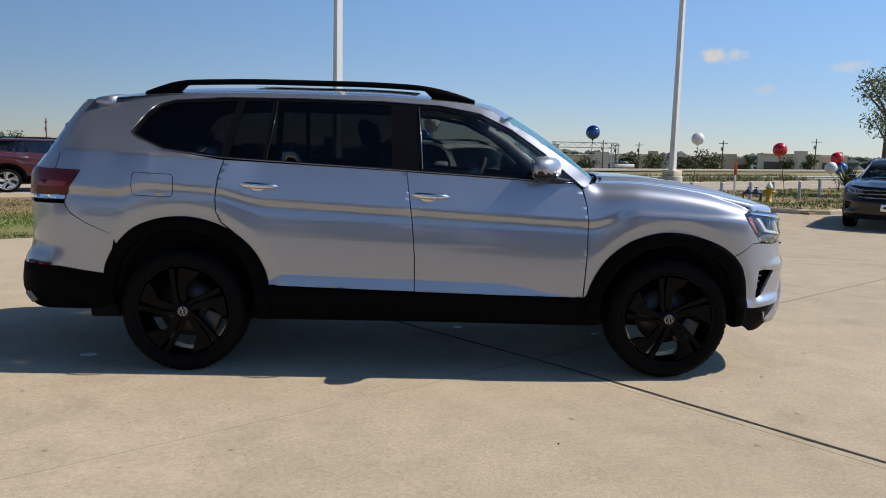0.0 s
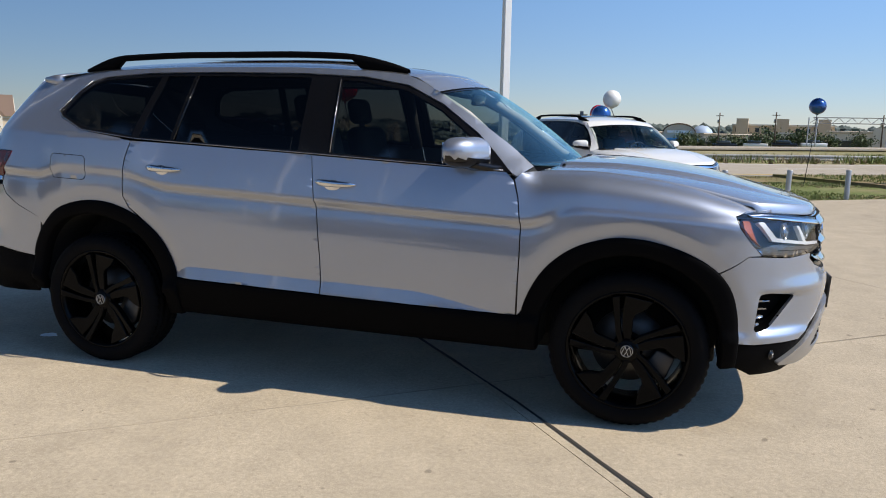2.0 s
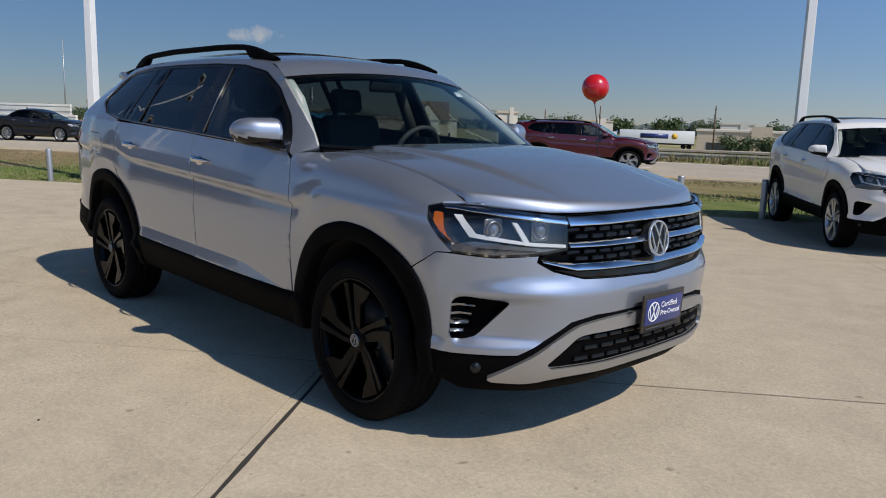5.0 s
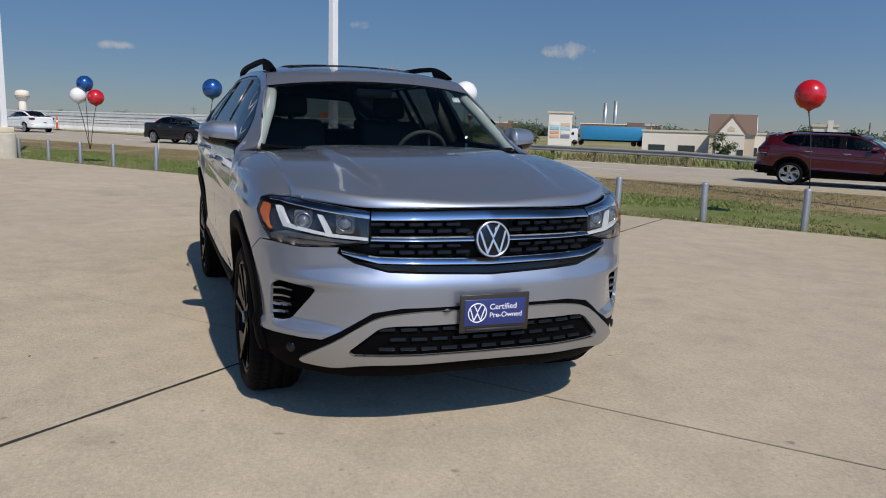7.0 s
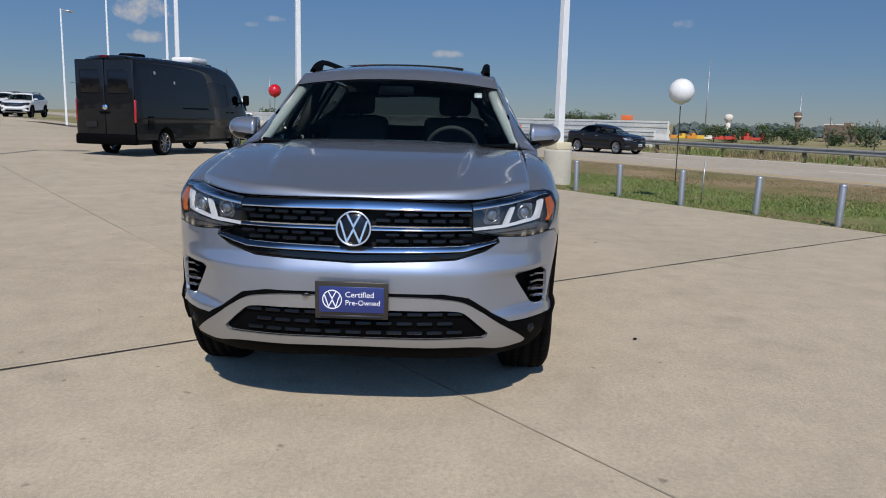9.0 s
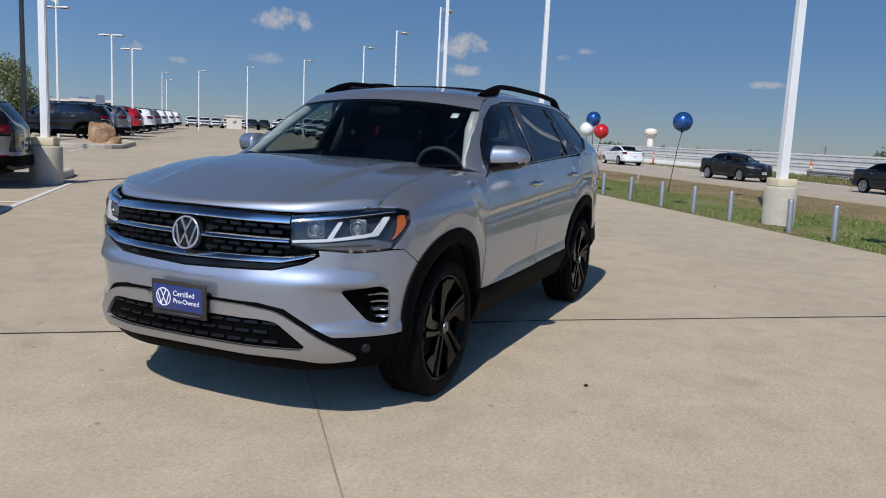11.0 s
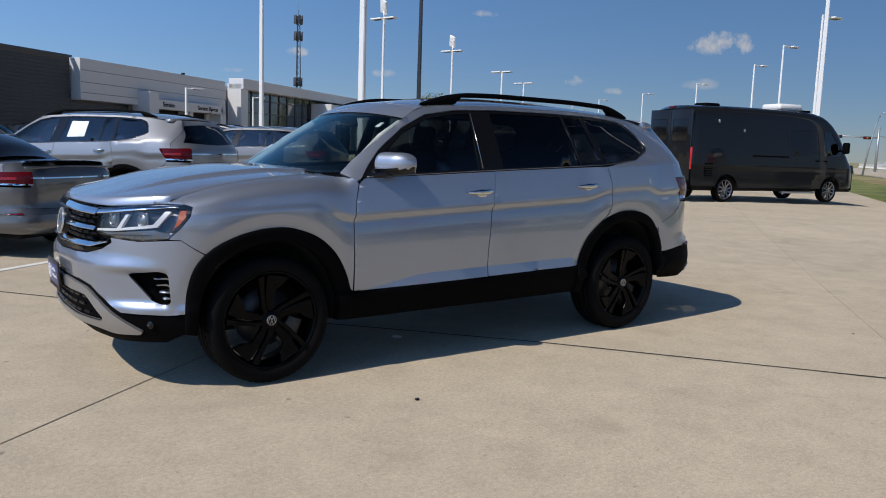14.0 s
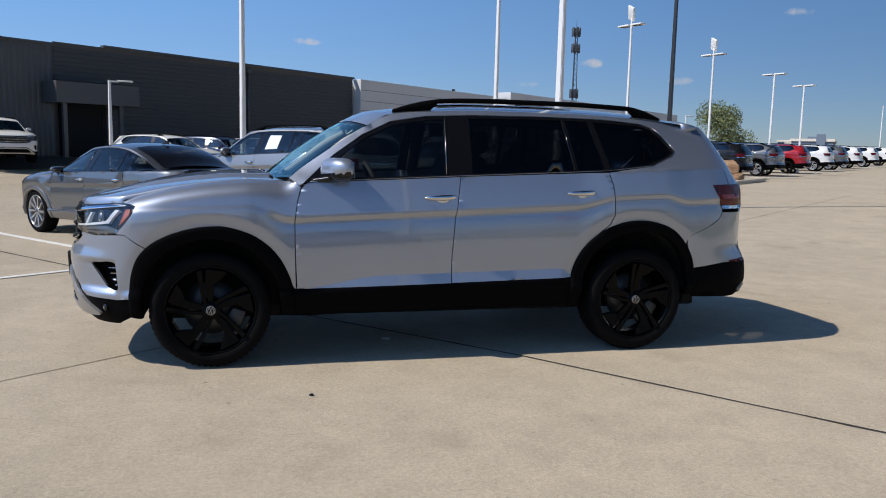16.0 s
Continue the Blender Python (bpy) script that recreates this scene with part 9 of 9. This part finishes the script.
water_tower(-131.8, -19.2, 5.2, 0.95, "pale round water tower on the horizon", M_STUCCO)
water_tower(-268.0, 90.0, 9.0, 1.3, "slim pale water tower among trees", M_STUCCO)
water_tower(-271.2, 114.8, 10.5, 1.2, "small red brown water tower", M_ROOFT)
for x, y, h in ((-281.5, 86.2, 26.0), (-275, 117, 15.5), (-230, -60, 12.0)):
    p = empty("thin_mast", "thin tall lattice mast on the horizon", "mast")
    p.matrix_basis = pose(x, y, land_z(x, y))
    part("shaft", cyl(0.28, 0.12, h + 4, pose(0, 0, h / 2), 6), M_GALV, p)
for x, y, h in ((-290.0, 186.6, 16.0), (-288.6, 190.9, 17.0)):
    p = empty("chimney", "tall pale metal chimney far off", "chimney")
    p.matrix_basis = pose(x, y, land_z(x, y))
    part("flue", cyl(1.0, 0.9, h, pose(0, 0, h / 2), 14), M_GALV, p)
# long yellow and red yard behind the bridge
yard = {"orange": mat("yard_orange", (0.62, 0.24, 0.03), 0.6, var=0.15, scale=0.3), "yellow": mat("yard_yellow", (0.68, 0.42, 0.04), 0.6, var=0.15, scale=0.3), "red": mat("yard_red", (0.5, 0.05, 0.03), 0.6, var=0.15, scale=0.3), "white": M_STUCCO}
yr = random.Random(5)
for k in range(26):
    f = k / 25
    x, y = -229 - 8 * f + yr.uniform(-2, 2), 22 + 68 * f
    lab = ("orange", "yellow", "orange", "yellow", "white")[k % 5] if k < 20 else "red"
    ln, h = yr.uniform(1.6, 3.4), yr.uniform(1.0, 2.3)
    mc = empty("hired_machine", "%s hired machine in the far yard" % lab, "machine", "machines in the far yard")
    mc.matrix_basis = pose(x, y, land_z(x, y) + 0.9, 0, 0, 98)
    part("chassis", box((ln, 2.0, h * 0.55), pose(0, 0, h * 0.28), 0.08), yard[lab], mc, smooth=False)
    part("cab", box((ln * 0.4, 1.6, h * 0.6), pose(ln * 0.2, 0, h * 0.75), 0.08), yard[lab] if k % 3 else M_SHOPG, mc, smooth=False)
# gantry over the highway
gn = empty("sign_gantry", "grey steel truss gantry over the highway", "gantry")
gx, gy = 18.0, 80.0
gn.matrix_basis = pose(gx, gy, land_z(gx, gy), 0, 0, -12) @ Matrix.Diagonal((0.75, 0.75, 0.62, 1))
bm = bmesh.new()
for s in (-4.6, 4.6):
    for o in (-0.5, 0.5):
        add_tube(bm, [(s + o, 0, 0), (s + o, 0, 4.6)], 0.09, 6)
    for k in range(5):
        add_tube(bm, [(s - 0.5, 0, 0.9 * k), (s + 0.5, 0, 0.9 * (k + 1))], 0.045, 5)
for z in (3.7, 4.6):
    add_tube(bm, [(-4.6, 0, z), (4.6, 0, z)], 0.08, 6)
for k in range(12):
    x0 = -4.6 + 9.2 * k / 12
    add_tube(bm, [(x0, 0, 3.7 if k % 2 else 4.6), (x0 + 9.2 / 12, 0, 4.6 if k % 2 else 3.7)], 0.045, 5)
part("truss", bm, M_GALV, gn, smooth=False)
# billboard, road sign and street lamps by the junction
bb = empty("billboard", "wide white billboard on low legs", "billboard")
bb.matrix_basis = pose(-214.0, -12.0, land_z(-214, -12), 0, 0, 85)
part("board", box((8.0, 0.3, 3.0), pose(0, 0, 2.6), 0.03), M_WHT, bb)
part("leg", box((0.3, 0.3, 1.6), pose(-2, 0, 0.6)), M_GALV, bb)
part("leg", box((0.3, 0.3, 1.6), pose(2, 0, 0.6)), M_GALV, bb)
os_ = empty("road_sign", "orange road works sign on a post", "sign")
os_.matrix_basis = pose(-108.0, 23.2, land_z(-108, 23.2), 0, 0, 80) @ Matrix.Scale(0.62, 4)
part("post", cyl(0.2, 0.2, 4.0, pose(0, 0, 2.0), 8), M_UNDER, os_)
part("board", box((2.6, 0.2, 2.4), pose(0, 0, 5.0), 0.03), M_ORANGE, os_)
for x, y, h, a in ((-77.2, -34.7, 6.3, 115), (-92.0, -30.0, 6.6, 20)):
    p = empty("street_lamp", "grey curved street lamp by the junction", "street lamp")
    p.matrix_basis = pose(x, y, 0, 0, 0, a)
    part("pole", tube([(0, 0, 0), (0.35, 0, h * 0.45), (0.75, 0, h * 0.8), (1.05, 0, h * 0.95), (1.4, 0, h), (1.9, 0, h - 0.12)], [0.10, 0.085, 0.07, 0.06, 0.05, 0.05], 8), M_GALV, p)
    part("lamp_head", box((0.5, 0.16, 0.09), pose(2.1, 0, h - 0.15), 0.03), M_GALV, p)
# traffic lights at the junction: a mast arm with two heads, and a span wire with a cluster
tl = empty("traffic_light", "grey mast arm with dark traffic lights over the junction", "traffic light")
tl.matrix_basis = pose(-113.7, -51.0, 0, 0, 0, 115)
part("mast", cyl(0.20, 0.14, 6.4, pose(0, 0, 3.2), 12), M_GALV, tl)
part("mast_arm", tube([(0, 0, 4.9), (-4, 0, 5.05), (-9, 0, 5.2)], [0.13, 0.11, 0.07], 8), M_GALV, tl)
part("span_wire", tube([(0, 0, 5.1), (4, 0, 4.75), (9, 0, 4.7)], 0.025, 5), M_UNDER, tl)
for x, z in ((-1.4, 4.85), (-5.2, 5.0), (5.4, 4.6), (6.6, 4.6), (7.8, 4.6)):
    hd = part("signal_head", box((1.05, 0.3, 0.42), pose(x, 0, z), 0.05), M_UNDER, tl)
    for k, lens in ((-1, M_REDLENS), (0, M_AMBER), (1, M_UNDER)):
        part("signal_lens", cyl(0.13, 0.13, 0.04, pose(x + 0.32 * k, -0.16, z, 90, 0, 0), 12), lens, hd)
ct = empty("clock_house", "small pale stone gatehouse with round windows", "building")
ct.matrix_basis = pose(-94.0, -77.5, 0.9, 0, 0, 40) @ Matrix.Scale(0.6, 4)
part("wall", box((3.8, 3.8, 3.6), pose(0, 0, 1.8), 0.03), M_STUCCO, ct, smooth=False)
part("cap", box((4.4, 4.4, 0.35), pose(0, 0, 3.7), 0.03), M_STUCCO, ct, smooth=False)
for a in (0, 90, 180, 270):
    part("round_window", cyl(0.55, 0.55, 0.08, pose(0, 0, 2.4, 0, 0, a) @ pose(1.93, 0, 0, 0, 90, 0), 20), M_TAN, ct)
# ---- concrete slabs and their joints ----
pv = tagged(new("pavement", bpy.data.meshes.new("pavement")), "pale tan concrete forecourt in large slabs", "pavement", kind="structure")
me = pv.data
bm = bmesh.new()
A0, B0, P = 0.19, -0.88, 4.58
rows_ = []
for a in np.arange(-160, 61, 10.0):
    r = []
    for b in (-150, -60, -44, -38, -34, -30, -26, -22, -18, -14, -8, 0, 4, 7, 10):
        p = lot(a, b).translation
        v = -_s * p.x + _c * p.y
        if v > 7.7:
            q = verge(_c * p.x + _s * p.y, 7.7).translation
            p = Vector((q.x, q.y, 0))
        r.append(bm.verts.new((p.x, p.y, land_z(p.x, p.y) - 0.06)))
    rows_.append(r)
for r1, r2 in zip(rows_, rows_[1:]):
    for i in range(len(r1) - 1):
        bm.faces.new((r1[i], r2[i], r2[i + 1], r1[i + 1]))
bm.to_mesh(me)
bm.free()
me.materials.append(M_DARKJ)


def slab(a0, a1, b0, b1, ga, gb):
    """One slab with softened edges, cut along the verge where it meets it."""
    poly = [(a0 + ga, b0 + gb), (a1 - ga, b0 + gb), (a1 - ga, b1 - gb), (a0 + ga, b1 - gb)]
    w = [lot(a, b).translation for a, b in poly]
    w = [Vector((p.x, p.y)) for p in w]
    n = Vector((-_s, _c))
    out = []
    for i in range(len(w)):
        p, q = w[i], w[(i + 1) % len(w)]
        dp, dq = p.dot(n) - 7.66, q.dot(n) - 7.66
        if dp <= 0:
            out.append(p)
        if dp * dq < 0:
            out.append(p + (q - p) * (dp / (dp - dq)))
    if len(out) < 3:
        return
    bm = bmesh.new()
    top = [bm.verts.new((p.x, p.y, land_z(p.x, p.y))) for p in out]
    f = bm.faces.new(top)
    r = bmesh.ops.inset_region(bm, faces=[f], thickness=0.012, depth=0.0)
    low = bmesh.ops.extrude_edge_only(bm, edges=[e for e in bm.edges if e.is_boundary])
    for v in low["geom"]:
        if isinstance(v, bmesh.types.BMVert):
            v.co.z -= 0.05
    for v in top:
        v.co.z -= 0.003
    bmesh.ops.recalc_face_normals(bm, faces=bm.faces)
    if f.normal.z < 0:
        bmesh.ops.reverse_faces(bm, faces=bm.faces)
    part("slab", bm, M_CONC, pv, smooth=False)


def span(lo, hi, origin):
    k0, k1 = math.floor((lo - origin) / P), math.ceil((hi - origin) / P)
    return [origin + P * k for k in range(k0, k1 + 1)]


sa, sb = span(-46, 22, A0), span(-16, 22, B0)
for i in range(len(sa) - 1):
    for j in range(len(sb) - 1):
        slab(sa[i], sa[i + 1], sb[j], sb[j + 1], 0.0025, 0.002)
# the rest of the lot, coarse
cuts = [sa[0] - 120, -130, -110, -91, -75, -60, sa[0]]
for a0, a1 in zip(cuts, cuts[1:]):
    for b0, b1 in zip((sb[0], -6.0, 0.0, 6.0, 14.0), (-6.0, 0.0, 6.0, 14.0, sb[-1])):
        slab(a0, a1, b0, b1, 0.004, 0.004)
slab(sa[-1], sa[-1] + 40, sb[0], sb[-1], 0.004, 0.004)
ks = [-21, -24, -28, -32, -36, -40]
prev = sb[0]
for b in ks:
    for a0, a1 in zip((*cuts, -30, -16, -3, 12), (*cuts[1:], -30, -16, -3, 12, sa[-1] + 40)):
        slab(a0, a1, b, prev, 0.004, 0.004)
    prev = b

# the two open joints, filled with worn sealant
def sealant(a0, b0, a1, b1, w, seed, material=None):
    rng = random.Random(seed)
    n = int(math.hypot(a1 - a0, b1 - b0) / 0.25)
    rows = []
    for i in range(n + 1):
        f = i / n
        a, b = a0 + (a1 - a0) * f, b0 + (b1 - b0) * f
        k = w / 2 * rng.uniform(0.7, 1.25)
        off = rng.gauss(0, 0.0015)
        row = []
        for s in (-k, 0, k):
            p = lot(a + (s + off if abs(b1 - b0) > abs(a1 - a0) else 0), b + (0 if abs(b1 - b0) > abs(a1 - a0) else s + off)).translation
            row.append((p.x, p.y, land_z(p.x, p.y) + (0.0005 if s else 0.003)))
        rows.append(row)
    tagged(link("trim_joint", loft(rows), material or M_DARKJ), "dark worn sealant in a concrete joint", "joint", kind="structure")


for (a0, b0), (a1, b1) in zip(((0.33, -16.0), (0.25, -1.2), (0.13, 1.1), (0.16, 3.5)), ((0.25, -1.2), (0.13, 1.1), (0.16, 3.5), (0.27, 7.6))):
    sealant(a0, b0, a1, b1, 0.022, int(b0 * 10))
M_THINJ = mat("thin_joint", (0.31, 0.265, 0.20), 0.9, var=0.4, scale=6)
sealant(-24.0, B0, 14.0, B0, 0.010, 2, M_THINJ)

# painted bay lines
def line(a0, b0, a1, b1, w=0.10):
    p, q = Vector((a0, b0)), Vector((a1, b1))
    n = (q - p).normalized()
    n = Vector((-n.y, n.x)) * w / 2
    k = max(1, int((q - p).length / 2.3))
    rows = []
    for i in range(k + 1):
        c = p + (q - p) * i / k
        row = []
        for o, dz in ((-1, 0.001), (-0.98, 0.006), (0.98, 0.006), (1, 0.001)):
            g_ = lot(c.x + n.x * o, c.y + n.y * o).translation
            row.append((g_.x, g_.y, land_z(g_.x, g_.y) + dz))
        rows.append(row)
    bm = loft(rows)
    bmesh.ops.recalc_face_normals(bm, faces=bm.faces)
    tagged(link("trim_bay_line", bm, M_LINE, smooth=False), "worn white parking line", "road marking", kind="structure")


line(3.2, -4.55, -11.4, -4.55)
line(-24.0, -7.0, -95.0, -7.0)
line(4.0, -10.75, -0.6, -10.75)
for a in (-0.6, -4.2, -7.8):
    line(a, -4.6, a, -9.8)
for k in range(18):
    line(-30.5 - 3.3 * k, -7.1, -30.5 - 3.3 * k, -12.6)

# cracks and dropped bits on the slabs
def crack(pts, w=0.006):
    bm = bmesh.new()
    rng = random.Random(int(pts[0][0] * 100))
    line_ = []
    for (x0, y0), (x1, y1) in zip(pts, pts[1:]):
        for k in range(6):
            f = k / 6
            line_.append(Vector((x0 + (x1 - x0) * f + rng.gauss(0, 0.008), y0 + (y1 - y0) * f + rng.gauss(0, 0.008))))
    line_.append(Vector(pts[-1]))
    rows = []
    for i, p in enumerate(line_):
        d = (line_[min(i + 1, len(line_) - 1)] - line_[max(i - 1, 0)]).normalized()
        n = Vector((-d.y, d.x)) * w / 2 * rng.uniform(0.4, 1.3)
        rows.append([(p.x + n.x, p.y + n.y, 0.0015), (p.x, p.y, 0.003), (p.x - n.x, p.y - n.y, 0.0015)])
    bm.free()
    tagged(link("trim_crack", loft(rows), M_DARKJ), "thin dark crack in the concrete", "crack", kind="structure")


crack([(-1.35, -2.34), (-1.22, -2.47), (-1.12, -2.62)], 0.004)
for i, (x, y, s) in enumerate(((0.905, 1.61, 0.013), (-1.05, -1.62, 0.007), (0.62, -2.05, 0.006), (2.9, 2.2, 0.007), (-3.1, 2.0, 0.009))):
    ob = link("pebble", stone(s, random.Random(i), 0.5), M_UNDER, smooth=False)
    ob.matrix_basis = pose(x, y, s * 0.35)
    tagged(ob, "small dark bit of debris on the concrete", "debris")
for i, (x, y, s) in enumerate(((-2.2, -0.61, 0.07), (0.25, 0.35, 0.04), (1.3, 0.2, 0.03))):
    ob = link("bird_dropping", stone(s, random.Random(40 + i), 0.05), M_PLATEW)
    ob.matrix_basis = pose(x, y, 0.004)
    tagged(ob, "small pale splash on the concrete", "debris")
